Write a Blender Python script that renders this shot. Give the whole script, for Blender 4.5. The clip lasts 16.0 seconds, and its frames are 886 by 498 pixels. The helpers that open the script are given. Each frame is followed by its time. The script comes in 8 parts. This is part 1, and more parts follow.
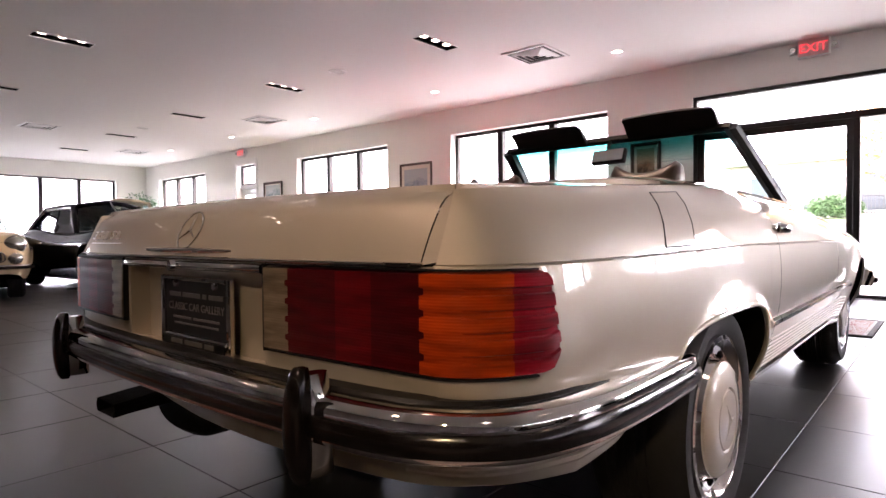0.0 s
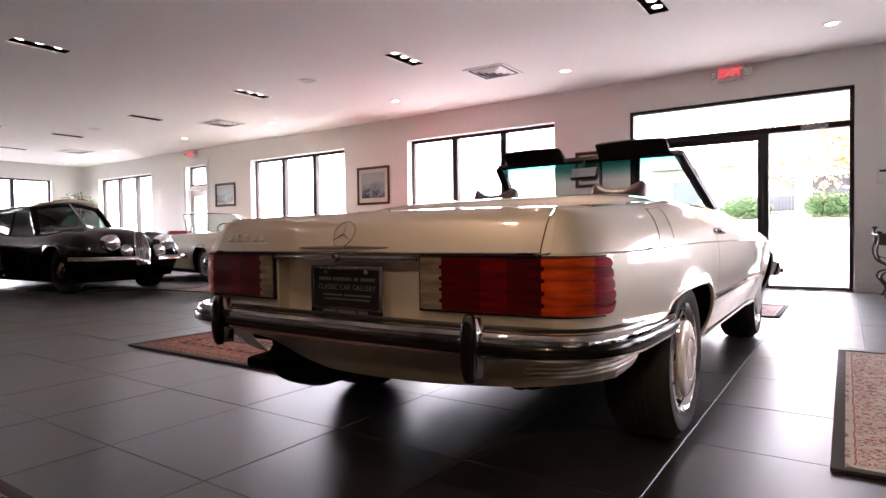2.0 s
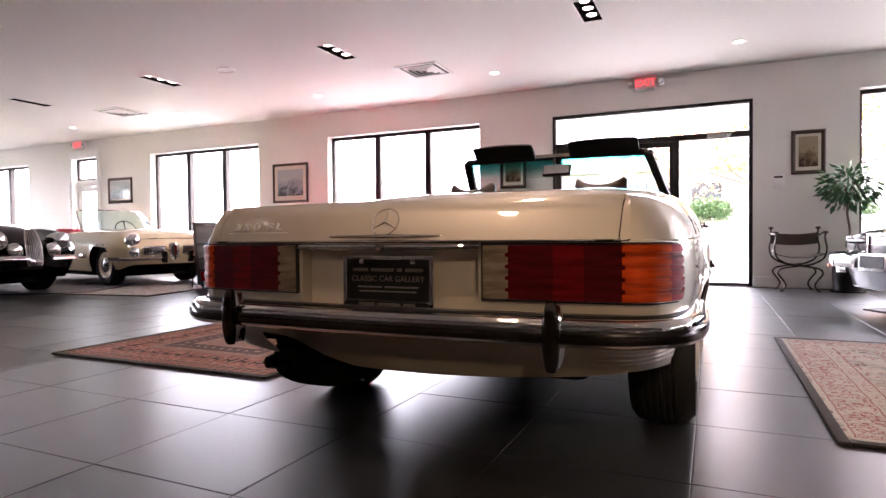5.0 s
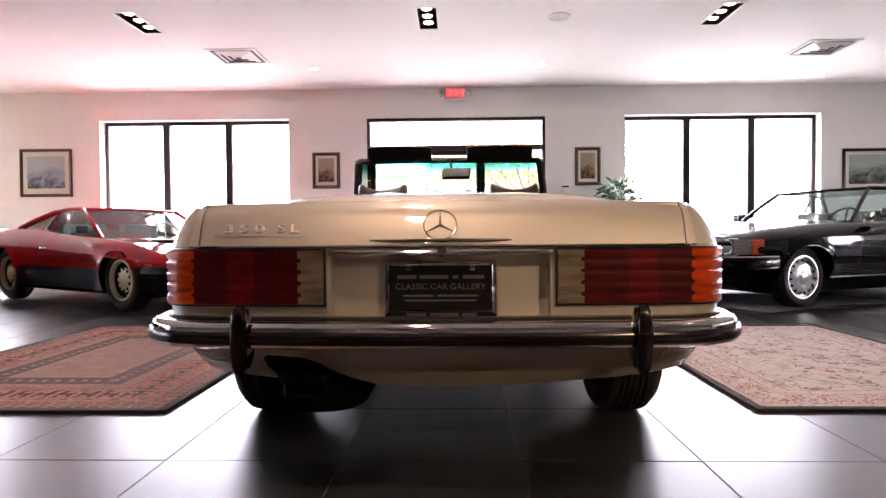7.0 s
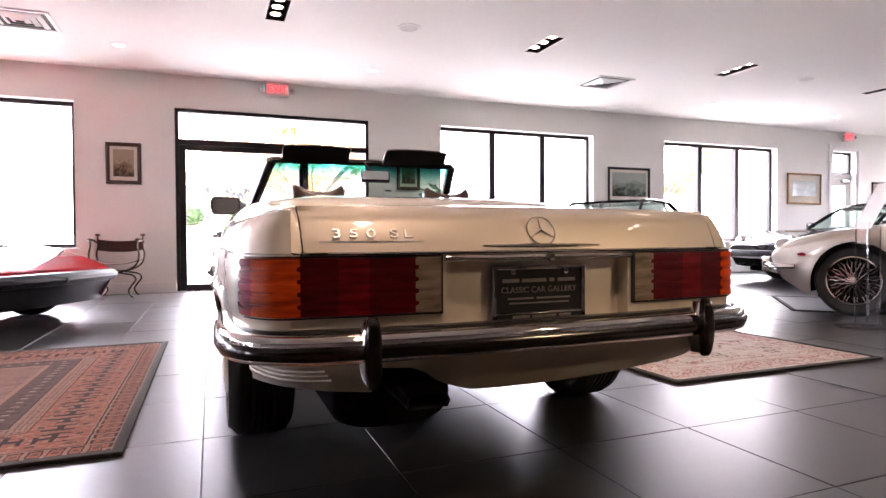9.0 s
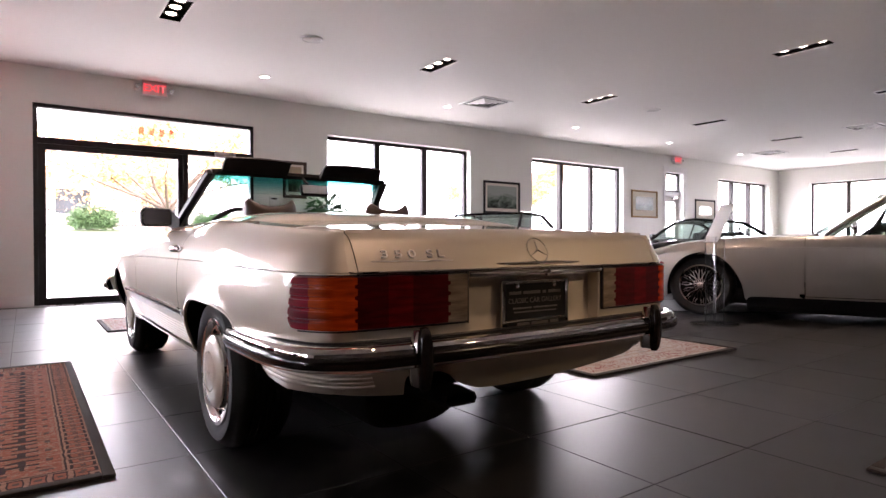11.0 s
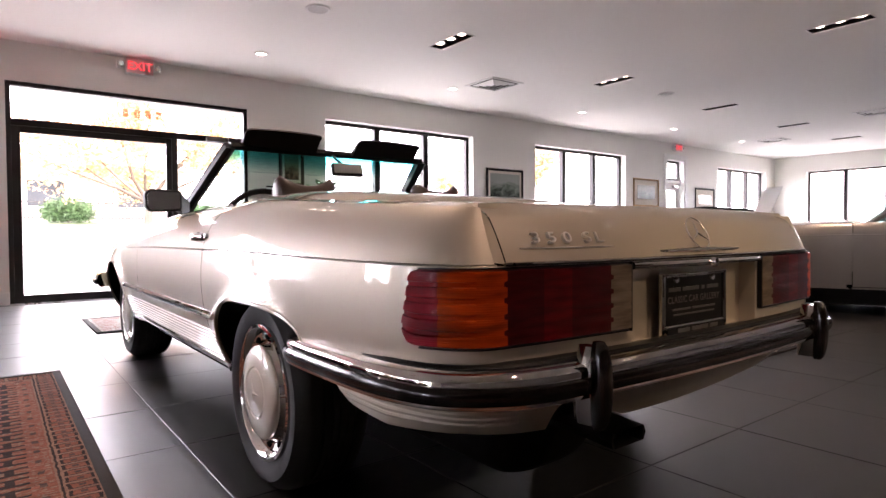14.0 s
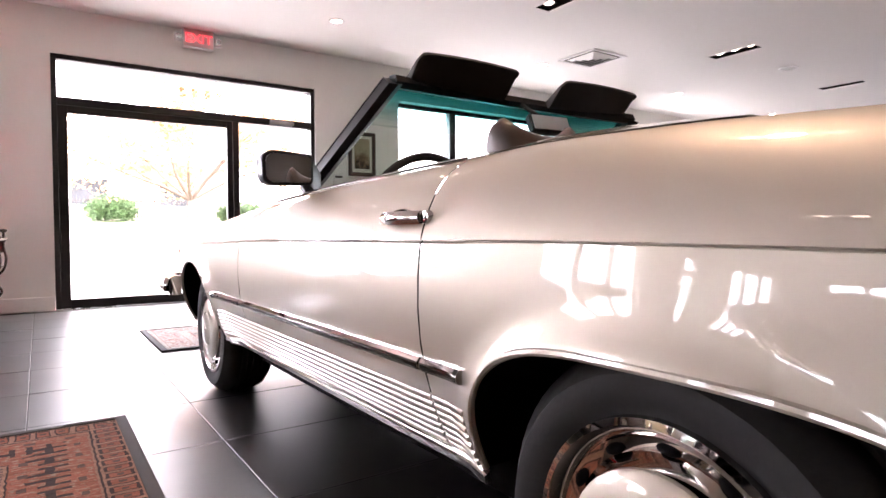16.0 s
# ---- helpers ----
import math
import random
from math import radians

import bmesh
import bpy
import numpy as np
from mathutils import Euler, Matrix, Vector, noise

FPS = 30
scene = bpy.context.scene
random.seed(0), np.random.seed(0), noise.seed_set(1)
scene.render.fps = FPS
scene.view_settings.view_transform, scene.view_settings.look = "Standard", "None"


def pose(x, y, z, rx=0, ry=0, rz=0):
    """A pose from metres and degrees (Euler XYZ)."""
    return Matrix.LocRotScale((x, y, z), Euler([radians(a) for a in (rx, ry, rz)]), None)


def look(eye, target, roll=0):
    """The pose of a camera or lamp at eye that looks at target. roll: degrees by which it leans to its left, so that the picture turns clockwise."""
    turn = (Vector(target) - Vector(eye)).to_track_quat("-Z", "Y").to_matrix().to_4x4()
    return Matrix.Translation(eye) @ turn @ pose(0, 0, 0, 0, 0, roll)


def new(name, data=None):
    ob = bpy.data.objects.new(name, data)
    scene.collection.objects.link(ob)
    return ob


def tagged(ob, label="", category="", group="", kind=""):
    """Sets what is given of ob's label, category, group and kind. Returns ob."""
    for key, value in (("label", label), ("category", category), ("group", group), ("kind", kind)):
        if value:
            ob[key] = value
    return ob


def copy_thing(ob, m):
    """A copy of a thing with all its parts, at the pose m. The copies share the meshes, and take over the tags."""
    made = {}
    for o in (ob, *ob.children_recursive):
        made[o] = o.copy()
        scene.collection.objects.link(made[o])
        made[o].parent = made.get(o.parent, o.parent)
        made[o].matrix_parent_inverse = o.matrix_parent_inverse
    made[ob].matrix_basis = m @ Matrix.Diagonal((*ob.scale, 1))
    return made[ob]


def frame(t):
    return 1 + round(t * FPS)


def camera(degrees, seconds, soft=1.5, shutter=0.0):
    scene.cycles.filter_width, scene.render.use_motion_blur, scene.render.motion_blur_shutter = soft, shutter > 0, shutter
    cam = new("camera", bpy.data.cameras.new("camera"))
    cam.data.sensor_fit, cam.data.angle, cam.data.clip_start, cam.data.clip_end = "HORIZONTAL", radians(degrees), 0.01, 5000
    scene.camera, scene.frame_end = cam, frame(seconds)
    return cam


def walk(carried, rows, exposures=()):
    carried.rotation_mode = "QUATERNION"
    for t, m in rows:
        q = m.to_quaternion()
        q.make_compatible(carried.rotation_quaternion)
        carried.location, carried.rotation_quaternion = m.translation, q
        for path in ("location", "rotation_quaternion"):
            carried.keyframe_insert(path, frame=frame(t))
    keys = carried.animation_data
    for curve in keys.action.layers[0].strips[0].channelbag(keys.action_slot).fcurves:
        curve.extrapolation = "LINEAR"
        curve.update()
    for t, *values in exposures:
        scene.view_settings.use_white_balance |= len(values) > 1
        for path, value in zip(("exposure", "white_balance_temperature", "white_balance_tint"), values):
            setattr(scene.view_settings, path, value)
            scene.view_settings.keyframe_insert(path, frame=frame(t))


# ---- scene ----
cam = camera(73.8, 16.0)
PATH = [
    (0, (0.01, 0.15, 0.761), (-1.296, 1.664, 0.717), -0.5),
    (0.5, (0.011, -0.05, 0.765), (-1.198, 1.543, 0.724), -0.6),
    (1, (0.008, -0.235, 0.764), (-1.149, 1.396, 0.727), -0.5),
    (1.5, (0.021, -0.474, 0.763), (-1.118, 1.17, 0.722), -0.6),
    (2, (0.071, -0.616, 0.77), (-1.058, 1.035, 0.724), -0.7),
    (2.5, (0.119, -0.695, 0.789), (-1.006, 0.958, 0.74), -0.7),
    (3, (0.114, -0.721, 0.767), (-1.006, 0.935, 0.721), -0.7),
    (3.2, (0.107, -0.695, 0.763), (-1.014, 0.96, 0.717), -0.7),
    (5.3, (-0.5, -0.809, 0.732), (-1.246, 1.046, 0.688), -0.5),
    (5.5, (-0.591, -0.828, 0.746), (-1.279, 1.049, 0.701), -0.5),
    (6, (-0.802, -0.867, 0.753), (-1.295, 1.071, 0.706), -0.5),
    (6.5, (-0.993, -0.862, 0.738), (-1.291, 1.115, 0.69), -0.4),
    (7, (-1.22, -0.864, 0.748), (-1.269, 1.135, 0.702), -0.4),
    (7.5, (-1.472, -0.865, 0.755), (-1.317, 1.129, 0.709), -0.4),
    (8, (-1.707, -0.812, 0.746), (-1.337, 1.153, 0.7), -0.2),
    (8.5, (-1.933, -0.753, 0.755), (-1.357, 1.162, 0.709), -0.3),
    (9, (-2.167, -0.728, 0.762), (-1.436, 1.132, 0.719), -0.3),
    (9.5, (-2.337, -0.734, 0.775), (-1.468, 1.066, 0.732), -0.3),
    (10, (-2.477, -0.73, 0.804), (-1.462, 0.992, 0.759), -0.4),
    (10.2, (-2.535, -0.712, 0.803), (-1.482, 0.988, 0.767), -0.2),
    (12.3, (-2.826, -0.691, 0.817), (-1.603, 0.891, 0.775), -0.6),
    (12.5, (-2.826, -0.666, 0.82), (-1.604, 0.916, 0.776), -0.5),
    (13, (-2.809, -0.518, 0.809), (-1.59, 1.067, 0.76), -0.3),
    (13.5, (-2.78, -0.319, 0.786), (-1.562, 1.267, 0.738), -0.4),
    (14, (-2.754, -0.062, 0.779), (-1.543, 1.529, 0.729), -0.4),
    (14.5, (-2.738, 0.244, 0.751), (-1.549, 1.852, 0.702), -0.4),
    (15, (-2.727, 0.573, 0.748), (-1.574, 2.206, 0.696), -0.4),
    (15.5, (-2.741, 0.923, 0.753), (-1.607, 2.57, 0.703), -0.3),
    (16, (-2.742, 1.255, 0.743), (-1.614, 2.905, 0.692), -0.4),
]
SKY = 0.13
EXPOSURES = [(t, e, k, 27) for t, e, k in ((0.0, 3.77, 6620), (3.0, 3.73, 6630), (5.5, 4.08, 6590), (7.5, 4.40, 6575), (8.5, 4.43, 6570), (10.2, 4.15, 6590), (12.3, 3.27, 6770), (13.5, 3.33, 6770), (14.5, 4.24, 6740), (15.2, 4.30, 6760), (16.0, 4.15, 6790))]
walk(cam, [(t, look(eye, target, roll)) for t, eye, target, roll in PATH], EXPOSURES)

# ---- world: bright overcast day ----
world = bpy.data.worlds.new("overcast_sky")
scene.world = world
world.use_nodes = True
wn, wl = world.node_tree.nodes, world.node_tree.links
sky = wn.new("ShaderNodeTexSky")
sky.sky_type, sky.sun_disc = "NISHITA", False
sky.sun_elevation, sky.sun_rotation = radians(39), radians(68)
sky.air_density, sky.dust_density, sky.ozone_density = 1.0, 6.0, 1.0
veil = wn.new("ShaderNodeMix")
veil.data_type = "RGBA"
veil.inputs[0].default_value = 0.72
veil.inputs[7].default_value = (18.7, 19.8, 21.2, 1)
wl.new(sky.outputs[0], veil.inputs[6])
wl.new(veil.outputs[2], wn["Background"].inputs[0])
wn["Background"].inputs[1].default_value = SKY

sun = new("sun", bpy.data.lights.new("sun", "SUN"))
sun.data.energy, sun.data.angle, sun.data.color = 1.1, radians(10), (1.0, 0.95, 0.88)
sun.matrix_world = look((34, 14, 30), (0, 0, 0))


# ---- materials ----
def nodes_of(name):
    m = bpy.data.materials.new(name)
    m.use_nodes = True
    nt = m.node_tree
    return m, nt, nt.nodes["Principled BSDF"]


def mat(name, base, rough=0.5, metal=0.0, coat=0.0, var=0.12, scale=4.0, grain=60.0, bump=0.0, rvar=0.08, spec=0.5):
    """A plain surface: colour varied at two scales, uneven gloss, fine relief."""
    m, nt, p = nodes_of(name)
    N, L = nt.nodes, nt.links
    co = N.new("ShaderNodeTexCoord")
    big, fine = N.new("ShaderNodeTexNoise"), N.new("ShaderNodeTexNoise")
    big.inputs["Scale"].default_value, fine.inputs["Scale"].default_value = scale, grain
    big.inputs["Detail"].default_value = fine.inputs["Detail"].default_value = 4
    L.new(co.outputs["Object"], big.inputs["Vector"])
    L.new(co.outputs["Object"], fine.inputs["Vector"])
    add = N.new("ShaderNodeMath")
    add.operation = "ADD"
    L.new(big.outputs["Fac"], add.inputs[0])
    L.new(fine.outputs["Fac"], add.inputs[1])
    ramp = N.new("ShaderNodeMapRange")
    ramp.inputs["From Min"].default_value, ramp.inputs["From Max"].default_value = 0.6, 1.4
    ramp.inputs["To Min"].default_value, ramp.inputs["To Max"].default_value = 1 - var, 1 + var
    L.new(add.outputs[0], ramp.inputs["Value"])
    mul = N.new("ShaderNodeVectorMath")
    mul.operation = "SCALE"
    mul.inputs[0].default_value = base
    L.new(ramp.outputs[0], mul.inputs["Scale"])
    L.new(mul.outputs[0], p.inputs["Base Color"])
    rr = N.new("ShaderNodeMapRange")
    rr.inputs["To Min"].default_value, rr.inputs["To Max"].default_value = max(0.01, rough - rvar), min(1, rough + rvar)
    L.new(big.outputs["Fac"], rr.inputs["Value"])
    L.new(rr.outputs[0], p.inputs["Roughness"])
    p.inputs["Metallic"].default_value = metal
    p.inputs["Coat Weight"].default_value = coat
    p.inputs["Coat Roughness"].default_value = 0.03
    p.inputs["Specular IOR Level"].default_value = spec
    if bump:
        b = N.new("ShaderNodeBump")
        b.inputs["Strength"].default_value, b.inputs["Distance"].default_value = bump, 0.002
        L.new(fine.outputs["Fac"], b.inputs["Height"])
        L.new(b.outputs[0], p.inputs["Normal"])
    return m


def glow(name, colour, strength):
    m, nt, p = nodes_of(name)
    p.inputs["Base Color"].default_value = (*colour, 1)
    p.inputs["Emission Color"].default_value = (*colour, 1)
    p.inputs["Emission Strength"].default_value = strength
    return m


def clear(name, tint=(1, 1, 1), base=0.04, rough=0.0):
    """Thin glass: clear, with a gloss that grows towards grazing."""
    m, nt, p = nodes_of(name)
    N, L = nt.nodes, nt.links
    tr, gl, mx, lw, pw, rg = (N.new("ShaderNode" + k) for k in ("BsdfTransparent", "BsdfGlossy", "MixShader", "LayerWeight", "Math", "MapRange"))
    tr.inputs[0].default_value = (*tint, 1)
    gl.inputs["Roughness"].default_value = rough
    lw.inputs["Blend"].default_value = 0.5
    pw.operation = "POWER"
    pw.inputs[1].default_value = 5.0
    rg.inputs["To Min"].default_value, rg.inputs["To Max"].default_value = base, 0.75
    L.new(lw.outputs["Facing"], pw.inputs[0])
    L.new(pw.outputs[0], rg.inputs["Value"])
    L.new(rg.outputs[0], mx.inputs[0])
    L.new(tr.outputs[0], mx.inputs[1])
    L.new(gl.outputs[0], mx.inputs[2])
    L.new(mx.outputs[0], N["Material Output"].inputs[0])
    return m


def car_paint(name, base, metal=0.0, flake=0.0, rough=0.35, spec=0.5, ior=1.5):
    m = mat(name, base, rough, metal, 1.0, 0.03, 1.5, 900.0 if flake else 40.0, flake, 0.04, spec)
    m.node_tree.nodes["Principled BSDF"].inputs["Coat IOR"].default_value = ior
    return m


def lens(name, colour):
    """Moulded lamp plastic over a reflector: fine level flutes, uneven depth, a clear skin."""
    m, nt, p = nodes_of(name)
    N, L = nt.nodes, nt.links
    co, mp, n, r, sc, wave, b = (N.new("ShaderNode" + k) for k in ("TexCoord", "Mapping", "TexNoise", "MapRange", "VectorMath", "TexWave", "Bump"))
    mp.inputs["Scale"].default_value = (5, 5, 34)
    L.new(co.outputs["Object"], mp.inputs["Vector"])
    n.inputs["Scale"].default_value, n.inputs["Detail"].default_value = 1.6, 3
    L.new(mp.outputs[0], n.inputs["Vector"])
    r.inputs["From Min"].default_value, r.inputs["From Max"].default_value = 0.3, 0.7
    r.inputs["To Min"].default_value, r.inputs["To Max"].default_value = 0.5, 1.5
    L.new(n.outputs["Fac"], r.inputs["Value"])
    sc.operation = "SCALE"
    sc.inputs[0].default_value = colour
    L.new(r.outputs[0], sc.inputs["Scale"])
    L.new(sc.outputs[0], p.inputs["Base Color"])
    wave.wave_type, wave.bands_direction = "BANDS", "Z"
    wave.inputs["Scale"].default_value = 70
    L.new(co.outputs["Object"], wave.inputs["Vector"])
    b.inputs["Strength"].default_value, b.inputs["Distance"].default_value = 0.25, 0.001
    L.new(wave.outputs["Fac"], b.inputs["Height"])
    L.new(b.outputs[0], p.inputs["Normal"])
    p.inputs["Roughness"].default_value = 0.36
    p.inputs["Specular IOR Level"].default_value = 0.1
    p.inputs["Coat Weight"].default_value, p.inputs["Coat Roughness"].default_value, p.inputs["Coat IOR"].default_value = 0.7, 0.03, 1.3
    return m


CHAMPAGNE = car_paint("champagne_paint", (0.50, 0.445, 0.37), 0.46, 0.04, 0.47, 0.15, 1.6)
BLACK_PAINT = car_paint("black_paint", (0.0025, 0.0025, 0.003), spec=0.03, ior=1.32)
NAVY_PAINT = car_paint("blue_black_paint", (0.0015, 0.0015, 0.003), spec=0.03, ior=1.3)
CREAM_PAINT = car_paint("cream_paint", (0.62, 0.49, 0.31), spec=0.2, ior=1.38)
RED_PAINT = car_paint("red_paint", (0.36, 0.002, 0.004), rough=0.6, spec=0.03, ior=1.33)
SILVER_PAINT = car_paint("silver_paint", (0.37, 0.325, 0.285), 0.6, 0.05, 0.4)
GREY_PAINT = car_paint("grey_paint", (0.16, 0.16, 0.16), 0.3)
CHROME = mat("chrome", (0.62, 0.59, 0.565), 0.035, 1.0, var=0.03, rvar=0.015)
STEEL = mat("brushed_steel", (0.5, 0.5, 0.5), 0.28, 1.0, var=0.08)
RUBBER = mat("black_rubber", (0.012, 0.011, 0.011), 0.42, var=0.2, bump=0.1)
TRIM_RUBBER = mat("bumper_rubber", (0.0055, 0.004, 0.0036), 0.17, var=0.15, spec=0.4)
TYRE = mat("tyre_rubber", (0.010, 0.0095, 0.0095), 0.7, var=0.25, grain=90, bump=0.3)
UNDERSIDE = mat("underseal", (0.0035, 0.0032, 0.0032), 0.95, var=0.3, bump=0.4, spec=0.08)
BLACK_TRIM = mat("black_trim", (0.008, 0.007, 0.007), 0.4, var=0.1, spec=0.25)
VINYL = mat("black_vinyl", (0.014, 0.012, 0.012), 0.55, var=0.2, grain=240, bump=0.3)
LEATHER = mat("brown_leather", (0.048, 0.030, 0.022), 0.32, var=0.2, grain=160, bump=0.25)
DARK_CLOTH = mat("tan_canvas", (0.42, 0.33, 0.22), 0.85, var=0.12, grain=200, bump=0.2)
WALL = mat("wall_paint", (0.81, 0.795, 0.75), 0.62, var=0.025, scale=0.7, grain=35, bump=0.03)
BROWN_WALL = mat("brown_wall_paint", (0.06, 0.044, 0.034), 0.6, var=0.05, scale=0.7, grain=35, bump=0.03)
CEILING = mat("ceiling_paint", (0.815, 0.80, 0.77), 0.75, var=0.02, scale=0.5, grain=40, bump=0.03)
TRIM_PAINT = mat("white_trim_paint", (0.80, 0.79, 0.77), 0.4, var=0.03, scale=2)
BRONZE = mat("dark_bronze_frame", (0.022, 0.017, 0.015), 0.42, 0.3, var=0.15)
GLASS = clear("window_glass")
PAPER = mat("lit_paper", (0.80, 0.78, 0.76), 0.7, var=0.03)
PAPER.node_tree.nodes["Principled BSDF"].inputs["Transmission Weight"].default_value = 0.65
CAR_GLASS = clear("car_glass", (0.86, 0.93, 0.91))
TINT_GLASS = clear("tinted_glass", (0.30, 0.78, 0.75))


def graded(material, low, high, z0, z1):
    """Lets the tint of a glass deepen with height."""
    N, L = material.node_tree.nodes, material.node_tree.links
    co, xyz, r, mx = (N.new("ShaderNode" + k) for k in ("TexCoord", "SeparateXYZ", "MapRange", "Mix"))
    mx.data_type = "RGBA"
    r.interpolation_type = "SMOOTHSTEP"
    r.inputs["From Min"].default_value, r.inputs["From Max"].default_value = z0, z1
    mx.inputs[6].default_value, mx.inputs[7].default_value = (*low, 1), (*high, 1)
    L.new(co.outputs["Object"], xyz.inputs[0])
    L.new(xyz.outputs[2], r.inputs["Value"])
    L.new(r.outputs[0], mx.inputs[0])
    for n in N:
        if n.bl_idname == "ShaderNodeBsdfTransparent":
            L.new(mx.outputs[2], n.inputs[0])


graded(TINT_GLASS, (0.86, 0.93, 0.91), (0.10, 0.50, 0.50), 1.10, 1.215)
ACRYLIC = clear("clear_acrylic", (0.93, 0.94, 0.95), 0.08)
ACRYLIC_EDGE = clear("acrylic_edge", (0.88, 0.9, 0.92), 0.35, 0.1)
GROUT = mat("dark_grout", (0.02, 0.019, 0.018), 0.85, var=0.2, scale=3)
PLASTIC_WHITE = mat("white_plastic", (0.78, 0.77, 0.75), 0.35, var=0.03)
PLASTIC_BLACK = mat("black_plastic", (0.012, 0.012, 0.013), 0.3, var=0.1)
IRON = mat("wrought_iron", (0.035, 0.025, 0.018), 0.5, 0.7, var=0.4, grain=120, bump=0.3)
WALNUT = mat("dark_wood", (0.05, 0.022, 0.012), 0.35, var=0.35, scale=6, grain=80, bump=0.1)
GILT = mat("gilt_wood", (0.35, 0.20, 0.07), 0.4, 0.4, var=0.3, grain=90)
MAT_BOARD = mat("picture_mat", (0.62, 0.57, 0.47), 0.9, var=0.04)
RED_LENS = lens("red_lens", (0.22, 0.004, 0.011))
DARK_RED_LENS = lens("dark_red_lens", (0.045, 0.001, 0.0022))
MID_RED_LENS = lens("mid_red_lens", (0.085, 0.0014, 0.003))
BADGE_CHROME = mat("badge_chrome", (0.62, 0.60, 0.575), 0.2, 0.85, var=0.03)
SATIN_CHROME = mat("satin_chrome", (0.85, 0.83, 0.81), 0.35, 0.55, var=0.03)
AMBER_LENS = lens("amber_lens", (0.37, 0.036, 0.0022))
CLEAR_LENS = lens("smoke_clear_lens", (0.13, 0.10, 0.072))
LAMP_BOWL = mat("lamp_reflector", (0.30, 0.30, 0.30), 0.18, 0.7, coat=0.6, var=0.3, scale=30)
HEADLAMP = mat("headlamp_glass", (0.5, 0.5, 0.49), 0.14, 0.75, coat=1.0, var=0.2, scale=25)
MIRROR = mat("mirror_glass", (0.80, 0.81, 0.82), 0.02, 1.0, var=0.01, rvar=0.01)
LEAF = mat("green_leaf", (0.055, 0.15, 0.06), 0.4, var=0.5, scale=9, grain=60)
BARK = mat("bark", (0.12, 0.085, 0.065), 0.85, var=0.35, grain=60, bump=0.5)
SOIL = mat("potting_soil", (0.03, 0.02, 0.014), 0.95, var=0.3)
AUTUMN = mat("autumn_leaf", (0.52, 0.31, 0.15), 0.6, var=0.6, scale=0.6, grain=8)
HEDGE = mat("hedge_leaf", (0.05, 0.10, 0.03), 0.6, var=0.5, scale=3, grain=20)
CONCRETE = mat("pale_concrete", (0.22, 0.215, 0.205), 0.85, var=0.15, scale=0.8, grain=30, bump=0.2)
FORECOURT = mat("worn_concrete", (0.16, 0.156, 0.15), 0.9, var=0.25, scale=0.3, grain=40, bump=0.3)
LAWN = mat("lawn", (0.065, 0.095, 0.03), 0.9, var=0.4, scale=0.7, grain=12, bump=0.4)
BRICK_FAR = mat("far_brick", (0.42, 0.33, 0.30), 0.85, var=0.3, scale=2, grain=18)
RENDER_FAR = mat("far_render", (0.55, 0.52, 0.48), 0.8, var=0.1)
DARK_PANE = mat("dark_pane", (0.03, 0.035, 0.04), 0.08, var=0.1)
BULB = glow("lamp_bulb", (1.0, 0.86, 0.66), 1.0)
DOWNLIGHT = glow("downlight_lens", (1.0, 0.93, 0.84), 1.6)
EXIT_RED = glow("exit_letters", (1.0, 0.07, 0.08), 0.11)
EXIT_FACE = mat("exit_face", (0.74, 0.46, 0.46), 0.4, var=0.05)


def tile_material():
    """Honed dark porcelain: cloudy colour, each tile a little different, satin gloss."""
    m, nt, p = nodes_of("dark_porcelain_tile")
    N, L = nt.nodes, nt.links
    co, info, geo = N.new("ShaderNodeTexCoord"), N.new("ShaderNodeObjectInfo"), N.new("ShaderNodeNewGeometry")
    big, fine = N.new("ShaderNodeTexNoise"), N.new("ShaderNodeTexNoise")
    big.inputs["Scale"].default_value, fine.inputs["Scale"].default_value = 2.2, 120
    big.inputs["Detail"].default_value, fine.inputs["Detail"].default_value = 6, 3
    off = N.new("ShaderNodeVectorMath")
    off.operation = "ADD"
    L.new(geo.outputs["Position"], off.inputs[0])
    L.new(info.outputs["Random"], off.inputs[1])
    L.new(off.outputs[0], big.inputs["Vector"])
    L.new(geo.outputs["Position"], fine.inputs["Vector"])
    sums = N.new("ShaderNodeMath")
    sums.operation = "ADD"
    isl = N.new("ShaderNodeMath")
    isl.operation = "MULTIPLY"
    isl.inputs[1].default_value = 0.35
    L.new(geo.outputs["Random Per Island"], isl.inputs[0])
    L.new(big.outputs["Fac"], sums.inputs[0])
    L.new(isl.outputs[0], sums.inputs[1])
    ramp = N.new("ShaderNodeValToRGB")
    ramp.color_ramp.elements[0].position, ramp.color_ramp.elements[0].color = 0.3, (0.010, 0.0094, 0.0097, 1)
    ramp.color_ramp.elements[1].position, ramp.color_ramp.elements[1].color = 1.0, (0.024, 0.0225, 0.023, 1)
    L.new(sums.outputs[0], ramp.inputs[0])
    L.new(ramp.outputs[0], p.inputs["Base Color"])
    rr = N.new("ShaderNodeMapRange")
    rr.inputs["To Min"].default_value, rr.inputs["To Max"].default_value = 0.31, 0.40
    L.new(big.outputs["Fac"], rr.inputs["Value"])
    L.new(rr.outputs[0], p.inputs["Roughness"])
    b = N.new("ShaderNodeBump")
    b.inputs["Strength"].default_value, b.inputs["Distance"].default_value = 0.08, 0.001
    L.new(fine.outputs["Fac"], b.inputs["Height"])
    L.new(b.outputs[0], p.inputs["Normal"])
    p.inputs["Specular IOR Level"].default_value = 0.48
    return m


TILE = tile_material()


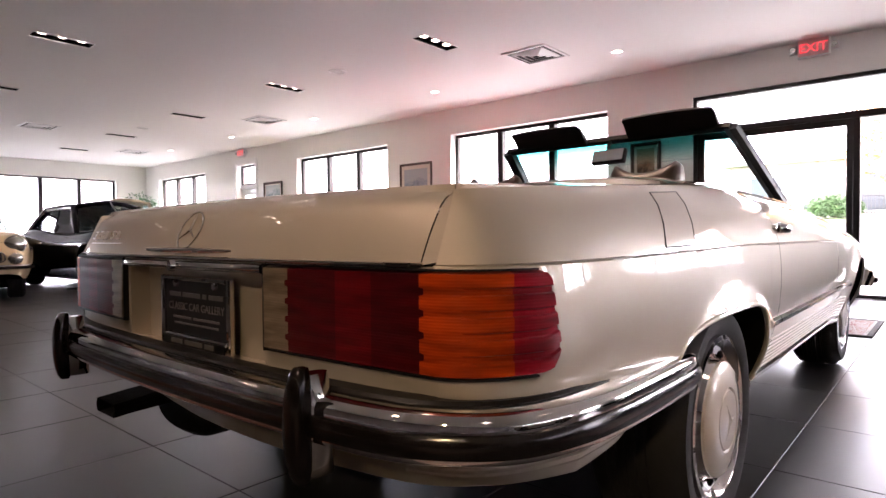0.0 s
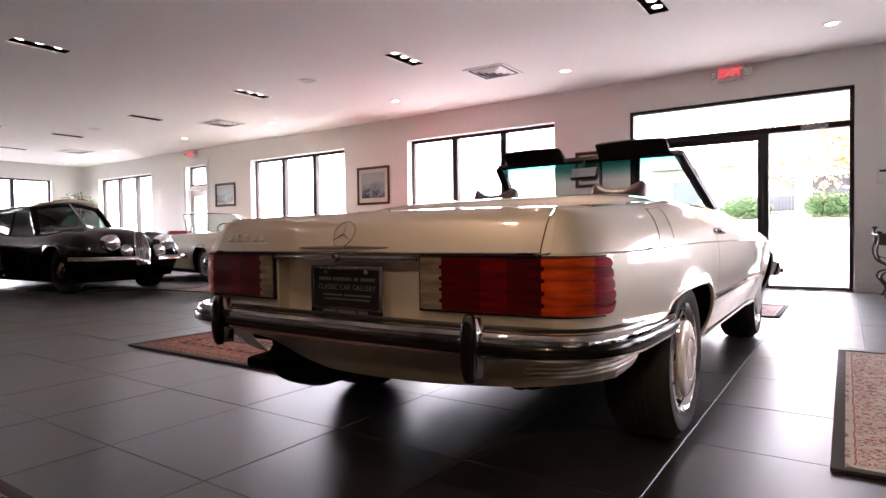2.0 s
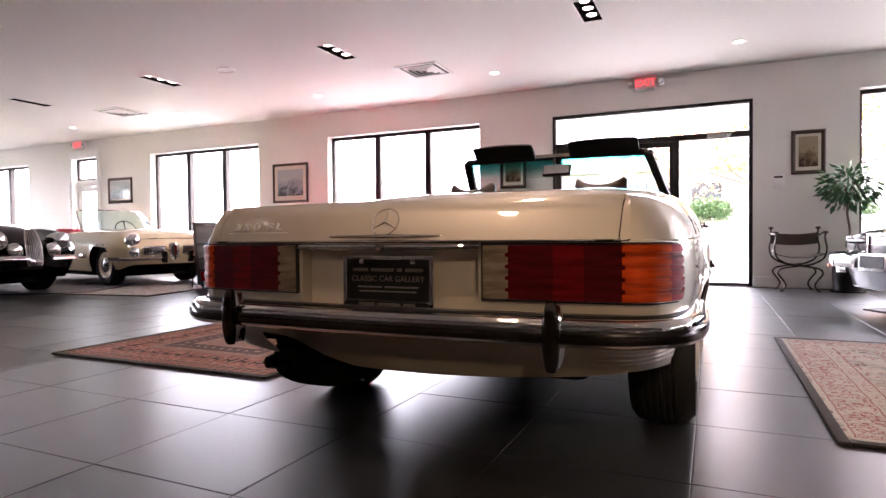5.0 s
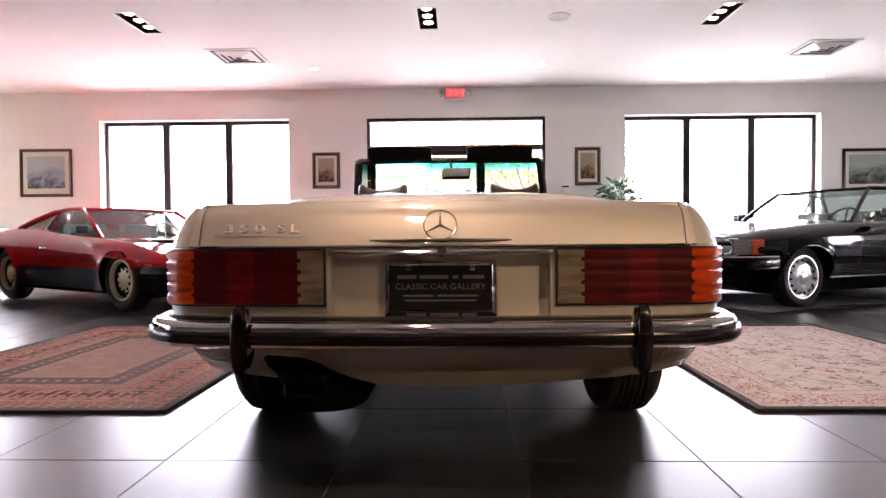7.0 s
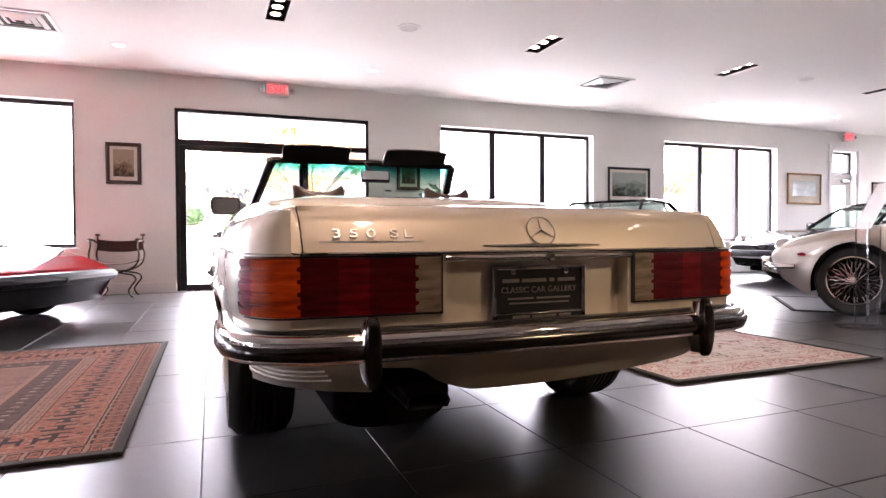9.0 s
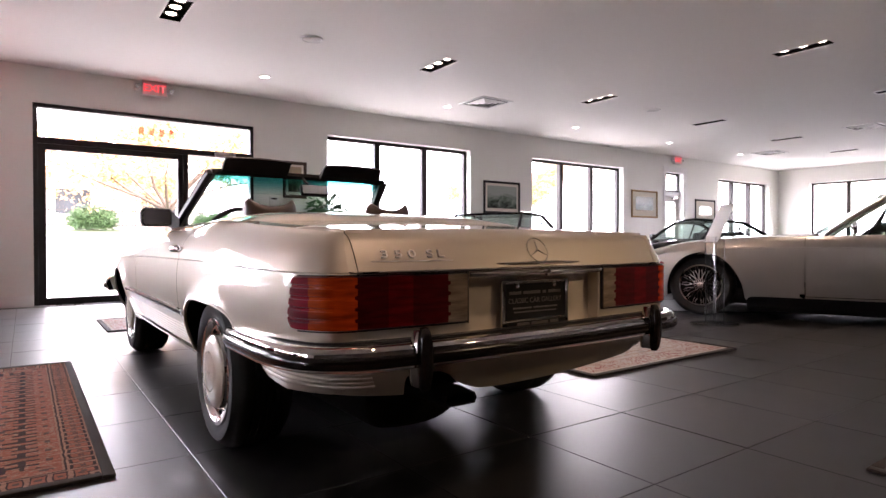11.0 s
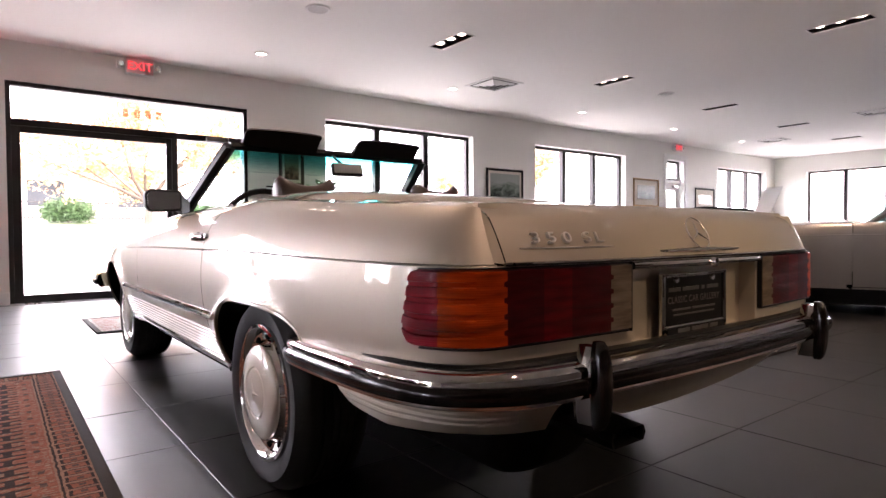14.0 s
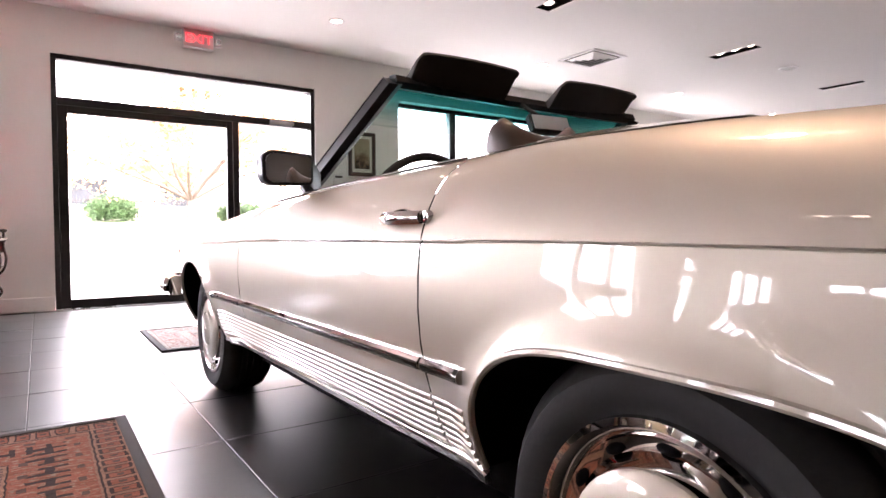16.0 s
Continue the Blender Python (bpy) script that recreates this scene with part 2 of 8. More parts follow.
def node_maths(nt):
    """Short ways to chain math and colour nodes of a tree."""
    N, L = nt.nodes, nt.links

    def maths(op, a, b=None):
        n = N.new("ShaderNodeMath")
        n.operation = op
        for i, v in enumerate((a, b)):
            if v is None:
                continue
            if isinstance(v, (int, float)):
                n.inputs[i].default_value = v
            else:
                L.new(v, n.inputs[i])
        return n.outputs[0]

    def blend(fac, a, b):
        n = N.new("ShaderNodeMix")
        n.data_type = "RGBA"
        L.new(fac, n.inputs[0])
        for i, v in ((6, a), (7, b)):
            if isinstance(v, tuple):
                n.inputs[i].default_value = (*v, 1)
            else:
                L.new(v, n.inputs[i])
        return n.outputs[2]

    def spots(kind, scale, vector, detail=3):
        n = N.new("ShaderNodeTex" + kind)
        n.inputs["Scale"].default_value = scale
        if kind == "Noise":
            n.inputs["Detail"].default_value = detail
        L.new(vector, n.inputs["Vector"])
        return n.outputs["Fac" if kind == "Noise" else "Distance"]

    def scaled(vector, by):
        n = N.new("ShaderNodeVectorMath")
        n.operation = "MULTIPLY"
        n.inputs[1].default_value = by
        L.new(vector, n.inputs[0])
        return n.outputs[0]

    return maths, blend, spots, scaled


def rug_frame(nt, half_x, half_y):
    """Object place, distance from the edge and way along the border of a rug."""
    maths = node_maths(nt)[0]
    co, xyz = nt.nodes.new("ShaderNodeTexCoord"), nt.nodes.new("ShaderNodeSeparateXYZ")
    nt.links.new(co.outputs["Object"], xyz.inputs[0])
    ax, ay = maths("ABSOLUTE", xyz.outputs[0]), maths("ABSOLUTE", xyz.outputs[1])
    dx, dy = maths("SUBTRACT", half_x, ax), maths("SUBTRACT", half_y, ay)
    side = maths("LESS_THAN", dx, dy)
    along = maths("ADD", maths("MULTIPLY", side, xyz.outputs[1]), maths("MULTIPLY", maths("SUBTRACT", 1.0, side), xyz.outputs[0]))
    return co.outputs["Object"], xyz, ax, ay, maths("MINIMUM", dx, dy), along


def wool_finish(nt, p, place, colour, low=0.5, high=1.5):
    """Yarn grain, worn streaks along the weft, soft relief."""
    maths, blend, spots, scaled = node_maths(nt)
    N, L = nt.nodes, nt.links
    wool, worn = spots("Noise", 190, place, 2), spots("Noise", 1.0, scaled(place, (7, 60, 1)), 3)
    r = N.new("ShaderNodeMapRange")
    r.inputs["From Min"].default_value, r.inputs["From Max"].default_value = 0.65, 1.35
    r.inputs["To Min"].default_value, r.inputs["To Max"].default_value = low, high
    L.new(maths("ADD", wool, worn), r.inputs["Value"])
    sc, b = N.new("ShaderNodeVectorMath"), N.new("ShaderNodeBump")
    sc.operation = "SCALE"
    L.new(colour, sc.inputs[0])
    L.new(r.outputs[0], sc.inputs["Scale"])
    L.new(sc.outputs[0], p.inputs["Base Color"])
    b.inputs["Strength"].default_value, b.inputs["Distance"].default_value = 0.6, 0.003
    L.new(wool, b.inputs["Height"])
    L.new(b.outputs[0], p.inputs["Normal"])
    p.inputs["Roughness"].default_value, p.inputs["Specular IOR Level"].default_value = 0.95, 0.08


def rug_material(name, field, border, accent, dark, half_x, half_y):
    """Tribal rug: boxed outer band, coral band with angular figures, dotted stripe, dark band, chevron field."""
    m, nt, p = nodes_of(name)
    maths, blend, spots, scaled = node_maths(nt)
    place, xyz, ax, ay, edge, along = rug_frame(nt, half_x, half_y)
    wob = spots("Noise", 26, place)
    e = maths("ADD", edge, maths("MULTIPLY", maths("SUBTRACT", wob, 0.5), 0.014))
    u = maths("ADD", along, maths("MULTIPLY", maths("SUBTRACT", wob, 0.5), 0.02))
    strokes = maths("GREATER_THAN", spots("Noise", 1.0, scaled(place, (14, 70, 1))), 0.54)
    flecks = maths("GREATER_THAN", spots("Noise", 1.0, scaled(place, (40, 110, 1))), 0.57)
    tan = tuple(0.55 * a + 0.45 * b for a, b in zip(accent, border))
    grey = tuple(0.65 * a + 0.35 * b for a, b in zip(dark, field))

    def band(lo, hi):
        return maths("MULTIPLY", maths("GREATER_THAN", e, lo), maths("LESS_THAN", e, hi))

    def near(v, centre, half):
        return maths("LESS_THAN", maths("ABSOLUTE", maths("SUBTRACT", v, centre)), half)

    both = lambda *v: v[0] if len(v) == 1 else maths("MULTIPLY", v[0], both(*v[1:]))
    either = lambda *v: v[0] if len(v) == 1 else maths("MAXIMUM", v[0], either(*v[1:]))
    # field: fine chevrons
    zig = maths("PINGPONG", maths("ADD", maths("MULTIPLY", maths("PINGPONG", xyz.outputs[0], 0.09), 1.1), xyz.outputs[1]), 0.0125)
    c = blend(maths("LESS_THAN", zig, 0.0045), field, tan)
    c = blend(both(maths("GREATER_THAN", zig, 0.0095), strokes), c, border)
    c = blend(both(flecks, strokes), c, grey)
    # guard and dark band with pale pickets
    c = blend(band(0.585, 0.61), c, tan)
    c = blend(band(0.445, 0.585), c, grey)
    c = blend(both(band(0.47, 0.56), maths("LESS_THAN", maths("PINGPONG", u, 0.035), 0.016), strokes), c, dark)
    c = blend(both(band(0.50, 0.53), maths("LESS_THAN", maths("PINGPONG", maths("ADD", u, 0.02), 0.035), 0.009)), c, accent)
    # pale dotted stripe
    c = blend(band(0.365, 0.445), c, tan)
    c = blend(both(band(0.375, 0.435), maths("GREATER_THAN", maths("PINGPONG", u, 0.012), 0.0065), maths("LESS_THAN", maths("PINGPONG", e, 0.010), 0.006)), c, grey)
    c = blend(either(band(0.360, 0.367), band(0.443, 0.45)), c, dark)
    # coral band with angular animal figures, one row, turned about now and then
    c = blend(band(0.135, 0.362), c, border)
    c = blend(both(band(0.14, 0.355), flecks), c, accent)
    q = maths("PINGPONG", u, 0.105)
    body, legs = both(near(q, 0.052, 0.036), near(e, 0.255, 0.013)), both(either(near(q, 0.024, 0.008), near(q, 0.082, 0.008)), near(e, 0.245, 0.042))
    neck = both(near(q, 0.030, 0.010), near(e, 0.285, 0.034))
    c = blend(both(band(0.15, 0.35), either(body, legs, neck)), c, dark)
    c = blend(both(either(near(e, 0.325, 0.012), near(e, 0.172, 0.010)), maths("LESS_THAN", maths("PINGPONG", maths("ADD", u, 0.05), 0.06), 0.016)), c, grey)
    # boxed cartouches at the rim
    c = blend(band(-0.1, 0.137), c, tan)
    r = maths("PINGPONG", u, 0.031)
    inner = both(band(0.045, 0.105), maths("GREATER_THAN", r, 0.0125))
    c = blend(both(band(0.035, 0.115), maths("GREATER_THAN", r, 0.0075)), c, dark)
    c = blend(inner, c, border)
    c = blend(both(band(0.065, 0.085), maths("GREATER_THAN", r, 0.021)), c, grey)
    c = blend(either(band(0.019, 0.025), band(0.123, 0.130)), c, dark)
    c = blend(both(band(0.0, 0.018), maths("LESS_THAN", maths("PINGPONG", u, 0.011), 0.005)), c, border)
    wool_finish(nt, p, place, c)
    return m


def pale_rug_material(name, ivory, rose, sage, dark, half_x, half_y):
    """Faded floral rug: ivory rim, lacy rose border, ivory stripe, washed field with scattered medallions."""
    m, nt, p = nodes_of(name)
    maths, blend, spots, scaled = node_maths(nt)
    place, xyz, ax, ay, edge, along = rug_frame(nt, half_x, half_y)
    wob = spots("Noise", 18, place)
    e = maths("ADD", edge, maths("MULTIPLY", maths("SUBTRACT", wob, 0.5), 0.02))
    both = lambda a, b: maths("MULTIPLY", a, b)

    def band(lo, hi):
        return both(maths("GREATER_THAN", e, lo), maths("LESS_THAN", e, hi))

    def rings(scale, lo, hi):
        d = spots("Voronoi", scale, place)
        return both(maths("GREATER_THAN", d, lo), maths("LESS_THAN", d, hi))

    faded = maths("GREATER_THAN", spots("Noise", 9, place, 4), 0.47)
    lace = maths("MAXIMUM", rings(26, 0.34, 0.5), rings(55, 0.0, 0.24))
    c = blend(both(maths("GREATER_THAN", spots("Noise", 5, place, 5), 0.52), faded), ivory, sage)
    c = blend(both(rings(9, 0.40, 0.47), faded), c, rose)
    c = blend(both(rings(7, 0.20, 0.27), faded), c, dark)
    c = blend(both(rings(30, 0.0, 0.25), faded), c, rose)
    c = blend(band(0.055, 0.30), c, ivory)
    c = blend(both(band(0.075, 0.215), lace), c, rose)
    c = blend(both(band(0.10, 0.19), rings(13, 0.0, 0.22)), c, rose)
    c = blend(both(band(0.245, 0.285), rings(44, 0.0, 0.3)), c, rose)
    for lo, hi in ((0.066, 0.072), (0.222, 0.228), (0.292, 0.300)):
        c = blend(band(lo, hi), c, rose)
    wool_finish(nt, p, place, c, 0.7, 1.3)
    return m


def picture_material(name, sky_c, land_c, dark_c, scale=3.0):
    """A faded print: a pale top, a darker scene below, loose strokes."""
    m, nt, p = nodes_of(name)
    N, L = nt.nodes, nt.links
    co, xyz = N.new("ShaderNodeTexCoord"), N.new("ShaderNodeSeparateXYZ")
    L.new(co.outputs["Generated"], xyz.inputs[0])
    n = N.new("ShaderNodeTexNoise")
    n.inputs["Scale"].default_value, n.inputs["Detail"].default_value, n.inputs["Distortion"].default_value = scale, 6, 1.2
    L.new(co.outputs["Generated"], n.inputs["Vector"])
    a = N.new("ShaderNodeMath")
    a.operation = "MULTIPLY_ADD"
    a.inputs[1].default_value = 0.9
    L.new(n.outputs["Fac"], a.inputs[0])
    s = N.new("ShaderNodeMath")
    s.operation = "MULTIPLY"
    s.inputs[1].default_value = 0.75
    L.new(xyz.outputs[2], s.inputs[0])
    L.new(s.outputs[0], a.inputs[2])
    r = N.new("ShaderNodeValToRGB")
    e = r.color_ramp.elements
    e[0].position, e[0].color = 0.45, (*dark_c, 1)
    e[1].position, e[1].color = 0.95, (*sky_c, 1)
    mid = e.new(0.68)
    mid.color = (*land_c, 1)
    L.new(a.outputs[0], r.inputs[0])
    L.new(r.outputs[0], p.inputs["Base Color"])
    p.inputs["Roughness"].default_value = 0.25
    p.inputs["Coat Weight"].default_value = 0.5
    return m


# ---- mesh helpers ----
def part(name, bm, material, parent, label="", smooth=35):
    """Links a bmesh, or (vertices, faces), as one mesh object under parent."""
    me = bpy.data.meshes.new(name)
    if isinstance(bm, tuple):
        me.from_pydata(bm[0], [], bm[1])
        me.update()
    else:
        bmesh.ops.recalc_face_normals(bm, faces=bm.faces[:])
        bm.to_mesh(me)
        bm.free()
    if smooth:
        me.shade_smooth()
        me.set_sharp_from_angle(angle=radians(smooth))
    me.materials.append(material)
    ob = new(name, me)
    ob.parent = parent
    if label:
        tagged(ob, label)
    return ob


def thing(name, m, label, category, group=""):
    ob = new(name)
    ob.empty_display_size = 0.1
    ob.matrix_world = m
    return tagged(ob, label, category, group)


def box(x0, x1, y0, y1, z0, z1, bevel=0.0, bm=None, segments=2):
    bm = bm or bmesh.new()
    c = bmesh.ops.create_cube(bm, size=1, matrix=Matrix.LocRotScale(((x0 + x1) / 2, (y0 + y1) / 2, (z0 + z1) / 2), None, (abs(x1 - x0), abs(y1 - y0), abs(z1 - z0))))
    if bevel:
        edges = list({e for v in c["verts"] for e in v.link_edges})
        bmesh.ops.bevel(bm, geom=edges, offset=bevel, segments=segments, profile=0.6, affect="EDGES")
    return bm


def lathe(profile, m=None, steps=32, bm=None):
    """Turns (radius, height) pairs round z, closed at the axis."""
    bm = bm or bmesh.new()
    m = m or Matrix()
    rings = []
    for r, h in profile:
        if r < 1e-5:
            rings.append([bm.verts.new(m @ Vector((0, 0, h)))])
        else:
            rings.append([bm.verts.new(m @ Vector((r * math.cos(a), r * math.sin(a), h))) for a in (2 * math.pi * i / steps for i in range(steps))])
    for a, b in zip(rings, rings[1:]):
        for i in range(max(len(a), len(b))):
            q = [a[i % len(a)], a[(i + 1) % len(a)], b[(i + 1) % len(b)], b[i % len(b)]]
            q = [v for k, v in enumerate(q) if v not in q[:k]]
            if len(q) > 2:
                bm.faces.new(q)
    return bm


def tube(path, radius, sides=8, bm=None, closed=False, flat=1.0):
    """A round bar along a path; radius may be a list."""
    bm = bm or bmesh.new()
    pts = [Vector(p) for p in path]
    n = len(pts)
    rings, up = [], None
    for i, p in enumerate(pts):
        a, b = (pts[(i - 1) % n], pts[(i + 1) % n]) if closed else (pts[max(i - 1, 0)], pts[min(i + 1, n - 1)])
        d = (b - a).normalized()
        if up is None:
            up = d.orthogonal().normalized()
        up = (up - up.dot(d) * d).normalized()
        w = d.cross(up)
        r = radius[i] if isinstance(radius, (list, tuple)) else radius
        rings.append([bm.verts.new(p + r * (math.cos(t) * up + flat * math.sin(t) * w)) for t in (2 * math.pi * k / sides for k in range(sides))])
    pairs = list(zip(rings, rings[1:])) + ([(rings[-1], rings[0])] if closed else [])
    for a, b in pairs:
        for k in range(sides):
            bm.faces.new((a[k], a[(k + 1) % sides], b[(k + 1) % sides], b[k]))
    if not closed:
        bm.faces.new(rings[0])
        bm.faces.new(rings[-1][::-1])
    return bm


def loft(sections, closed=False, caps=False, bm=None):
    """A skin through point rows of equal length."""
    bm = bm or bmesh.new()
    rows = [[bm.verts.new(p) for p in s] for s in sections]
    n = len(rows[0])
    for a, b in zip(rows, rows[1:]):
        for k in range(n if closed else n - 1):
            bm.faces.new((a[k], a[(k + 1) % n], b[(k + 1) % n], b[k]))
    if caps:
        bm.faces.new(rows[0][::-1])
        bm.faces.new(rows[-1])
    return bm


def thicken(bm, t):
    """Gives a skin its thickness, inwards or outwards."""
    bmesh.ops.recalc_face_normals(bm, faces=bm.faces[:])
    geom = bm.faces[:]
    bmesh.ops.solidify(bm, geom=geom, thickness=t)
    return bm


def text_bm(body, size, depth, m, spacing=1.0):
    """Raised letters in the built-in font, as a bmesh."""
    cu = bpy.data.curves.new("letters", "FONT")
    cu.body, cu.size, cu.extrude, cu.align_x, cu.space_character = body, size, depth, "CENTER", spacing
    ob = bpy.data.objects.new("letters", cu)
    scene.collection.objects.link(ob)
    me = bpy.data.meshes.new_from_object(ob.evaluated_get(bpy.context.evaluated_depsgraph_get()))
    bm = bmesh.new()
    bm.from_mesh(me)
    bmesh.ops.transform(bm, matrix=m, verts=bm.verts[:])
    bpy.data.objects.remove(ob)
    bpy.data.curves.remove(cu)
    bpy.data.meshes.remove(me)
    return bm


def curve_of(*pairs):
    """A smooth function through (place, value) pairs, with no overshoot."""
    xs, ys = np.array([p[0] for p in pairs], float), np.array([p[1] for p in pairs], float)
    h, d = np.diff(xs), np.diff(ys) / np.diff(xs)
    m = np.concatenate(([d[0]], [0 if a * b <= 0 else 2 * a * b / (a + b) for a, b in zip(d, d[1:])], [d[-1]]))

    def f(x):
        x = min(max(x, xs[0]), xs[-1])
        i = min(int(np.searchsorted(xs, x, side="right")) - 1, len(h) - 1)
        t = (x - xs[i]) / h[i]
        return float((2 * t**3 - 3 * t**2 + 1) * ys[i] + (t**3 - 2 * t**2 + t) * h[i] * m[i] + (3 * t**2 - 2 * t**3) * ys[i + 1] + (t**3 - t**2) * h[i] * m[i + 1])

    return f


# ---- the room ----
WY, CZ, XL, XR, YB, THICK = 8.317, 3.03, -19.6, 16.6, -4.3, 0.32
OPENINGS = [  # x0, x1, z0, z1 of the front wall
    (-18.68, -15.76, 0.63, 2.58), (-14.16, -13.22, 0.0, 2.66), (-11.48, -8.47, 0.63, 2.58), (-6.83, -3.83, 0.63, 2.58),
    (-2.62, 0.15, 0.0, 2.575), (1.36, 4.34, 0.63, 2.58), (5.98, 8.98, 0.63, 2.58), (10.66, 11.5, 0.0, 2.64), (13.15, 16.02, 0.63, 2.58)]


def wall_with_openings(name, a0, a1, openings, place, label, material=None):
    """A thick wall along one axis, with openings right through it; place(a, d, z) gives the world point."""
    root = tagged(new(name), label, "wall", kind="structure")
    bm = bmesh.new()
    cuts = sorted({a0, a1, *(o[0] for o in openings), *(o[1] for o in openings)})
    for u0, u1 in zip(cuts, cuts[1:]):
        holes = [(o[2], o[3]) for o in openings if o[0] <= u0 + 1e-6 and o[1] >= u1 - 1e-6]
        spans, z = [], 0.0
        for lo, hi in sorted(holes):
            if lo > z:
                spans.append((z, lo))
            z = hi
        spans.append((z, CZ + 0.12))
        for lo, hi in spans:
            c = [place(u, d, z) for z in (lo, hi) for d in (0, THICK) for u in (u0, u1)]
            v = [bm.verts.new(p) for p in c]
            for f in ((0, 1, 5, 4), (2, 6, 7, 3), (0, 4, 6, 2), (1, 3, 7, 5), (4, 5, 7, 6), (0, 2, 3, 1)):
                bm.faces.new([v[i] for i in f])
    bmesh.ops.remove_doubles(bm, verts=bm.verts[:], dist=1e-4)
    seen = {}
    for f in bm.faces[:]:
        key = tuple(round(x, 3) for x in f.calc_center_median())
        seen.setdefault(key, []).append(f)
    bmesh.ops.delete(bm, geom=[f for fs in seen.values() if len(fs) > 1 for f in fs], context="FACES_ONLY")
    part("plaster", bm, material or WALL, root, smooth=0)
    return root


def bars(bm, place, boxes):
    """Frame members in wall coordinates: (a0, a1, d0, d1, z0, z1)."""
    for a0, a1, d0, d1, z0, z1 in boxes:
        p, q = place(a0, d0, z0), place(a1, d1, z1)
        box(*sorted((p[0], q[0])), *sorted((p[1], q[1])), *sorted((p[2], q[2])), 0.004, bm, 1)
    return bm


def window(number, place, a0, a1, z0, z1, panes=3):
    root = tagged(new("window_%d" % number), "three-pane window with dark bronze frame and white sill", "window", kind="structure")
    w, d0, d1 = 0.055, 0.14, 0.22
    bm = bars(bmesh.new(), place, [(a0, a1, d0, d1, z1 - w, z1), (a0, a1, d0, d1, z0, z0 + w), (a0, a0 + w, d0, d1, z0 + w, z1 - w), (a1 - w, a1, d0, d1, z0 + w, z1 - w)])
    part("window_frame", bm, BRONZE, root, smooth=0)
    step = (a1 - a0) / panes
    for i in range(1, panes):
        part("mullion", bars(bmesh.new(), place, [(a0 + i * step - 0.055, a0 + i * step + 0.055, d0 - 0.03, d1, z0 + w, z1 - w)]), BRONZE, root, smooth=0)
    for i in range(panes):
        lo, hi = a0 + i * step + 0.05, a0 + (i + 1) * step - 0.05
        g = part("pane", bars(bmesh.new(), place, [(lo, hi, 0.176, 0.184, z0 + w - 0.005, z1 - w + 0.005)]), GLASS, root, smooth=0)
        g.visible_shadow = False
    part("window_sill", bars(bmesh.new(), place, [(a0 - 0.04, a1 + 0.04, -0.03, d0, z0 - 0.035, z0 + 0.004)]), TRIM_PAINT, root, smooth=0)
    return root


def front(a, d, z):
    return (a, WY + d, z)


def left_side(a, d, z):
    return (XL - d, a, z)


def right_side(a, d, z):
    return (XR + d, a, z)


wall_with_openings("wall_north", XL - THICK, XR + THICK, OPENINGS, front, "warm white painted plaster wall with window openings")
SIDE = [(4.45, 7.42, 0.63, 2.57), (-0.2, 2.8, 0.63, 2.57)]
wall_with_openings("wall_west", YB, WY, SIDE, left_side, "warm white painted plaster wall with window openings")
wall_with_openings("wall_east", YB, WY, SIDE, right_side, "warm white painted plaster wall with window openings")
wall_with_openings("wall_south", XL - THICK, XR + THICK, [], lambda a, d, z: (a, YB - d, z), "plain brown painted plaster wall", BROWN_WALL)
count = 0
for a0, a1, z0, z1 in OPENINGS:
    if z0 > 0.1:
        count += 1
        window(count, front, a0, a1, z0, z1)
for side in (left_side, right_side):
    for a0, a1, z0, z1 in SIDE:
        count += 1
        window(count, side, a0, a1, z0, z1)

SLOT_X = [-16.75, -13.82, -10.71, -7.66, -4.6, -1.52, 1.54, 4.6, 7.68, 10.7, 13.6]
SLOT_Y = [5.4, 2.46, -0.5, -3.5]
ceiling_bm = bmesh.new()
cut_x = sorted([XL - THICK, XR + THICK] + [x + d for x in SLOT_X for d in (-0.1, 0.1)])
cut_y = sorted([YB - THICK, WY + THICK] + [y + d for y in SLOT_Y for d in (-0.305, 0.305)])
grid_v = [[ceiling_bm.verts.new((x, y, CZ)) for y in cut_y] for x in cut_x]
for i in range(len(cut_x) - 1):
    for j in range(len(cut_y) - 1):
        if i % 2 == 0 or j % 2 == 0:
            ceiling_bm.faces.new((grid_v[i][j], grid_v[i][j + 1], grid_v[i + 1][j + 1], grid_v[i + 1][j]))
        else:
            up = [ceiling_bm.verts.new((x, y, CZ + 0.002)) for x, y in ((cut_x[i], cut_y[j]), (cut_x[i], cut_y[j + 1]), (cut_x[i + 1], cut_y[j + 1]), (cut_x[i + 1], cut_y[j]))]
            low = [grid_v[i][j], grid_v[i][j + 1], grid_v[i + 1][j + 1], grid_v[i + 1][j]]
            for k in range(4):
                ceiling_bm.faces.new((low[k], low[(k + 1) % 4], up[(k + 1) % 4], up[k]))
box(XL - THICK, XR + THICK, YB - THICK, WY + THICK, CZ + 0.14, CZ + 0.26, 0, ceiling_bm)
ceiling = part("ceiling", ceiling_bm, CEILING, None, smooth=0)
tagged(ceiling, "smooth white painted plasterboard ceiling", "ceiling", kind="structure")
base_bm = bmesh.new()
solid = sorted((o[0], o[1]) for o in OPENINGS if o[2] < 0.1)
edge = XL
for lo, hi in solid + [(XR, XR)]:
    pad = 0.11 if hi - lo < 1.5 else 0.0
    box(edge, lo - pad, WY - 0.018, WY, 0, 0.145, 0.004, base_bm, 1)
    edge = hi + pad
box(XL, XL + 0.018, YB, WY - 0.02, 0, 0.145, 0.004, base_bm, 1)
box(XR - 0.018, XR, YB, WY - 0.02, 0, 0.145, 0.004, base_bm, 1)
tagged(part("baseboard", base_bm, TRIM_PAINT, None, smooth=0), "white painted wooden baseboard", "baseboard", kind="structure")


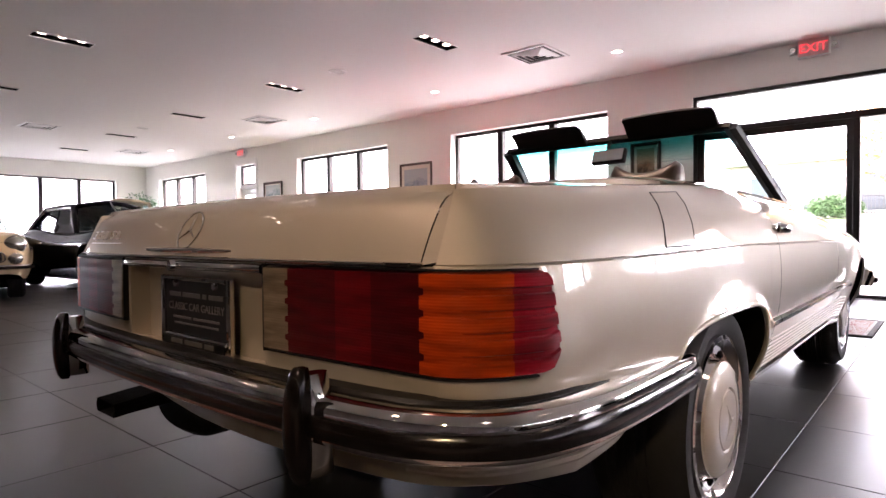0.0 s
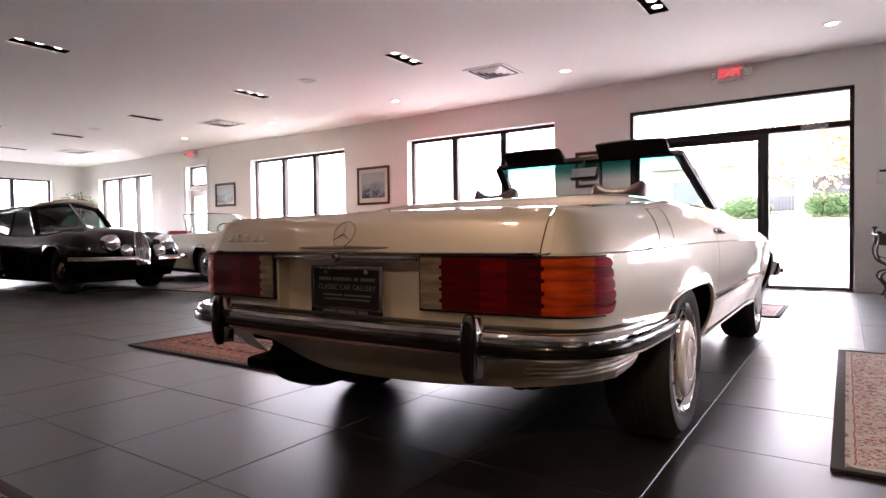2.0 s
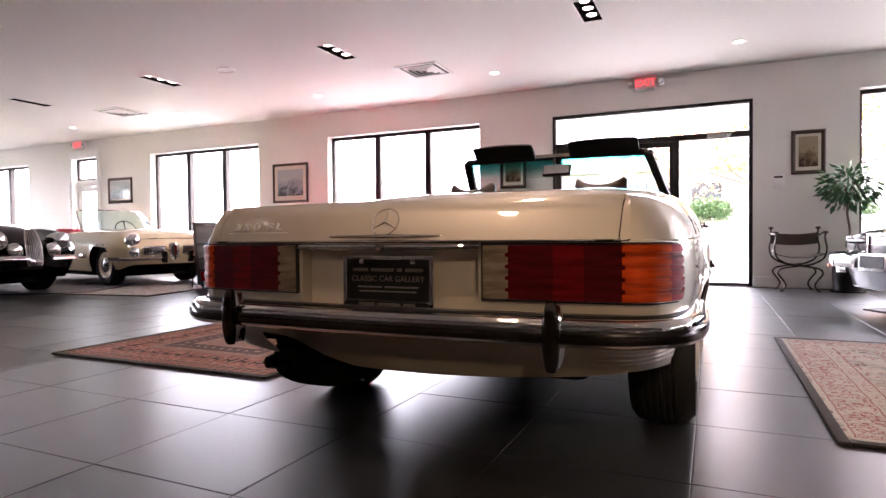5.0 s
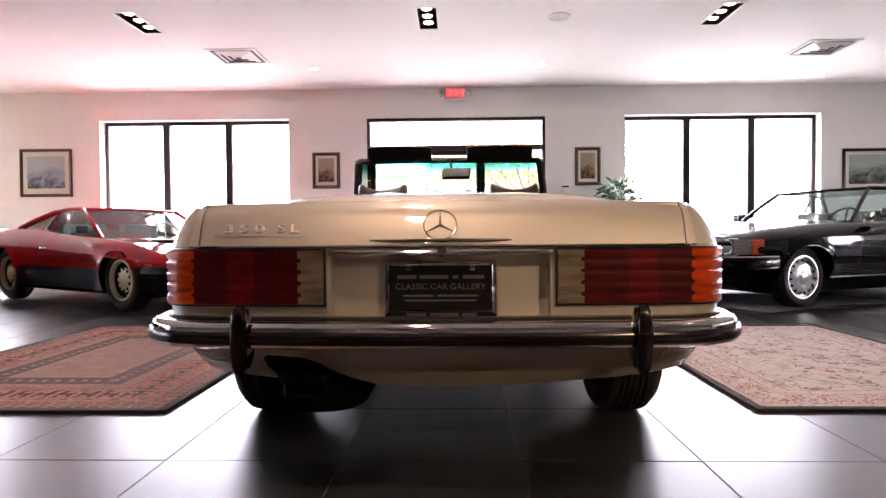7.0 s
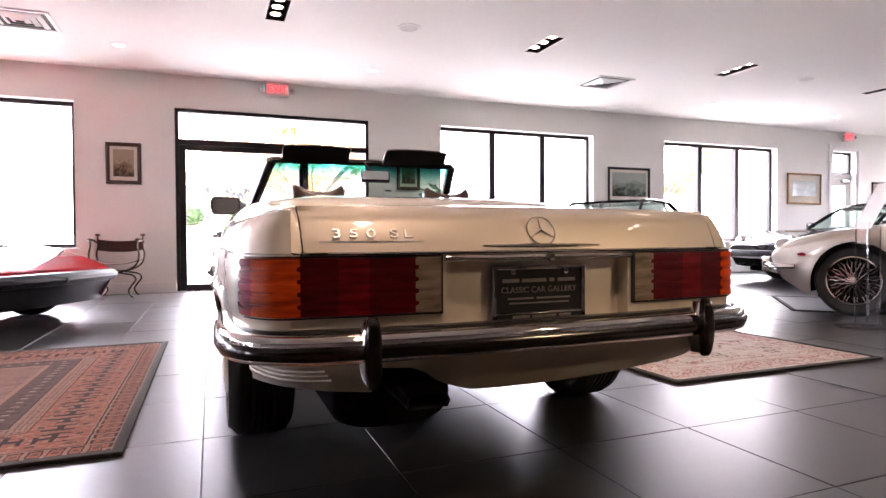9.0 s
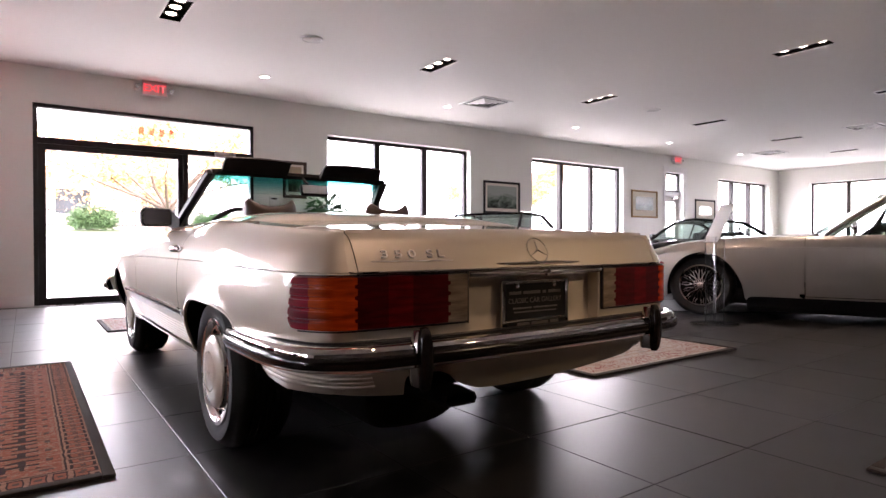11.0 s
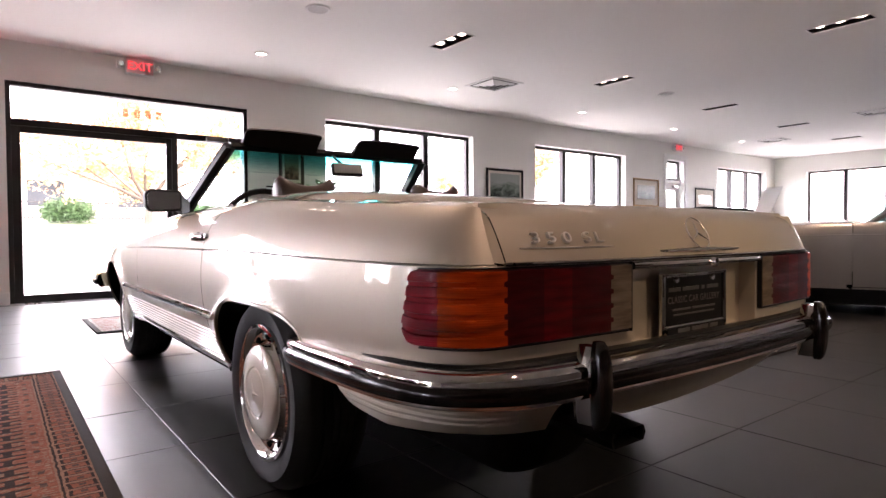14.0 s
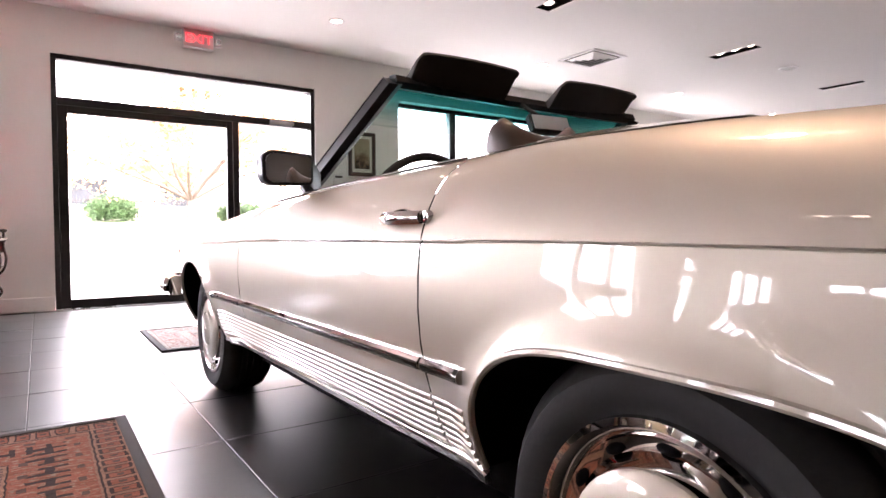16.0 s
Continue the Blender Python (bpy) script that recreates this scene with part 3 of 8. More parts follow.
NUMBER_RED = clear("number_film", (0.92, 0.55, 0.50), 0.02)


# main entrance: door leaf, sidelight and transom
def entrance():
    a0, a1, top = -2.62, 0.15, 2.575
    root = tagged(new("door_1"), "closed glazed entrance door with sidelight and transom, dark bronze frame", "door", kind="structure")
    d0, d1 = 0.02, 0.14
    tz0, tz1, mid = 2.07, 2.15, -0.82
    part("door_frame", bars(bmesh.new(), front, [(a0, a0 + 0.05, d0, d1, 0, top - 0.05), (a1 - 0.05, a1, d0, d1, 0, top - 0.05), (a0, a1, d0, d1, top - 0.05, top), (a0 + 0.05, a1 - 0.05, d0, d1, tz0, tz1), (mid - 0.035, mid + 0.035, d0, d1, 0, tz0), (mid + 0.035, a1 - 0.05, d0, d1, 0, 0.05)]), BRONZE, root, smooth=0)
    leaf = part("door_leaf", bars(bmesh.new(), front, [(a0 + 0.0502, a0 + 0.135, 0.04, 0.1, 0.0102, tz0 - 0.0002), (mid - 0.10, mid - 0.0352, 0.04, 0.1, 0.0102, tz0 - 0.0002), (a0 + 0.135, mid - 0.10, 0.04, 0.1, tz0 - 0.075, tz0 - 0.0002), (a0 + 0.135, mid - 0.10, 0.04, 0.1, 0.0102, 0.10)]), BRONZE, root, smooth=0)
    for name, lo, hi, z0, z1 in (("pane", a0 + 0.13, mid - 0.095, 0.09, tz0 - 0.07), ("pane", mid + 0.03, a1 - 0.045, 0.045, tz0 + 0.005), ("transom_pane", a0 + 0.045, a1 - 0.045, tz1 - 0.005, top - 0.045)):
        g = part(name, bars(bmesh.new(), front, [(lo, hi, 0.066, 0.074, z0, z1)]), GLASS, root, smooth=0)
        g.visible_shadow = False
    part("closer", bars(bmesh.new(), front, [(-0.42, -0.12, 0.0, 0.05, tz0 + 0.01, tz0 + 0.06)]), STEEL, root, smooth=0)
    part("threshold", bars(bmesh.new(), front, [(a0, a1, 0.0, 0.2, -0.004, 0.010)]), STEEL, root, smooth=0)
    # the number on the transom, as plain bars
    for i in range(4):
        a = -1.42 + 0.13 * i
        part("number_bar", bars(bmesh.new(), front, [(a, a + 0.07, 0.056, 0.064, 2.30, 2.405)]), NUMBER_RED, root, smooth=0)


entrance()


def side_door(number, a0, a1, top):
    root = tagged(new("door_%d" % number), "white panelled side door with glass and a transom window", "door", kind="structure")
    part("door_frame", bars(bmesh.new(), front, [(a0 - 0.11, a0, -0.02, 0.0, 0, top + 0.11), (a1, a1 + 0.11, -0.02, 0.0, 0, top + 0.11), (a0, a1, -0.02, 0.0, top, top + 0.11), (a0, a0 + 0.04, 0.0, THICK, 0, top), (a1 - 0.04, a1, 0.0, THICK, 0, top), (a0 + 0.04, a1 - 0.04, 0.0, THICK, top - 0.03, top), (a0 + 0.04, a1 - 0.04, 0.1, 0.24, 2.02, 2.12)]), TRIM_PAINT, root, smooth=0)
    part("transom_frame", bars(bmesh.new(), front, [(a0 + 0.04, a0 + 0.09, 0.14, 0.2, 2.12, top - 0.03), (a1 - 0.09, a1 - 0.04, 0.14, 0.2, 2.12, top - 0.03), (a0 + 0.09, a1 - 0.09, 0.14, 0.2, 2.12, 2.17), (a0 + 0.09, a1 - 0.09, 0.14, 0.2, top - 0.08, top - 0.03)]), BRONZE, root, smooth=0)
    part("door_leaf", bars(bmesh.new(), front, [(a0 + 0.045, a0 + 0.19, 0.15, 0.195, 0.01, 2.015), (a1 - 0.19, a1 - 0.045, 0.15, 0.195, 0.01, 2.015), (a0 + 0.19, a1 - 0.19, 0.15, 0.195, 1.86, 2.015), (a0 + 0.19, a1 - 0.19, 0.15, 0.195, 0.01, 0.95)]), TRIM_PAINT, root, smooth=0)
    for lo, hi, z0, z1 in ((a0 + 0.085, a1 - 0.085, 2.165, top - 0.075), (a0 + 0.185, a1 - 0.185, 0.945, 1.865)):
        g = part("pane", bars(bmesh.new(), front, [(lo, hi, 0.168, 0.174, z0, z1)]), GLASS, root, smooth=0)
        g.visible_shadow = False
    part("closer", bars(bmesh.new(), front, [(a1 - 0.36, a1 - 0.12, 0.08, 0.15, 1.93, 1.99)]), STEEL, root, smooth=0)
    part("door_handle", bars(bmesh.new(), front, [(a0 + 0.09, a0 + 0.13, 0.10, 0.15, 0.98, 1.10)]), STEEL, root, smooth=0)


side_door(2, -14.16, -13.22, 2.66)
side_door(3, 10.66, 11.5, 2.64)


# ---- ceiling fittings ----
def slot_light(x, y):
    root = thing("ceiling_slot_light", pose(x, y, CZ), "black recessed slot light with three small spot lamps", "ceiling light", "slot lights")
    w, h = 0.105, 0.31
    bm = bmesh.new()
    for s in (-1, 1):
        box(s * w - 0.006, s * w + 0.010, -h, h, -0.008, -0.0005, 0.002, bm, 1)
        box(-w + 0.006, w - 0.006, s * h - 0.006, s * h + 0.006, -0.006, -0.0005, 0.002, bm, 1)
    part("frame", bm, TRIM_PAINT, root, smooth=0)
    part("housing", loft([[(x, y, z) for x, y in ((-0.099, -0.304), (-0.099, 0.304), (0.099, 0.304), (0.099, -0.304))] for z in (0.0, 0.118, 0.12)], closed=True, caps=False), UNDERSIDE, root, smooth=0)
    part("backing", box(-0.098, 0.098, -0.303, 0.303, 0.112, 0.118), UNDERSIDE, root, smooth=0)
    for k in (-1, 0, 1):
        m = pose(0, k * 0.2, 0.034, 180, 0, 0)
        part("reflector", lathe([(0.045, -0.05), (0.068, -0.03), (0.078, 0.006), (0.072, 0.012), (0.056, 0.004), (0.05, 0.0)], m, 20), UNDERSIDE, root)
        part("bulb", lathe([(0.052, -0.004), (0.050, 0.006), (0.030, 0.014), (0.0, 0.017)], m, 16), BULB, root)
    return root


def flush_downlight(x, y):
    root = thing("downlight", pose(x, y, CZ), "small round lit recessed downlight with white rim", "ceiling light", "downlights")
    part("rim", lathe([(0.085, -0.0005), (0.082, -0.008), (0.062, -0.009), (0.058, -0.003)], None, 24), PLASTIC_WHITE, root)
    part("lens", lathe([(0.058, -0.003), (0.03, -0.006), (0.0, -0.007)], None, 24), DOWNLIGHT, root)
    return root


VENT_DARK = mat("vent_shadow_grey", (0.09, 0.088, 0.085), 0.7)


def ceiling_vent(x, y, w=0.31, h=0.31):
    root = thing("ceiling_vent", pose(x, y, CZ), "white square louvred ceiling air vent", "vent", "ceiling vents")
    part("backing", box(-w + 0.03, w - 0.03, -h + 0.03, h - 0.03, -0.004, -0.001), VENT_DARK, root, smooth=0)
    bm = bmesh.new()
    for s in (-1, 1):
        box(s * (w - 0.02) - 0.02, s * (w - 0.02) + 0.02, -h, h, -0.014, -0.0005, 0.003, bm, 1)
        box(-w + 0.04, w - 0.04, s * (h - 0.02) - 0.02, s * (h - 0.02) + 0.02, -0.014, -0.0005, 0.003, bm, 1)
    part("frame", bm, PLASTIC_WHITE, root, smooth=0)
    for k, r in enumerate((0.225, 0.155, 0.085)):
        for turn in range(4):
            m = pose(0, 0, 0, 0, 0, 90 * turn)
            c = [m @ Vector(p) for p in ((-r, r, -0.012), (r, r, -0.012), (r - 0.046, r - 0.046, -0.030), (-r + 0.046, r - 0.046, -0.030))]
            up = [p + Vector((0, 0, 0.004)) for p in c]
            bm = bmesh.new()
            v = [bm.verts.new(p) for p in c + up]
            for f in ((0, 1, 2, 3), (7, 6, 5, 4), (0, 4, 5, 1), (1, 5, 6, 2), (2, 6, 7, 3), (3, 7, 4, 0)):
                bm.faces.new([v[i] for i in f])
            part("slat", bm, PLASTIC_WHITE, root, smooth=0)
    return root


first_slot = slot_light(SLOT_X[0], 5.4)
for y in SLOT_Y:
    for x in SLOT_X:
        if (x, y) != (SLOT_X[0], 5.4):
            copy_thing(first_slot, pose(x, y, CZ))
first_down = flush_downlight(-18.3, 7.15)
for x in (-15.3, -12.28, -9.26, -6.17, -3.15, -0.07, 2.95, 6.01, 9.07, 12.1):
    copy_thing(first_down, pose(x, 7.15, CZ))
first_vent = ceiling_vent(-16.15, 6.57)
for x, y in ((-10.07, 6.57), (-3.97, 6.58), (3.28, 6.57), (12.43, 6.58), (-13.83, 3.86), (10.53, 3.87)):
    copy_thing(first_vent, pose(x, y, CZ))
for i, (x, y) in enumerate(((-12.57, 5.35), (-6.38, 5.38), (-0.14, 5.4), (5.95, 5.38))):
    root = thing("ceiling_speaker", pose(x, y, CZ), "round white flush ceiling speaker", "speaker", "ceiling speakers")
    part("rim", lathe([(0.125, -0.0005), (0.12, -0.012), (0.105, -0.014), (0.1, -0.008)], None, 28), PLASTIC_WHITE, root)
    part("grille", lathe([(0.1, -0.008), (0.05, -0.011), (0.0, -0.012)], None, 28), mat("speaker_grille", (0.6, 0.59, 0.57), 0.6, grain=400, bump=0.6) if i == 0 else bpy.data.materials["speaker_grille"], root)

# the lamps of the middle slot lights
for x in (-7.66, -4.6, -1.52, 1.54, 4.6):
    for y in (2.46, -0.5):
        lamp = new("slot_spot", bpy.data.lights.new("slot_spot", "SPOT"))
        lamp.data.energy, lamp.data.color, lamp.data.spot_size, lamp.data.spot_blend, lamp.data.shadow_soft_size = 7, (1.0, 0.75, 0.51), radians(95), 0.6, 0.08
        lamp.matrix_world = pose(x, y, CZ - 0.02)
# one lamp of the rear row is tilted at the tail of the convertible
lamp = new("slot_spot", bpy.data.lights.new("slot_spot", "SPOT"))
lamp.data.energy, lamp.data.color, lamp.data.spot_size, lamp.data.spot_blend, lamp.data.shadow_soft_size = 26, (1.0, 0.78, 0.44), radians(25), 0.8, 0.08
lamp.matrix_world = look((1.54, -3.5, CZ - 0.02), (-0.42, 0.75, 0.70))



def exit_sign(x, z, w=0.33):
    root = thing("exit_sign", pose(x, WY, z), "lit red exit sign with two small emergency lamps", "exit sign", "exit signs")
    part("housing", box(-w / 2, w / 2, -0.075, -0.001, -0.105, 0.105, 0.01), PLASTIC_WHITE, root)
    part("face", box(-w / 2 + 0.012, w / 2 - 0.012, -0.079, -0.074, -0.093, 0.093, 0.003), EXIT_FACE, root)
    m = Matrix.Translation((0, -0.0815, -0.052)) @ Euler((radians(90), 0, 0)).to_matrix().to_4x4()
    part("letters", text_bm("EXIT", 0.148, 0.002, m, 0.95), EXIT_RED, root, "glowing red letters", smooth=0)
    for s in (-1, 1):
        arm = s * (w / 2 + 0.045)
        part("lamp_head", box(arm - 0.04, arm + 0.04, -0.085, -0.01, -0.045, 0.045, 0.012), PLASTIC_WHITE, root)
        part("lamp_lens", lathe([(0.032, 0), (0.028, 0.006), (0, 0.009)], Matrix.Translation((arm, -0.085, 0)) @ Euler((radians(90), 0, 0)).to_matrix().to_4x4(), 16), HEADLAMP, root)
    return root


exit_sign(-1.235, 2.93)
exit_sign(-13.78, 2.93, 0.3)
exit_sign(11.1, 2.93, 0.3)


# ---- floor: slab, joints and tiles; the tiles nearest the way come last in the file ----
floor = tagged(new("floor"), "dark grey square porcelain tile floor with thin dark joints", "floor", kind="structure")
part("grout_bed", box(XL - THICK, XR + THICK, YB - THICK, WY + 0.2, -0.12, -0.003), GROUT, floor, smooth=0)


# ---- rugs ----
def rug(cx, cy, hx, hy, material, label, turn=0.0):
    root = thing("rug", pose(cx, cy, 0, 0, 0, turn), label, "rug", "oriental rugs")
    n, m = 24, 30
    v = [(-hx + 0.035 + (2 * hx - 0.07) * i / n, -hy + 0.035 + (2 * hy - 0.07) * j / m, 0.011 + 0.0012 * noise.noise((i * 0.4 + cx, j * 0.4 + cy, 0))) for j in range(m + 1) for i in range(n + 1)]
    f = [(j * (n + 1) + i, j * (n + 1) + i + 1, (j + 1) * (n + 1) + i + 1, (j + 1) * (n + 1) + i) for j in range(m) for i in range(n)]
    part("weave", (v, f), material, root, smooth=60)
    bm = bmesh.new()
    for s in (-1, 1):
        box(s * (hx - 0.02) - 0.02, s * (hx - 0.02) + 0.02, -hy, hy, 0.0005, 0.0145, 0.005, bm)
        box(-hx + 0.04, hx - 0.04, s * (hy - 0.02) - 0.02, s * (hy - 0.02) + 0.02, 0.0005, 0.0145, 0.005, bm)
    part("binding", bm, RUG_EDGE, root, "dark brown fabric binding")
    part("backing", box(-hx + 0.03, hx - 0.03, -hy + 0.03, hy - 0.03, 0.0005, 0.008), RUG_EDGE, root, smooth=0)
    return root


RUG_EDGE = mat("rug_binding", (0.022, 0.018, 0.016), 0.9, var=0.2, grain=200, bump=0.4)
RUG_GREY = mat("grey_mat_weave", (0.13, 0.13, 0.135), 0.6, var=0.2, scale=5, grain=150, bump=0.3)
CORAL = ((0.175, 0.112, 0.095), (0.225, 0.088, 0.06), (0.255, 0.185, 0.14), (0.038, 0.028, 0.028))
IVORY = ((0.40, 0.365, 0.335), (0.27, 0.125, 0.12), (0.33, 0.325, 0.30), (0.13, 0.125, 0.12))
RUG_A = rug_material("coral_rug_weave", *CORAL, 0.86, 1.175)
RUG_B = pale_rug_material("pale_rug_weave", *IVORY, 0.80, 1.13)
RUG_C = pale_rug_material("small_mat_weave", *IVORY, 0.85, 0.5)
RUG_D = rug_material("wide_coral_rug_weave", *CORAL, 1.32, 1.17)
rug(-3.335, 2.78, 0.87, 1.185, RUG_A, "coral and brown oriental rug with dark binding")
rug(0.83, 2.76, 0.80, 1.14, RUG_B, "pale faded oriental rug with dark binding")
rug(-1.265, 5.85, 0.85, 0.5, RUG_C, "small oriental mat inside the entrance")
rug(-3.0, -1.06, 1.33, 1.18, RUG_D, "coral oriental rug with dark binding on the tiles")
rug(0.55, -1.06, 0.87, 1.18, RUG_B, "pale oriental rug with dark binding on the tiles")
rug(-7.70, 5.2, 0.72, 0.85, RUG_B, "small pale rug before the cream roadster", 9)
rug(4.33, 3.40, 0.85, 0.75, RUG_GREY, "plain pale grey mat under the silver coupe", -43.8)
rug(2.26, 5.78, 1.1, 0.75, RUG_GREY, "plain pale grey mat under the black coupe", 28.6)
rug(-9.52, 4.52, 1.25, 0.8, RUG_GREY, "plain grey mat under the black vintage coupe", 32)


# ---- cars: one way to shape a body ----
class Shell:
    """A body skin. For each place y along the car: half width, belt height, shoulder edge, roofless top line, lower edge with wheel arches."""

    def __init__(self, half, belt, edge_x, edge_z, crown, sill, arches, tuck=0.06, lean=0.0, lean_reach=0.25, bulge=0.5, flare=0.012, under=0.0, nose=None, groove=False, flat=False):
        self.half, self.belt, self.edge_x, self.edge_z, self.crown, self.sill = half, belt, edge_x, edge_z, crown, sill
        self.arches, self.tuck, self.lean, self.reach, self.bulge, self.flare, self.under, self.nose, self.groove = arches, tuck, lean, lean_reach, bulge, flare, under, nose, groove
        self.valley, self.flat = None, flat

    def low(self, y):
        z = self.sill(y)
        for yc, r, top, p in self.arches:
            d = abs(y - yc) / r
            if d < 1:
                z = max(z, z + (top - z) * (1 - d**p) ** (1 / p))
        return z

    def side_x(self, y, z):
        """Half width at height z under the belt."""
        b, s = self.belt(y), self.sill(y)
        if self.flat:
            k = max(0.0, (b - z) / (b - min(s, 0.30)))
            x = self.half(y) - self.tuck * k**2.2 + 0.016 * math.sin(math.pi * min(1, k))
        else:
            k = max(0.0, (b - z) / max(0.05, b - s))
            x = self.half(y) - self.tuck * k**1.8 + 0.010 * math.sin(math.pi * min(1, k))
        for yc, r, top, p in self.arches:
            d = math.hypot((y - yc) / r, (z - self.sill(yc)) / (top - self.sill(yc)))
            x += self.flare * math.exp(-((d - 1.0) / 0.16) ** 2)
        return x

    def shift(self, y, z):
        """The lean of the tail above the belt, its tuck below, and the fall of the nose."""
        b = self.belt(y)
        fade = math.exp(-max(0.0, y) / self.reach)
        out = y + self.lean * max(0.0, z - b) * fade
        if self.under:
            out += self.under * max(0.0, 0.46 - z) ** 1.3 * fade
        if self.nose:
            y1, k, reach = self.nose
            out -= k * abs(z - b) * math.exp(-max(0.0, y1 - y) / reach)
        return out

    def point(self, y, v, s):
        """v 0..1 lower side, 1..2 shoulder, 2..3 top; s the side."""
        b, low = self.belt(y), min(self.low(y), self.belt(y) - 0.02)
        ex, ez = self.edge_x(y), self.edge_z(y)
        if v <= 1:
            z = low + (b - low) * v
            x = self.side_x(y, z) - (0.006 if self.groove and v > 0.995 else 0.0)
        elif v <= 2:
            t = v - 1
            hx, cx, cz = self.half(y), self.half(y) - (self.half(y) - ex) * 0.25, b + (ez - b) * (0.5 + 0.5 * self.bulge)
            x = (1 - t) ** 2 * hx + 2 * t * (1 - t) * cx + t * t * ex
            z = (1 - t) ** 2 * b + 2 * t * (1 - t) * cz + t * t * ez
        else:
            t = v - 2
            x = ex * (1 - t)
            z = ez + self.crown(y) * (1 - (1 - t) ** 2) - (self.valley(y) * math.sin(math.pi * min(1.0, t / 0.55)) if self.valley else 0.0)
        return (s * x, self.shift(y, z), z)

    def panel(self, ys, vs, sides=(-1, 1), bm=None):
        bm = bm or bmesh.new()
        for s in sides:
            loft([[self.point(y, v, s) for v in vs] for y in ys], bm=bm)
        bmesh.ops.remove_doubles(bm, verts=bm.verts[:], dist=0.0004)
        return bm


def spread(a, b, n, extra=()):
    return sorted({round(a + (b - a) * i / n, 4) for i in range(n + 1)} | {e for e in extra if a <= e <= b})


V_LOW = [0, 0.03, 0.1, 0.2, 0.32, 0.45, 0.58, 0.72, 0.86, 0.975]
V_UP = [1.03, 1.1, 1.25, 1.4, 1.55, 1.7, 1.85, 1.95, 2.0]
V_TOP = [2.0, 2.03, 2.08, 2.16, 2.3, 2.5, 2.75, 3.0]
GROOVE = [0.975, 0.988, 1.0, 1.012, 1.03]


def wheel(root, x, y, r, width, style, paint, rim_r):
    """Tyre, rim and cover; the face looks to the side that x lies on."""
    s = 1 if x > 0 else -1
    m = Matrix.Translation((x, y, r)) @ Euler((0, radians(90 * s), 0)).to_matrix().to_4x4()
    w = width
    wheel_ob = part("wheel", lathe([(rim_r * 0.96, -w + 0.01), (rim_r * 0.96, -0.03), (0.05, -0.055), (0, -0.055)], m, 32), UNDERSIDE, root)
    tread = [(rim_r - 0.01, -0.012), (rim_r + 0.012, 0.0), (rim_r + 0.35 * (r - rim_r), 0.012), (rim_r + 0.62 * (r - rim_r), 0.010), (r - 0.022, -0.006), (r - 0.006, -0.020), (r, -0.038)]
    for k in range(1, 6):
        g = -0.038 - (w - 0.076) * k / 6
        tread += [(r, g + 0.006), (r - 0.007, g + 0.004), (r - 0.007, g - 0.004), (r, g - 0.006)]
    tread += [(r, -w + 0.038), (r - 0.006, -w + 0.02), (r - 0.03, -w), (rim_r, -w + 0.01)]
    part("tyre", lathe(tread, m, 56), TYRE, wheel_ob)
    if style == "cover":
        part("rim", lathe([(rim_r + 0.004, -0.004), (rim_r + 0.002, 0.006), (rim_r - 0.008, 0.008), (rim_r - 0.018, 0.002), (rim_r - 0.026, -0.014), (rim_r - 0.046, -0.020), (rim_r - 0.056, -0.010), (0.143, 0.003), (0.138, 0.008)], m, 48), CHROME, wheel_ob, "bright chrome trim ring")
        for k in range(12):
            a = 2 * math.pi * k / 12
            mm = m @ Matrix.Rotation(a, 4, "Z") @ Matrix.Translation((rim_r - 0.038, 0, -0.0175))
            bm = bmesh.new()
            bmesh.ops.create_uvsphere(bm, u_segments=12, v_segments=6, radius=1, matrix=mm @ Matrix.Diagonal((0.009, 0.019, 0.005, 1)))
            part("slot", bm, UNDERSIDE, wheel_ob)
        part("hub_cover", lathe([(0.143, 0.002), (0.142, 0.010), (0.132, 0.018), (0.095, 0.024), (0.080, 0.025), (0.076, 0.020), (0.072, 0.025), (0.04, 0.028), (0, 0.029)], m, 44), paint, wheel_ob, "painted hub cover with a pressed star")
        bm = bmesh.new()
        for k in range(3):
            mm = m @ Matrix.Rotation(2 * math.pi * k / 3 + math.pi / 2 * s, 4, "Z")
            loft([[mm @ Vector(p) for p in ((0.0, -0.009, 0.027), (0.0, 0.0, 0.034), (0.0, 0.009, 0.027))], [mm @ Vector(p) for p in ((0.052, -0.001, 0.025), (0.052, 0.0, 0.027), (0.052, 0.001, 0.025))]], bm=bm)
        part("star", bm, paint, wheel_ob)
    elif style == "wire":
        part("rim", lathe([(rim_r + 0.004, -0.002), (rim_r, 0.010), (rim_r - 0.012, 0.010), (rim_r - 0.025, -0.02), (rim_r - 0.028, -0.10)], m, 40), CHROME, wheel_ob)
        part("hub_cover", lathe([(0.045, -0.08), (0.042, 0.0), (0.036, 0.02), (0.0, 0.03)], m, 20), CHROME, wheel_ob)
        bm = bmesh.new()
        for k in range(60):
            a, tw = 2 * math.pi * k / 60, (0.5 if k % 2 else -0.5)
            h0, h1 = (0.0, -0.05) if k % 4 < 2 else (-0.07, -0.03)
            p = m @ Vector((0.042 * math.cos(a + tw), 0.042 * math.sin(a + tw), h0))
            q = m @ Vector(((rim_r - 0.024) * math.cos(a), (rim_r - 0.024) * math.sin(a), h1))
            tube([p, q], 0.004, 4, bm)
        part("spokes", bm, CHROME, wheel_ob)
    elif style == "disc":
        part("rim", lathe([(rim_r + 0.004, -0.004), (rim_r, 0.008), (rim_r - 0.015, 0.008), (rim_r - 0.03, -0.02), (rim_r - 0.06, -0.022), (0.12, -0.004)], m, 36), paint, wheel_ob)
        part("hub_cover", lathe([(0.122, -0.005), (0.118, 0.008), (0.08, 0.020), (0.035, 0.030), (0, 0.033)], m, 32), CHROME, wheel_ob)
    else:
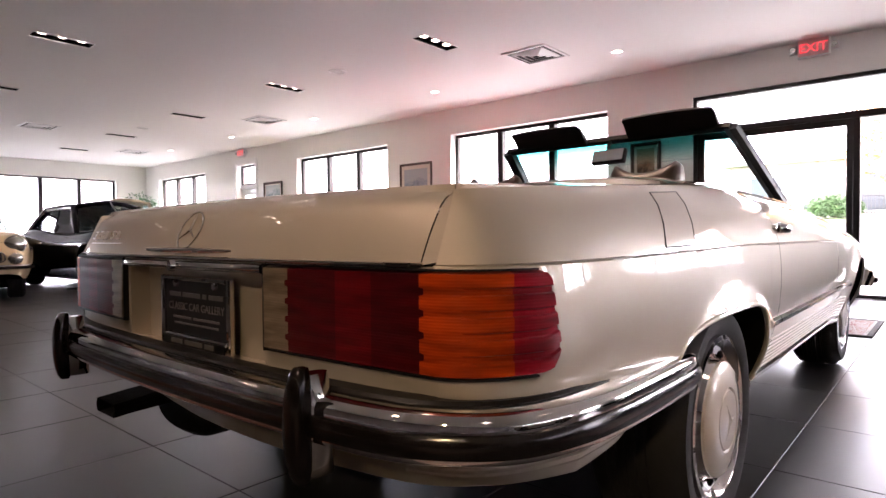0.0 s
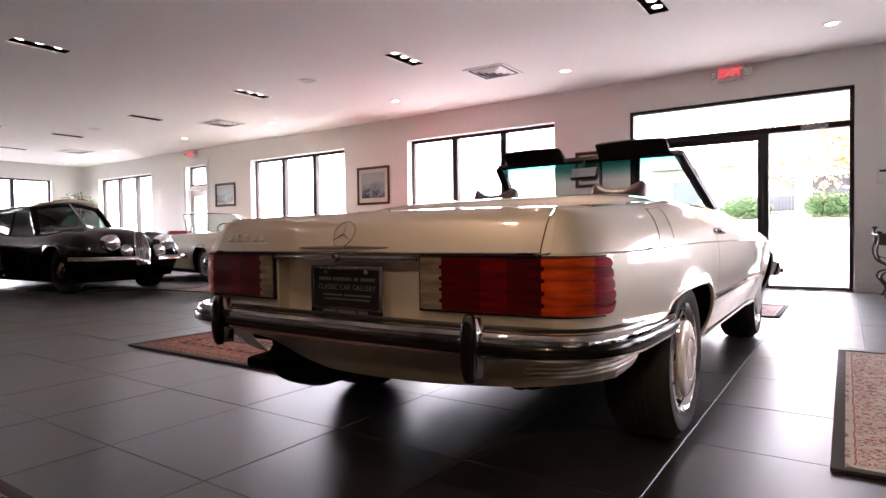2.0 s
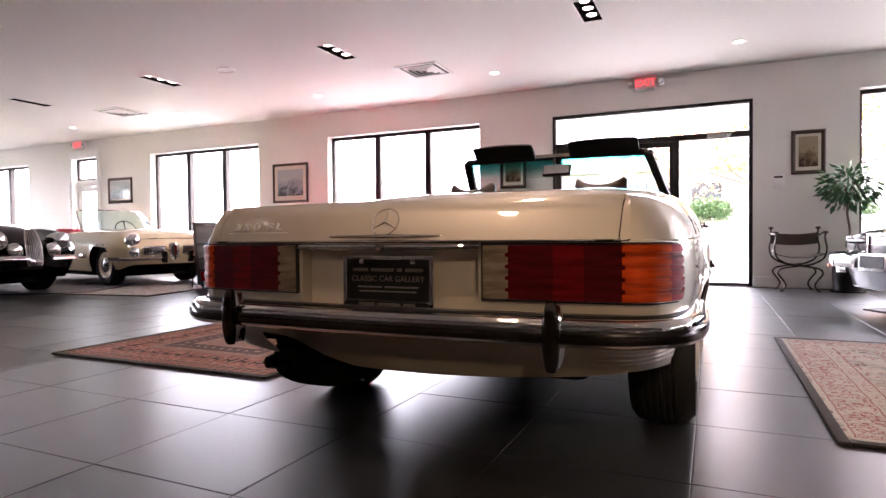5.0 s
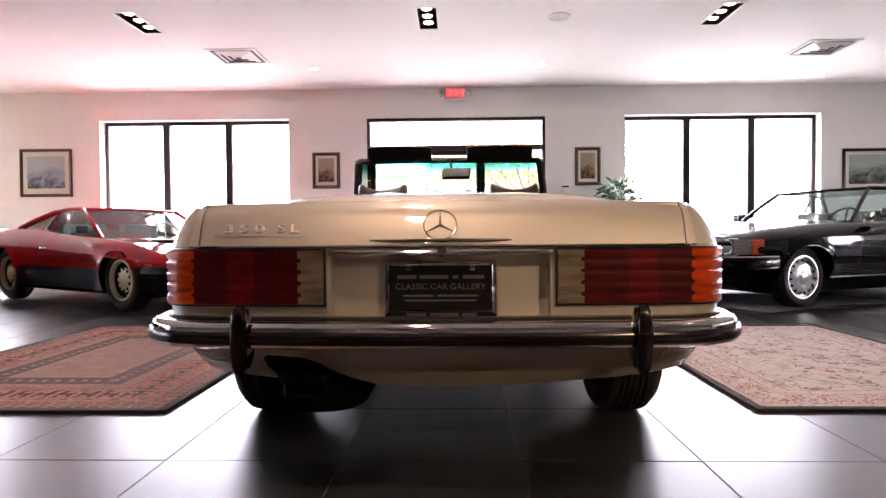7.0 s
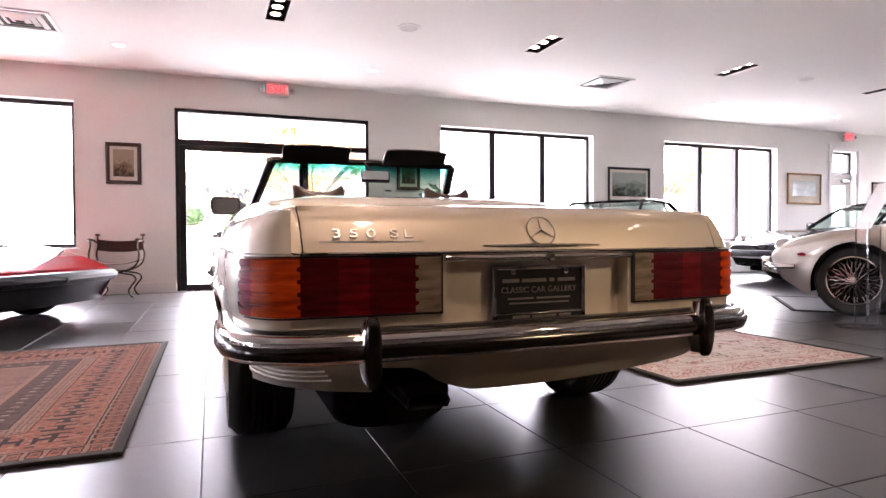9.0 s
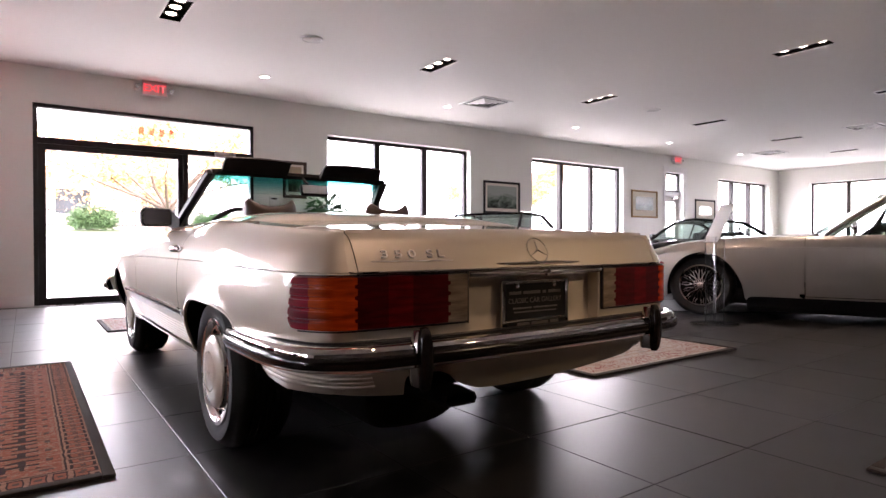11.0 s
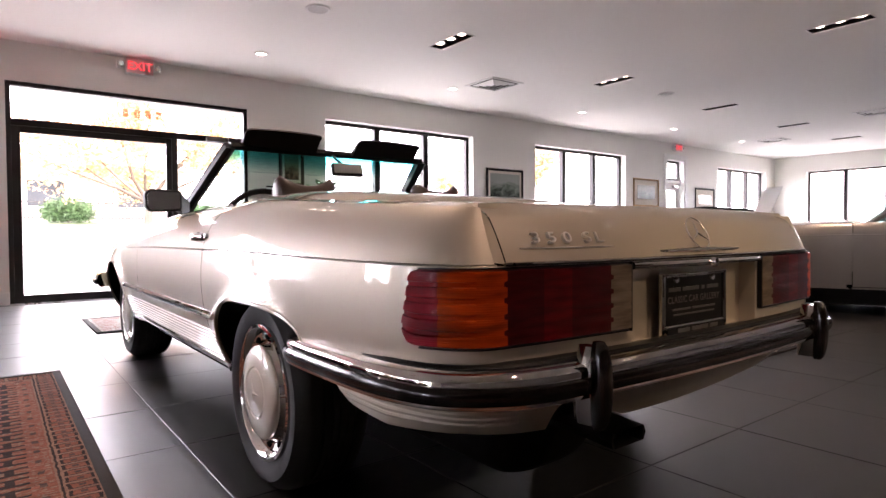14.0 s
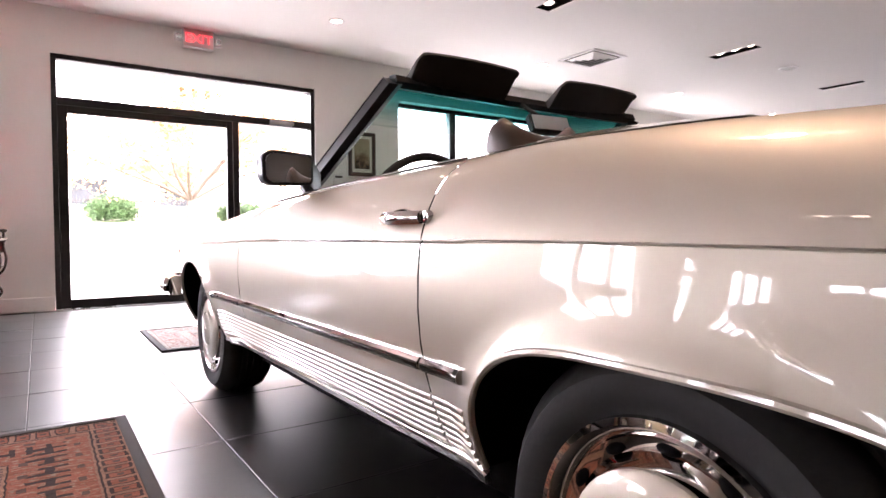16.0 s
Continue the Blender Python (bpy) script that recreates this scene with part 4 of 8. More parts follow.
        metal = ALLOY if style == "alloy" else GOLD_ALLOY
        part("rim", lathe([(rim_r + 0.004, -0.004), (rim_r, 0.008), (rim_r - 0.012, 0.008), (rim_r - 0.022, -0.02), (rim_r - 0.03, -0.06)], m, 40), metal, wheel_ob)
        if style == "alloy":
            part("wheel_face", lathe([(rim_r - 0.02, -0.022), (rim_r - 0.035, -0.016), (rim_r - 0.06, -0.004), (0.10, 0.012), (0.075, 0.010), (0.06, 0.016), (0.03, 0.022), (0, 0.024)], m, 45), ALLOY, wheel_ob, "polished dished wheel face")
            for k in range(15):
                mm = m @ Matrix.Rotation(2 * math.pi * k / 15, 4, "Z") @ Matrix.Translation((rim_r - 0.052, 0, -0.006))
                bm = bmesh.new()
                bmesh.ops.create_uvsphere(bm, u_segments=10, v_segments=6, radius=1, matrix=mm @ Matrix.Diagonal((0.021, 0.012, 0.005, 1)))
                part("slot", bm, UNDERSIDE, wheel_ob)
        else:
            part("hub_disc", lathe([(rim_r - 0.028, -0.06), (0.13, -0.052), (0.12, -0.03), (0.085, -0.026), (0.05, -0.008), (0.03, -0.002), (0, 0.0)], m, 32), GOLD_ALLOY, wheel_ob)
            for k in range(10):
                mm = m @ Matrix.Rotation(2 * math.pi * k / 10, 4, "Z") @ Matrix.Translation((0.108, 0, -0.027))
                bm = bmesh.new()
                bmesh.ops.create_uvsphere(bm, u_segments=10, v_segments=6, radius=1, matrix=mm @ Matrix.Diagonal((0.017, 0.019, 0.006, 1)))
                part("slot", bm, UNDERSIDE, wheel_ob)
    return wheel_ob


ALLOY = mat("alloy_metal", (0.62, 0.62, 0.61), 0.22, 1.0, var=0.05)
GOLD_ALLOY = mat("pale_alloy", (0.52, 0.43, 0.29), 0.3, 0.9, var=0.08)


def star_bm(m, r, depth=0.004, ring=0.005):
    """A three-pointed mark in a ring, in the plane of m."""
    bm = tube([m @ Vector((r * math.cos(a), r * math.sin(a), 0)) for a in (2 * math.pi * i / 40 for i in range(40))], ring * 0.55, 8, None, True)
    for k in range(3):
        mm = m @ Matrix.Rotation(2 * math.pi * k / 3 + math.pi / 2, 4, "Z")
        loft([[mm @ Vector(p) for p in ((0.0, -ring * 1.1, 0), (0.0, 0.0, depth), (0.0, ring * 1.1, 0))], [mm @ Vector(p) for p in ((r, -ring * 0.15, 0), (r, 0.0, depth * 0.3), (r, ring * 0.15, 0))]], bm=bm)
    return bm


def sweep(path, profile, bm=None):
    """Carries a (outward, up) profile along a plan path of (x, y, z); outward is to the right of the way."""
    pts = [Vector(p) for p in path]
    rows = []
    for i, p in enumerate(pts):
        d = (pts[min(i + 1, len(pts) - 1)] - pts[max(i - 1, 0)])
        d.z = 0
        d.normalize()
        out = Vector((d.y, -d.x, 0))
        rows.append([tuple(p + out * o + Vector((0, 0, u))) for o, u in profile])
    return loft(rows, closed=True, caps=True, bm=bm)


def smooth_path(pts, n=8):
    """Catmull-Rom through points."""
    P = [Vector(p) for p in pts]
    P = [2 * P[0] - P[1]] + P + [2 * P[-1] - P[-2]]
    out = []
    for a, b, c, d in zip(P, P[1:], P[2:], P[3:]):
        for i in range(n):
            t = i / n
            out.append(0.5 * ((2 * b) + (c - a) * t + (2 * a - 5 * b + 4 * c - d) * t * t + (3 * b - a - 3 * c + d) * t**3))
    out.append(P[-2])
    return out


# ---- the champagne convertible ----
CX, CY = -1.268, 0.759
SL = Shell(
    half=curve_of((0.03, 0.712), (0.04, 0.742), (0.06, 0.768), (0.09, 0.79), (0.13, 0.810), (0.18, 0.824), (0.3, 0.842), (0.6, 0.861), (1.0, 0.872), (1.5, 0.874), (2.7, 0.868), (3.4, 0.866), (3.8, 0.85), (4.1, 0.82), (4.25, 0.78), (4.31, 0.70)),
    belt=curve_of((0.0, 0.717), (0.5, 0.722), (1.2, 0.730), (2.2, 0.728), (3.0, 0.715), (3.6, 0.695), (4.3, 0.65)),
    edge_x=curve_of((0.03, 0.704), (0.04, 0.713), (0.06, 0.723), (0.09, 0.729), (0.13, 0.733), (0.3, 0.740), (0.8, 0.748), (1.4, 0.754), (2.0, 0.757), (2.7, 0.735), (3.3, 0.70), (4.0, 0.66), (4.31, 0.60)),
    edge_z=curve_of((0.03, 0.832), (0.3, 0.850), (0.7, 0.872), (1.0, 0.891), (1.25, 0.898), (1.5, 0.892), (2.0, 0.884), (2.6, 0.868), (3.1, 0.845), (3.7, 0.805), (4.1, 0.76), (4.31, 0.715)),
    crown=curve_of((0.0, 0.006), (0.8, 0.012), (2.5, 0.03), (3.5, 0.045), (4.3, 0.02)),
    sill=curve_of((0.03, 0.47), (0.3, 0.465), (0.55, 0.46), (0.62, 0.45), (1.2, 0.30), (1.4, 0.29), (3.1, 0.28), (3.9, 0.28), (4.31, 0.32)),
    arches=[(0.955, 0.36, 0.582, 3.0), (3.46, 0.37, 0.625, 2.2)],
    tuck=0.085, lean=0.5, lean_reach=0.3, bulge=0.55, flare=0.022, under=0.55, nose=(4.31, 0.5, 0.2), groove=True, flat=True)
DOOR0, DOOR1, GAP = 1.45, 2.71, 0.0028
SIDE_RIBS = [0.331 + 0.0158 * i for i in range(7)]
ARCH_STEPS = [c + s * r * k for c, r in ((0.955, 0.36), (3.46, 0.37)) for s in (-1, 1) for k in (0.999, 0.99, 0.97, 0.94, 0.9, 0.85, 0.78, 0.7, 0.6, 0.45, 0.3, 0.15, 0)]
TAIL_STEPS = [0.03, 0.034, 0.04, 0.05, 0.06, 0.075, 0.09, 0.11, 0.13, 0.155, 0.18, 0.21, 0.25, 0.3, 0.38]


def tail_y(x):
    """The shallow bow of the tail in plan."""
    return 0.004 + 0.026 * (abs(x) / 0.70) ** 2.5


def tail_line(z, n=26, x_in=0.0, y_out=0.17):
    """The outline of the tail at height z, from x_in round the corner to y_out."""
    out = [(x_in + (0.70 - x_in) * i / n, tail_y(x_in + (0.70 - x_in) * i / n)) for i in range(n)]
    out += [(SL.half(y), y) for y in (0.03, 0.034, 0.04, 0.05, 0.06, 0.075, 0.09, 0.11, 0.13, 0.155, 0.185) if y <= y_out]
    return out


def convertible():
    root = thing("convertible", pose(CX, CY, 0), "champagne metallic open two-seat convertible with chrome trim", "car")
    body_vs = V_LOW[:-1] + GROOVE + V_UP[1:]
    bm = SL.panel(spread(0.03, DOOR0 - GAP, 30, ARCH_STEPS + TAIL_STEPS), body_vs)
    SL.panel(spread(DOOR1 + GAP, 4.31, 34, ARCH_STEPS), body_vs, bm=bm)
    # sill under the doors and the strip over their tops
    SL.panel(spread(DOOR0 - GAP, DOOR1 + GAP, 8), [0, 0.03, 0.06], bm=bm)
    body = part("body", bm, CHAMPAGNE, root, "champagne metallic body shell", 38)
    for s in (-1, 1):
        door = part("door", SL.panel(spread(DOOR0 + GAP, DOOR1 - GAP, 22), [0.075, 0.1, 0.2, 0.3, 0.42, 0.55, 0.7, 0.85] + GROOVE + V_UP[1:], (s,)), CHAMPAGNE, root, smooth=38)
        hx, hy, hz = s * (SL.point(1.53, 1.22, 1)[0]), 1.53, 0.775
        hb = loft([[(hx + s * (0.012 + 0.016 * math.sin(math.pi * k / 10)) + s * 0.008 * math.cos(a), hy - 0.075 + 0.015 * k, hz + 0.014 * math.sin(a)) for a in (2 * math.pi * i / 10 for i in range(10))] for k in range(11)], closed=True, caps=True)
        part("door_handle", hb, CHROME, door, "chrome pull handle")
        part("handle_cup", lathe([(0.05, 0), (0.046, 0.006), (0.03, 0.003), (0, 0.002)], Matrix.Translation((hx - s * 0.004, hy + 0.02, hz)) @ Euler((0, radians(90 * s), 0)).to_matrix().to_4x4() @ Matrix.Diagonal((0.42, 1, 1, 1)), 24), CHROME, door)
        part("door_lock", lathe([(0.014, 0), (0.012, 0.012), (0, 0.014)], Matrix.Translation((hx, hy - 0.088, hz)) @ Euler((0, radians(90 * s), 0)).to_matrix().to_4x4(), 16), CHROME, door)
    # inner skin so that gaps look into shade
    for s in (-1, 1):
        part("door_jamb", loft([[(s * (SL.half(y) - 0.14), y, z) for z in (0.34, 0.5, 0.80)] for y in (DOOR0 - 0.1, 1.7, 2.3, DOOR1 + 0.1)]), UNDERSIDE, root, smooth=0)
    # tail panel under the lid, set back between the lamps for the number plate
    inset = 0.047
    xs = sorted([-0.718, 0.718] + [s * x for s in (-1, 1) for x in (0.0, 0.06, 0.12, 0.18, 0.24, 0.290, 0.298, 0.303, 0.3045, 0.33, 0.38, 0.44, 0.50, 0.56, 0.61, 0.65, 0.68, 0.70) if (s, x) != (-1, 0.0)])
    rows = []
    for z, deep in ((0.468, 0), (0.49, 0), (0.5105, 0), (0.512, 1), (0.517, 1), (0.56, 1), (0.60, 1), (0.65, 1), (0.694, 1), (0.700, 1), (0.7015, 0), (0.708, 0), (0.716, 0)):
        rows.append([(x, SL.shift(tail_y(x) if abs(x) < 0.71 else 0.034, z) + (inset if deep and abs(x) < 0.304 else 0.0), z) for x in xs])
    part("tail_panel", loft(rows), CHAMPAGNE, root, smooth=30)
    # rear valance that tucks under the bumper round both corners, with the cut for the exhaust
    skirt = [(0.802, 0.578), (0.810, 0.45), (0.808, 0.28), (0.795, 0.165), (0.765, 0.085), (0.71, 0.035), (0.62, 0.008), (0.45, -0.005), (0.2, -0.013), (0, -0.015)]
    skirt = smooth_path([(x, y, 0.475) for x, y in skirt + [(-x, y) for x, y in skirt[-2::-1]]], 36)
    side_low = curve_of((0.0, 0.350), (0.1, 0.352), (0.3, 0.354), (0.45, 0.362), (0.53, 0.388), (0.578, 0.44))

    notch_in = curve_of((-0.62, 0.0), (-0.575, 0.0), (-0.560, 0.55), (-0.545, 0.85), (-0.515, 1.0), (0.9, 1.0))
    notch_out = curve_of((-0.9, 1.0), (-0.43, 1.0), (-0.39, 0.86), (-0.35, 0.5), (-0.30, 0.24), (-0.20, 0.0), (0.9, 0.0))

    def skirt_low(p):
        if p.y > 0.10:
            return side_low(p.y)
        cut = 0.088 * notch_in(p.x) * notch_out(p.x)
        return 0.300 + 0.051 * (p.x / 0.76) ** 2 + (side_low(p.y) - 0.351) * min(1, max(0, (abs(p.x) - 0.6) / 0.16)) + cut

    def skirt_in(i):
        d = skirt[min(i + 1, len(skirt) - 1)] - skirt[max(i - 1, 0)]
        return Vector((d.y, -d.x, 0)).normalized() * -1

    if skirt_in(len(skirt) // 2).y < 0:
        flip = -1
    else:
        flip = 1
    def tucked(p, z):
        """The valance draws in towards its lower edge."""
        t = max(0.0, (0.475 - z) / 0.17) ** 1.25
        back = max(0.0, 1 - max(0.0, p.y) / 0.30)
        return Vector((p.x * (1 - (0.035 + 0.15 * back) * t), p.y + 0.13 * t * back, z))

    rows = []
    for k in range(11):
        row = []
        for i, p in enumerate(skirt):
            z = 0.475 + (skirt_low(p) - 0.475) * k / 10
            row.append(tuple(tucked(p, z)))
        rows.append(row)
    part("valance", thicken(loft(rows), 0.004), CHAMPAGNE, root)
    for s in (-1, 1):
        for zr in (0.380, 0.395, 0.410, 0.425, 0.440):
            rows = []
            for i, p in enumerate(skirt):
                if s * p.x < 0.66 or skirt_low(p) > zr - 0.008:
                    continue
                c = tucked(p, zr)
                rows.append([tuple(c - skirt_in(i) * flip * o + Vector((0, 0, dz))) for o, dz in ((-0.006, -0.006), (0.000, -0.006), (0.0035, -0.001), (0.003, 0.005), (-0.003, 0.006))])
            if len(rows) > 2:
                part("cladding_rib", loft(rows, closed=True, caps=True), CHAMPAGNE, root)
    # boot lid with its rear face
    seam = lambda v: 0.683 + 0.006 * v
    lid_bow = lambda u: 0.011 * (1 - abs(u) ** 5)
    rows = []
    for k in range(11):
        v = k / 10
        z = 0.722 + 0.110 * v
        ybase = 0.5 * (z - 0.717) + (0.020 * max(0, v - 0.8) / 0.2 * (v - 0.8) / 0.2 if v > 0.8 else 0)
        w = seam(v) - 0.0015
        rows.append([(w * u, tail_y(w * u) + ybase - 0.004 * math.sin(math.pi * v) - lid_bow(u), z) for u in [-1 + 2 * i / 40 for i in range(41)]])
    for y in (0.105, 0.125, 0.16, 0.3, 0.5, 0.7, 0.88):
        w = seam(1) - 0.0015
        rows.append([(w * u, y, SL.edge_z(y) + 0.006 + SL.crown(y) * (1 - u * u)) for u in [-1 + 2 * i / 40 for i in range(41)]])
    lid = part("boot_lid", loft(rows), CHAMPAGNE, root, "champagne boot lid", 30)
    # corner pieces between lid and lamp, seen as part of the wings
    for s in (-1, 1):
        rows = []
        for k in range(9):
            v = k / 8
            z = 0.718 + 0.114 * v
            w = seam(v) + 0.0015
            yb = 0.5 * (z - 0.717) + (0.020 * ((v - 0.8) / 0.2) ** 2 if v > 0.8 else 0) - 0.004 * math.sin(math.pi * v)
            px, py, pz = SL.point(0.03, 1.03 + 0.97 * v, 1)
            rows.append([(s * (w + (px - w) * i / 4), tail_y(w) + yb + (py - tail_y(w) - yb) * i / 4, z + (pz - z) * i / 4) for i in range(5)])
        for y in (0.105, 0.125, 0.16, 0.3, 0.5, 0.7, 0.885):
            w, px, py, pz = seam(1) + 0.0015, *SL.point(y, 2.0, 1)
            rows.append([(s * (w + (px - w) * i / 4), y + (py - y) * i / 4, SL.edge_z(y) + 0.006 * (1 - i / 4)) for i in range(5)])
        part("wing_corner", loft(rows), CHAMPAGNE, root, smooth=30)
    part("lid_seal", box(-0.672, 0.672, 0.012, 0.05, 0.7155, 0.7215), BLACK_TRIM, root, smooth=0)
    part("lid_strip", tube([(x, tail_y(x) - 0.004 - lid_bow(min(1, abs(x) / 0.68)), 0.7185) for x in [-0.69 + 1.38 * i / 40 for i in range(41)]], 0.0042, 8), CHROME, root, "thin chrome strip")
    m = Matrix.Translation((0, 0.016, 0.778)) @ Euler((radians(90 - 26.5), 0, 0)).to_matrix().to_4x4()
    part("star_badge", star_bm(m, 0.0455, 0.0035, 0.0034), BADGE_CHROME, lid, "chrome three-pointed ring badge")
    m = Matrix.Translation((-0.508, tail_y(0.51) + 0.006, 0.7595)) @ Euler((radians(90 - 26.5), 0, 0)).to_matrix().to_4x4()
    for ch, dx in zip("350SL", (-0.090, -0.045, 0.0, 0.062, 0.100)):
        part("badge_figure", text_bm(ch, 0.038, 0.004, Matrix.Translation((dx, tail_y(0.508 - dx) - tail_y(0.51), 0)) @ m @ Matrix.Diagonal((1.5, 0.92, 1, 1))), SATIN_CHROME, lid, "raised chrome figure", smooth=0)
    part("badge_bar", loft([[(x, tail_y(x) + 0.0035 + o + 0.011 * (abs(x) / 0.683) ** 5, 0.7495 + dz) for o, dz in ((0.003, -0.0013), (-0.004, -0.0013), (-0.004, 0.0013), (0.003, 0.0013))] for x in [-0.640 + 0.272 * k / 10 for k in range(11)]], closed=True, caps=True), SATIN_CHROME, lid)
    hb = loft([[(x, -0.006 + 0.012 - 0.016 * (1 - abs(x / 0.22) ** 3) * (0.5 + 0.5 * math.cos(a)), 0.734 + 0.0075 * math.sin(a) * (1 - 0.75 * abs(x / 0.22) ** 2)) for a in (2 * math.pi * i / 10 for i in range(10))] for x in [-0.22 + 0.44 * k / 24 for k in range(25)]], closed=True, caps=True)
    part("boot_handle", hb, CHROME, lid, "slim chrome wing handle")
    # chrome bar with number lamps
    hb = loft([[(x, 0.004 - 0.030 * (0.5 + 0.5 * math.cos(a)) * (1 - 0.6 * abs(x / 0.31) ** 6), 0.703 + 0.0095 * math.sin(a)) for a in (2 * math.pi * i / 12 for i in range(12))] for x in [-0.31 + 0.62 * k / 30 for k in range(31)]], closed=True, caps=True)
    part("number_lamp_bar", hb, CHROME, root, "chrome bar over the number plate")
    part("boot_lock", lathe([(0.013, 0), (0.011, 0.010), (0, 0.012)], Matrix.Translation((0.005, -0.026, 0.703)) @ Euler((radians(90), 0, 0)).to_matrix().to_4x4(), 20), CHROME, root)
    # show plate in its frame
    bm = bmesh.new()
    for x0, x1, z0, z1 in ((-0.157, -0.143, 0.512, 0.676), (0.143, 0.157, 0.512, 0.676), (-0.143, 0.143, 0.664, 0.676), (-0.143, 0.143, 0.512, 0.541)):
        box(x0, x1, inset - 0.030, inset - 0.016, z0, z1, 0.003, bm, 1)
    plate = part("number_plate", box(-0.15, 0.15, inset - 0.022, inset - 0.014, 0.516, 0.672), PLATE, root, "black show plate", smooth=0)
    part("plate_frame", bm, CHROME, plate, "chrome plate frame")
    part("frame_band", box(-0.14, 0.14, inset - 0.0325, inset - 0.0305, 0.517, 0.536), PLATE, plate, smooth=0)
    m = Matrix.Translation((0, inset - 0.0235, 0.597)) @ Euler((radians(90), 0, 0)).to_matrix().to_4x4()
    part("plate_words", text_bm("CLASSIC CAR GALLERY", 0.0245, 0.0006, m, 1.0), PLATE_INK, plate, smooth=0)
    for x0, x1, z0, z1 in ((-0.122, -0.068, 0.627, 0.637), (-0.058, 0.022, 0.627, 0.637), (0.034, 0.05, 0.627, 0.637), (0.062, 0.122, 0.627, 0.637), (-0.105, -0.02, 0.577, 0.582), (-0.01, 0.105, 0.577, 0.582), (-0.1, 0.1, 0.564, 0.568)):
        part("plate_bar", box(x0, x1, inset - 0.0240, inset - 0.0222, z0, z1), PLATE_INK, plate, smooth=0)
    for x0, x1, z0, z1 in ((-0.095, -0.04, 0.522, 0.532), (-0.03, 0.05, 0.522, 0.532), (0.06, 0.1, 0.522, 0.532), (-0.05, 0.05, 0.667, 0.672)):
        part("plate_bar", box(x0, x1, inset - 0.0345, inset - 0.0327, z0, z1), PLATE_INK, plate, smooth=0)
    for x in (-0.089, 0.089):
        part("plate_screw", lathe([(0.010, 0), (0.009, 0.005), (0, 0.006)], Matrix.Translation((x, inset - 0.022, 0.658)) @ Euler((radians(90), 0, 0)).to_matrix().to_4x4(), 14), CHROME, plate)
    # lamps: ribbed lens strips that wrap the corner
    for s in (-1, 1):
        lamp = part("tail_lamp", loft([[(s * x, y + 0.004, z) for x, y in tail_line(z, 26, 0.315, 0.10)] for z in (0.557, 0.709)]), UNDERSIDE, root, smooth=0)
        line = tail_line(0, 46, 0.322, 0.216)
        run = [0.0]
        for (x0, y0), (x1, y1) in zip(line, line[1:]):
            run.append(run[-1] + math.hypot(x1 - x0, y1 - y0))
        total = run[-1]

        def at(d):
            i = max(k for k in range(len(run)) if run[k] <= d + 1e-9)
            i = min(i, len(run) - 2)
            t = (d - run[i]) / (run[i + 1] - run[i])
            (x0, y0), (x1, y1) = line[i], line[i + 1]
            n = Vector((y1 - y0, -(x1 - x0), 0)).normalized()
            return Vector((x0 + (x1 - x0) * t, y0 + (y1 - y0) * t, 0)), n

        cuts = [0, 0.072, 0.195, 0.275, 0.370, 0.502, total]
        strips, z = [], 0.5585
        for k in range(9):
            h = 0.0222 if k % 2 == 0 else 0.0096
            strips.append((z, z + h, k % 2 == 0))
            z += h
        for (c0, c1), m_, nm, e0, e1 in zip(zip(cuts, cuts[1:]), (CLEAR_LENS, DARK_RED_LENS, MID_RED_LENS, DARK_RED_LENS, AMBER_LENS, RED_LENS), ("reversing_lens", "brake_lens", "reflector", "tail_lens", "indicator_lens", "side_marker"), (0, -0.009, 0, 0, 0.009, 0), (-0.009, 0, 0, 0.009, 0, 0)):
            levels = [(0.5575, False, 0.0)]
            for z0, z1, ridge in strips:
                h = (z1 - z0) * 0.07
                levels += [(z0 + h, ridge, 1.0), ((z0 + z1) / 2, ridge, 1.0), (z1 - h, ridge, 1.0)]
            levels.append((0.7105, False, 0.0))
            n = max(6, int((c1 - c0) / 0.012))
            rows = []
            for zz, ridge, out in levels:
                d0, d1 = (c0, c1) if ridge else (c0 + e0, c1 + e1)
                if nm == "side_marker":
                    d1 -= 0.030 * (zz - 0.5575) / 0.153 + 0.045 * (1 - math.sqrt(max(0.0, 1 - max(0.0, (0.592 - zz) / 0.036) ** 2))) + 0.02 * (1 - math.sqrt(max(0.0, 1 - max(0.0, (zz - 0.692) / 0.019) ** 2)))
                row = []
                for i in range(-1, n + 2):
                    d = d0 + (d1 - d0) * min(max(i, 0), n) / n
                    p, nn = at(d)
                    end = max(0.0, (d - (total - 0.05)) / 0.05)
                    cut = 0.0004 + 0.0045 * min(1.0, max(0.0, (d - 0.42) / 0.05))
                    oo = 0.0 if i in (-1, n + 1) else (0.0145 - (0.0 if ridge else cut)) * out * (1 - 0.25 * end**3)
                    row.append((s * (p.x + nn.x * oo), p.y + nn.y * oo, 0.70 + (zz - 0.70) * (1 - 0.12 * end**2)))
                rows.append(row)
            bm = loft(rows)
            part(nm, bm, m_, lamp, smooth=18)
        bm = bmesh.new()
        for (za, zb) in ((0.5535, 0.5570), (0.7105, 0.7135)):
            loft([[(s * (at(d)[0].x + at(d)[1].x * o), at(d)[0].y + at(d)[1].y * o, z) for o, z in ((0.002, za), (0.011, za), (0.011, zb), (0.002, zb))] for d in [(total - 0.05) * i / 40 for i in range(41)]], closed=True, caps=True, bm=bm)
        box(s * 0.317, s * 0.3215, -0.006, 0.015, 0.553, 0.7135, 0, bm)
        part("lamp_gasket", bm, BLACK_TRIM, lamp, smooth=0)
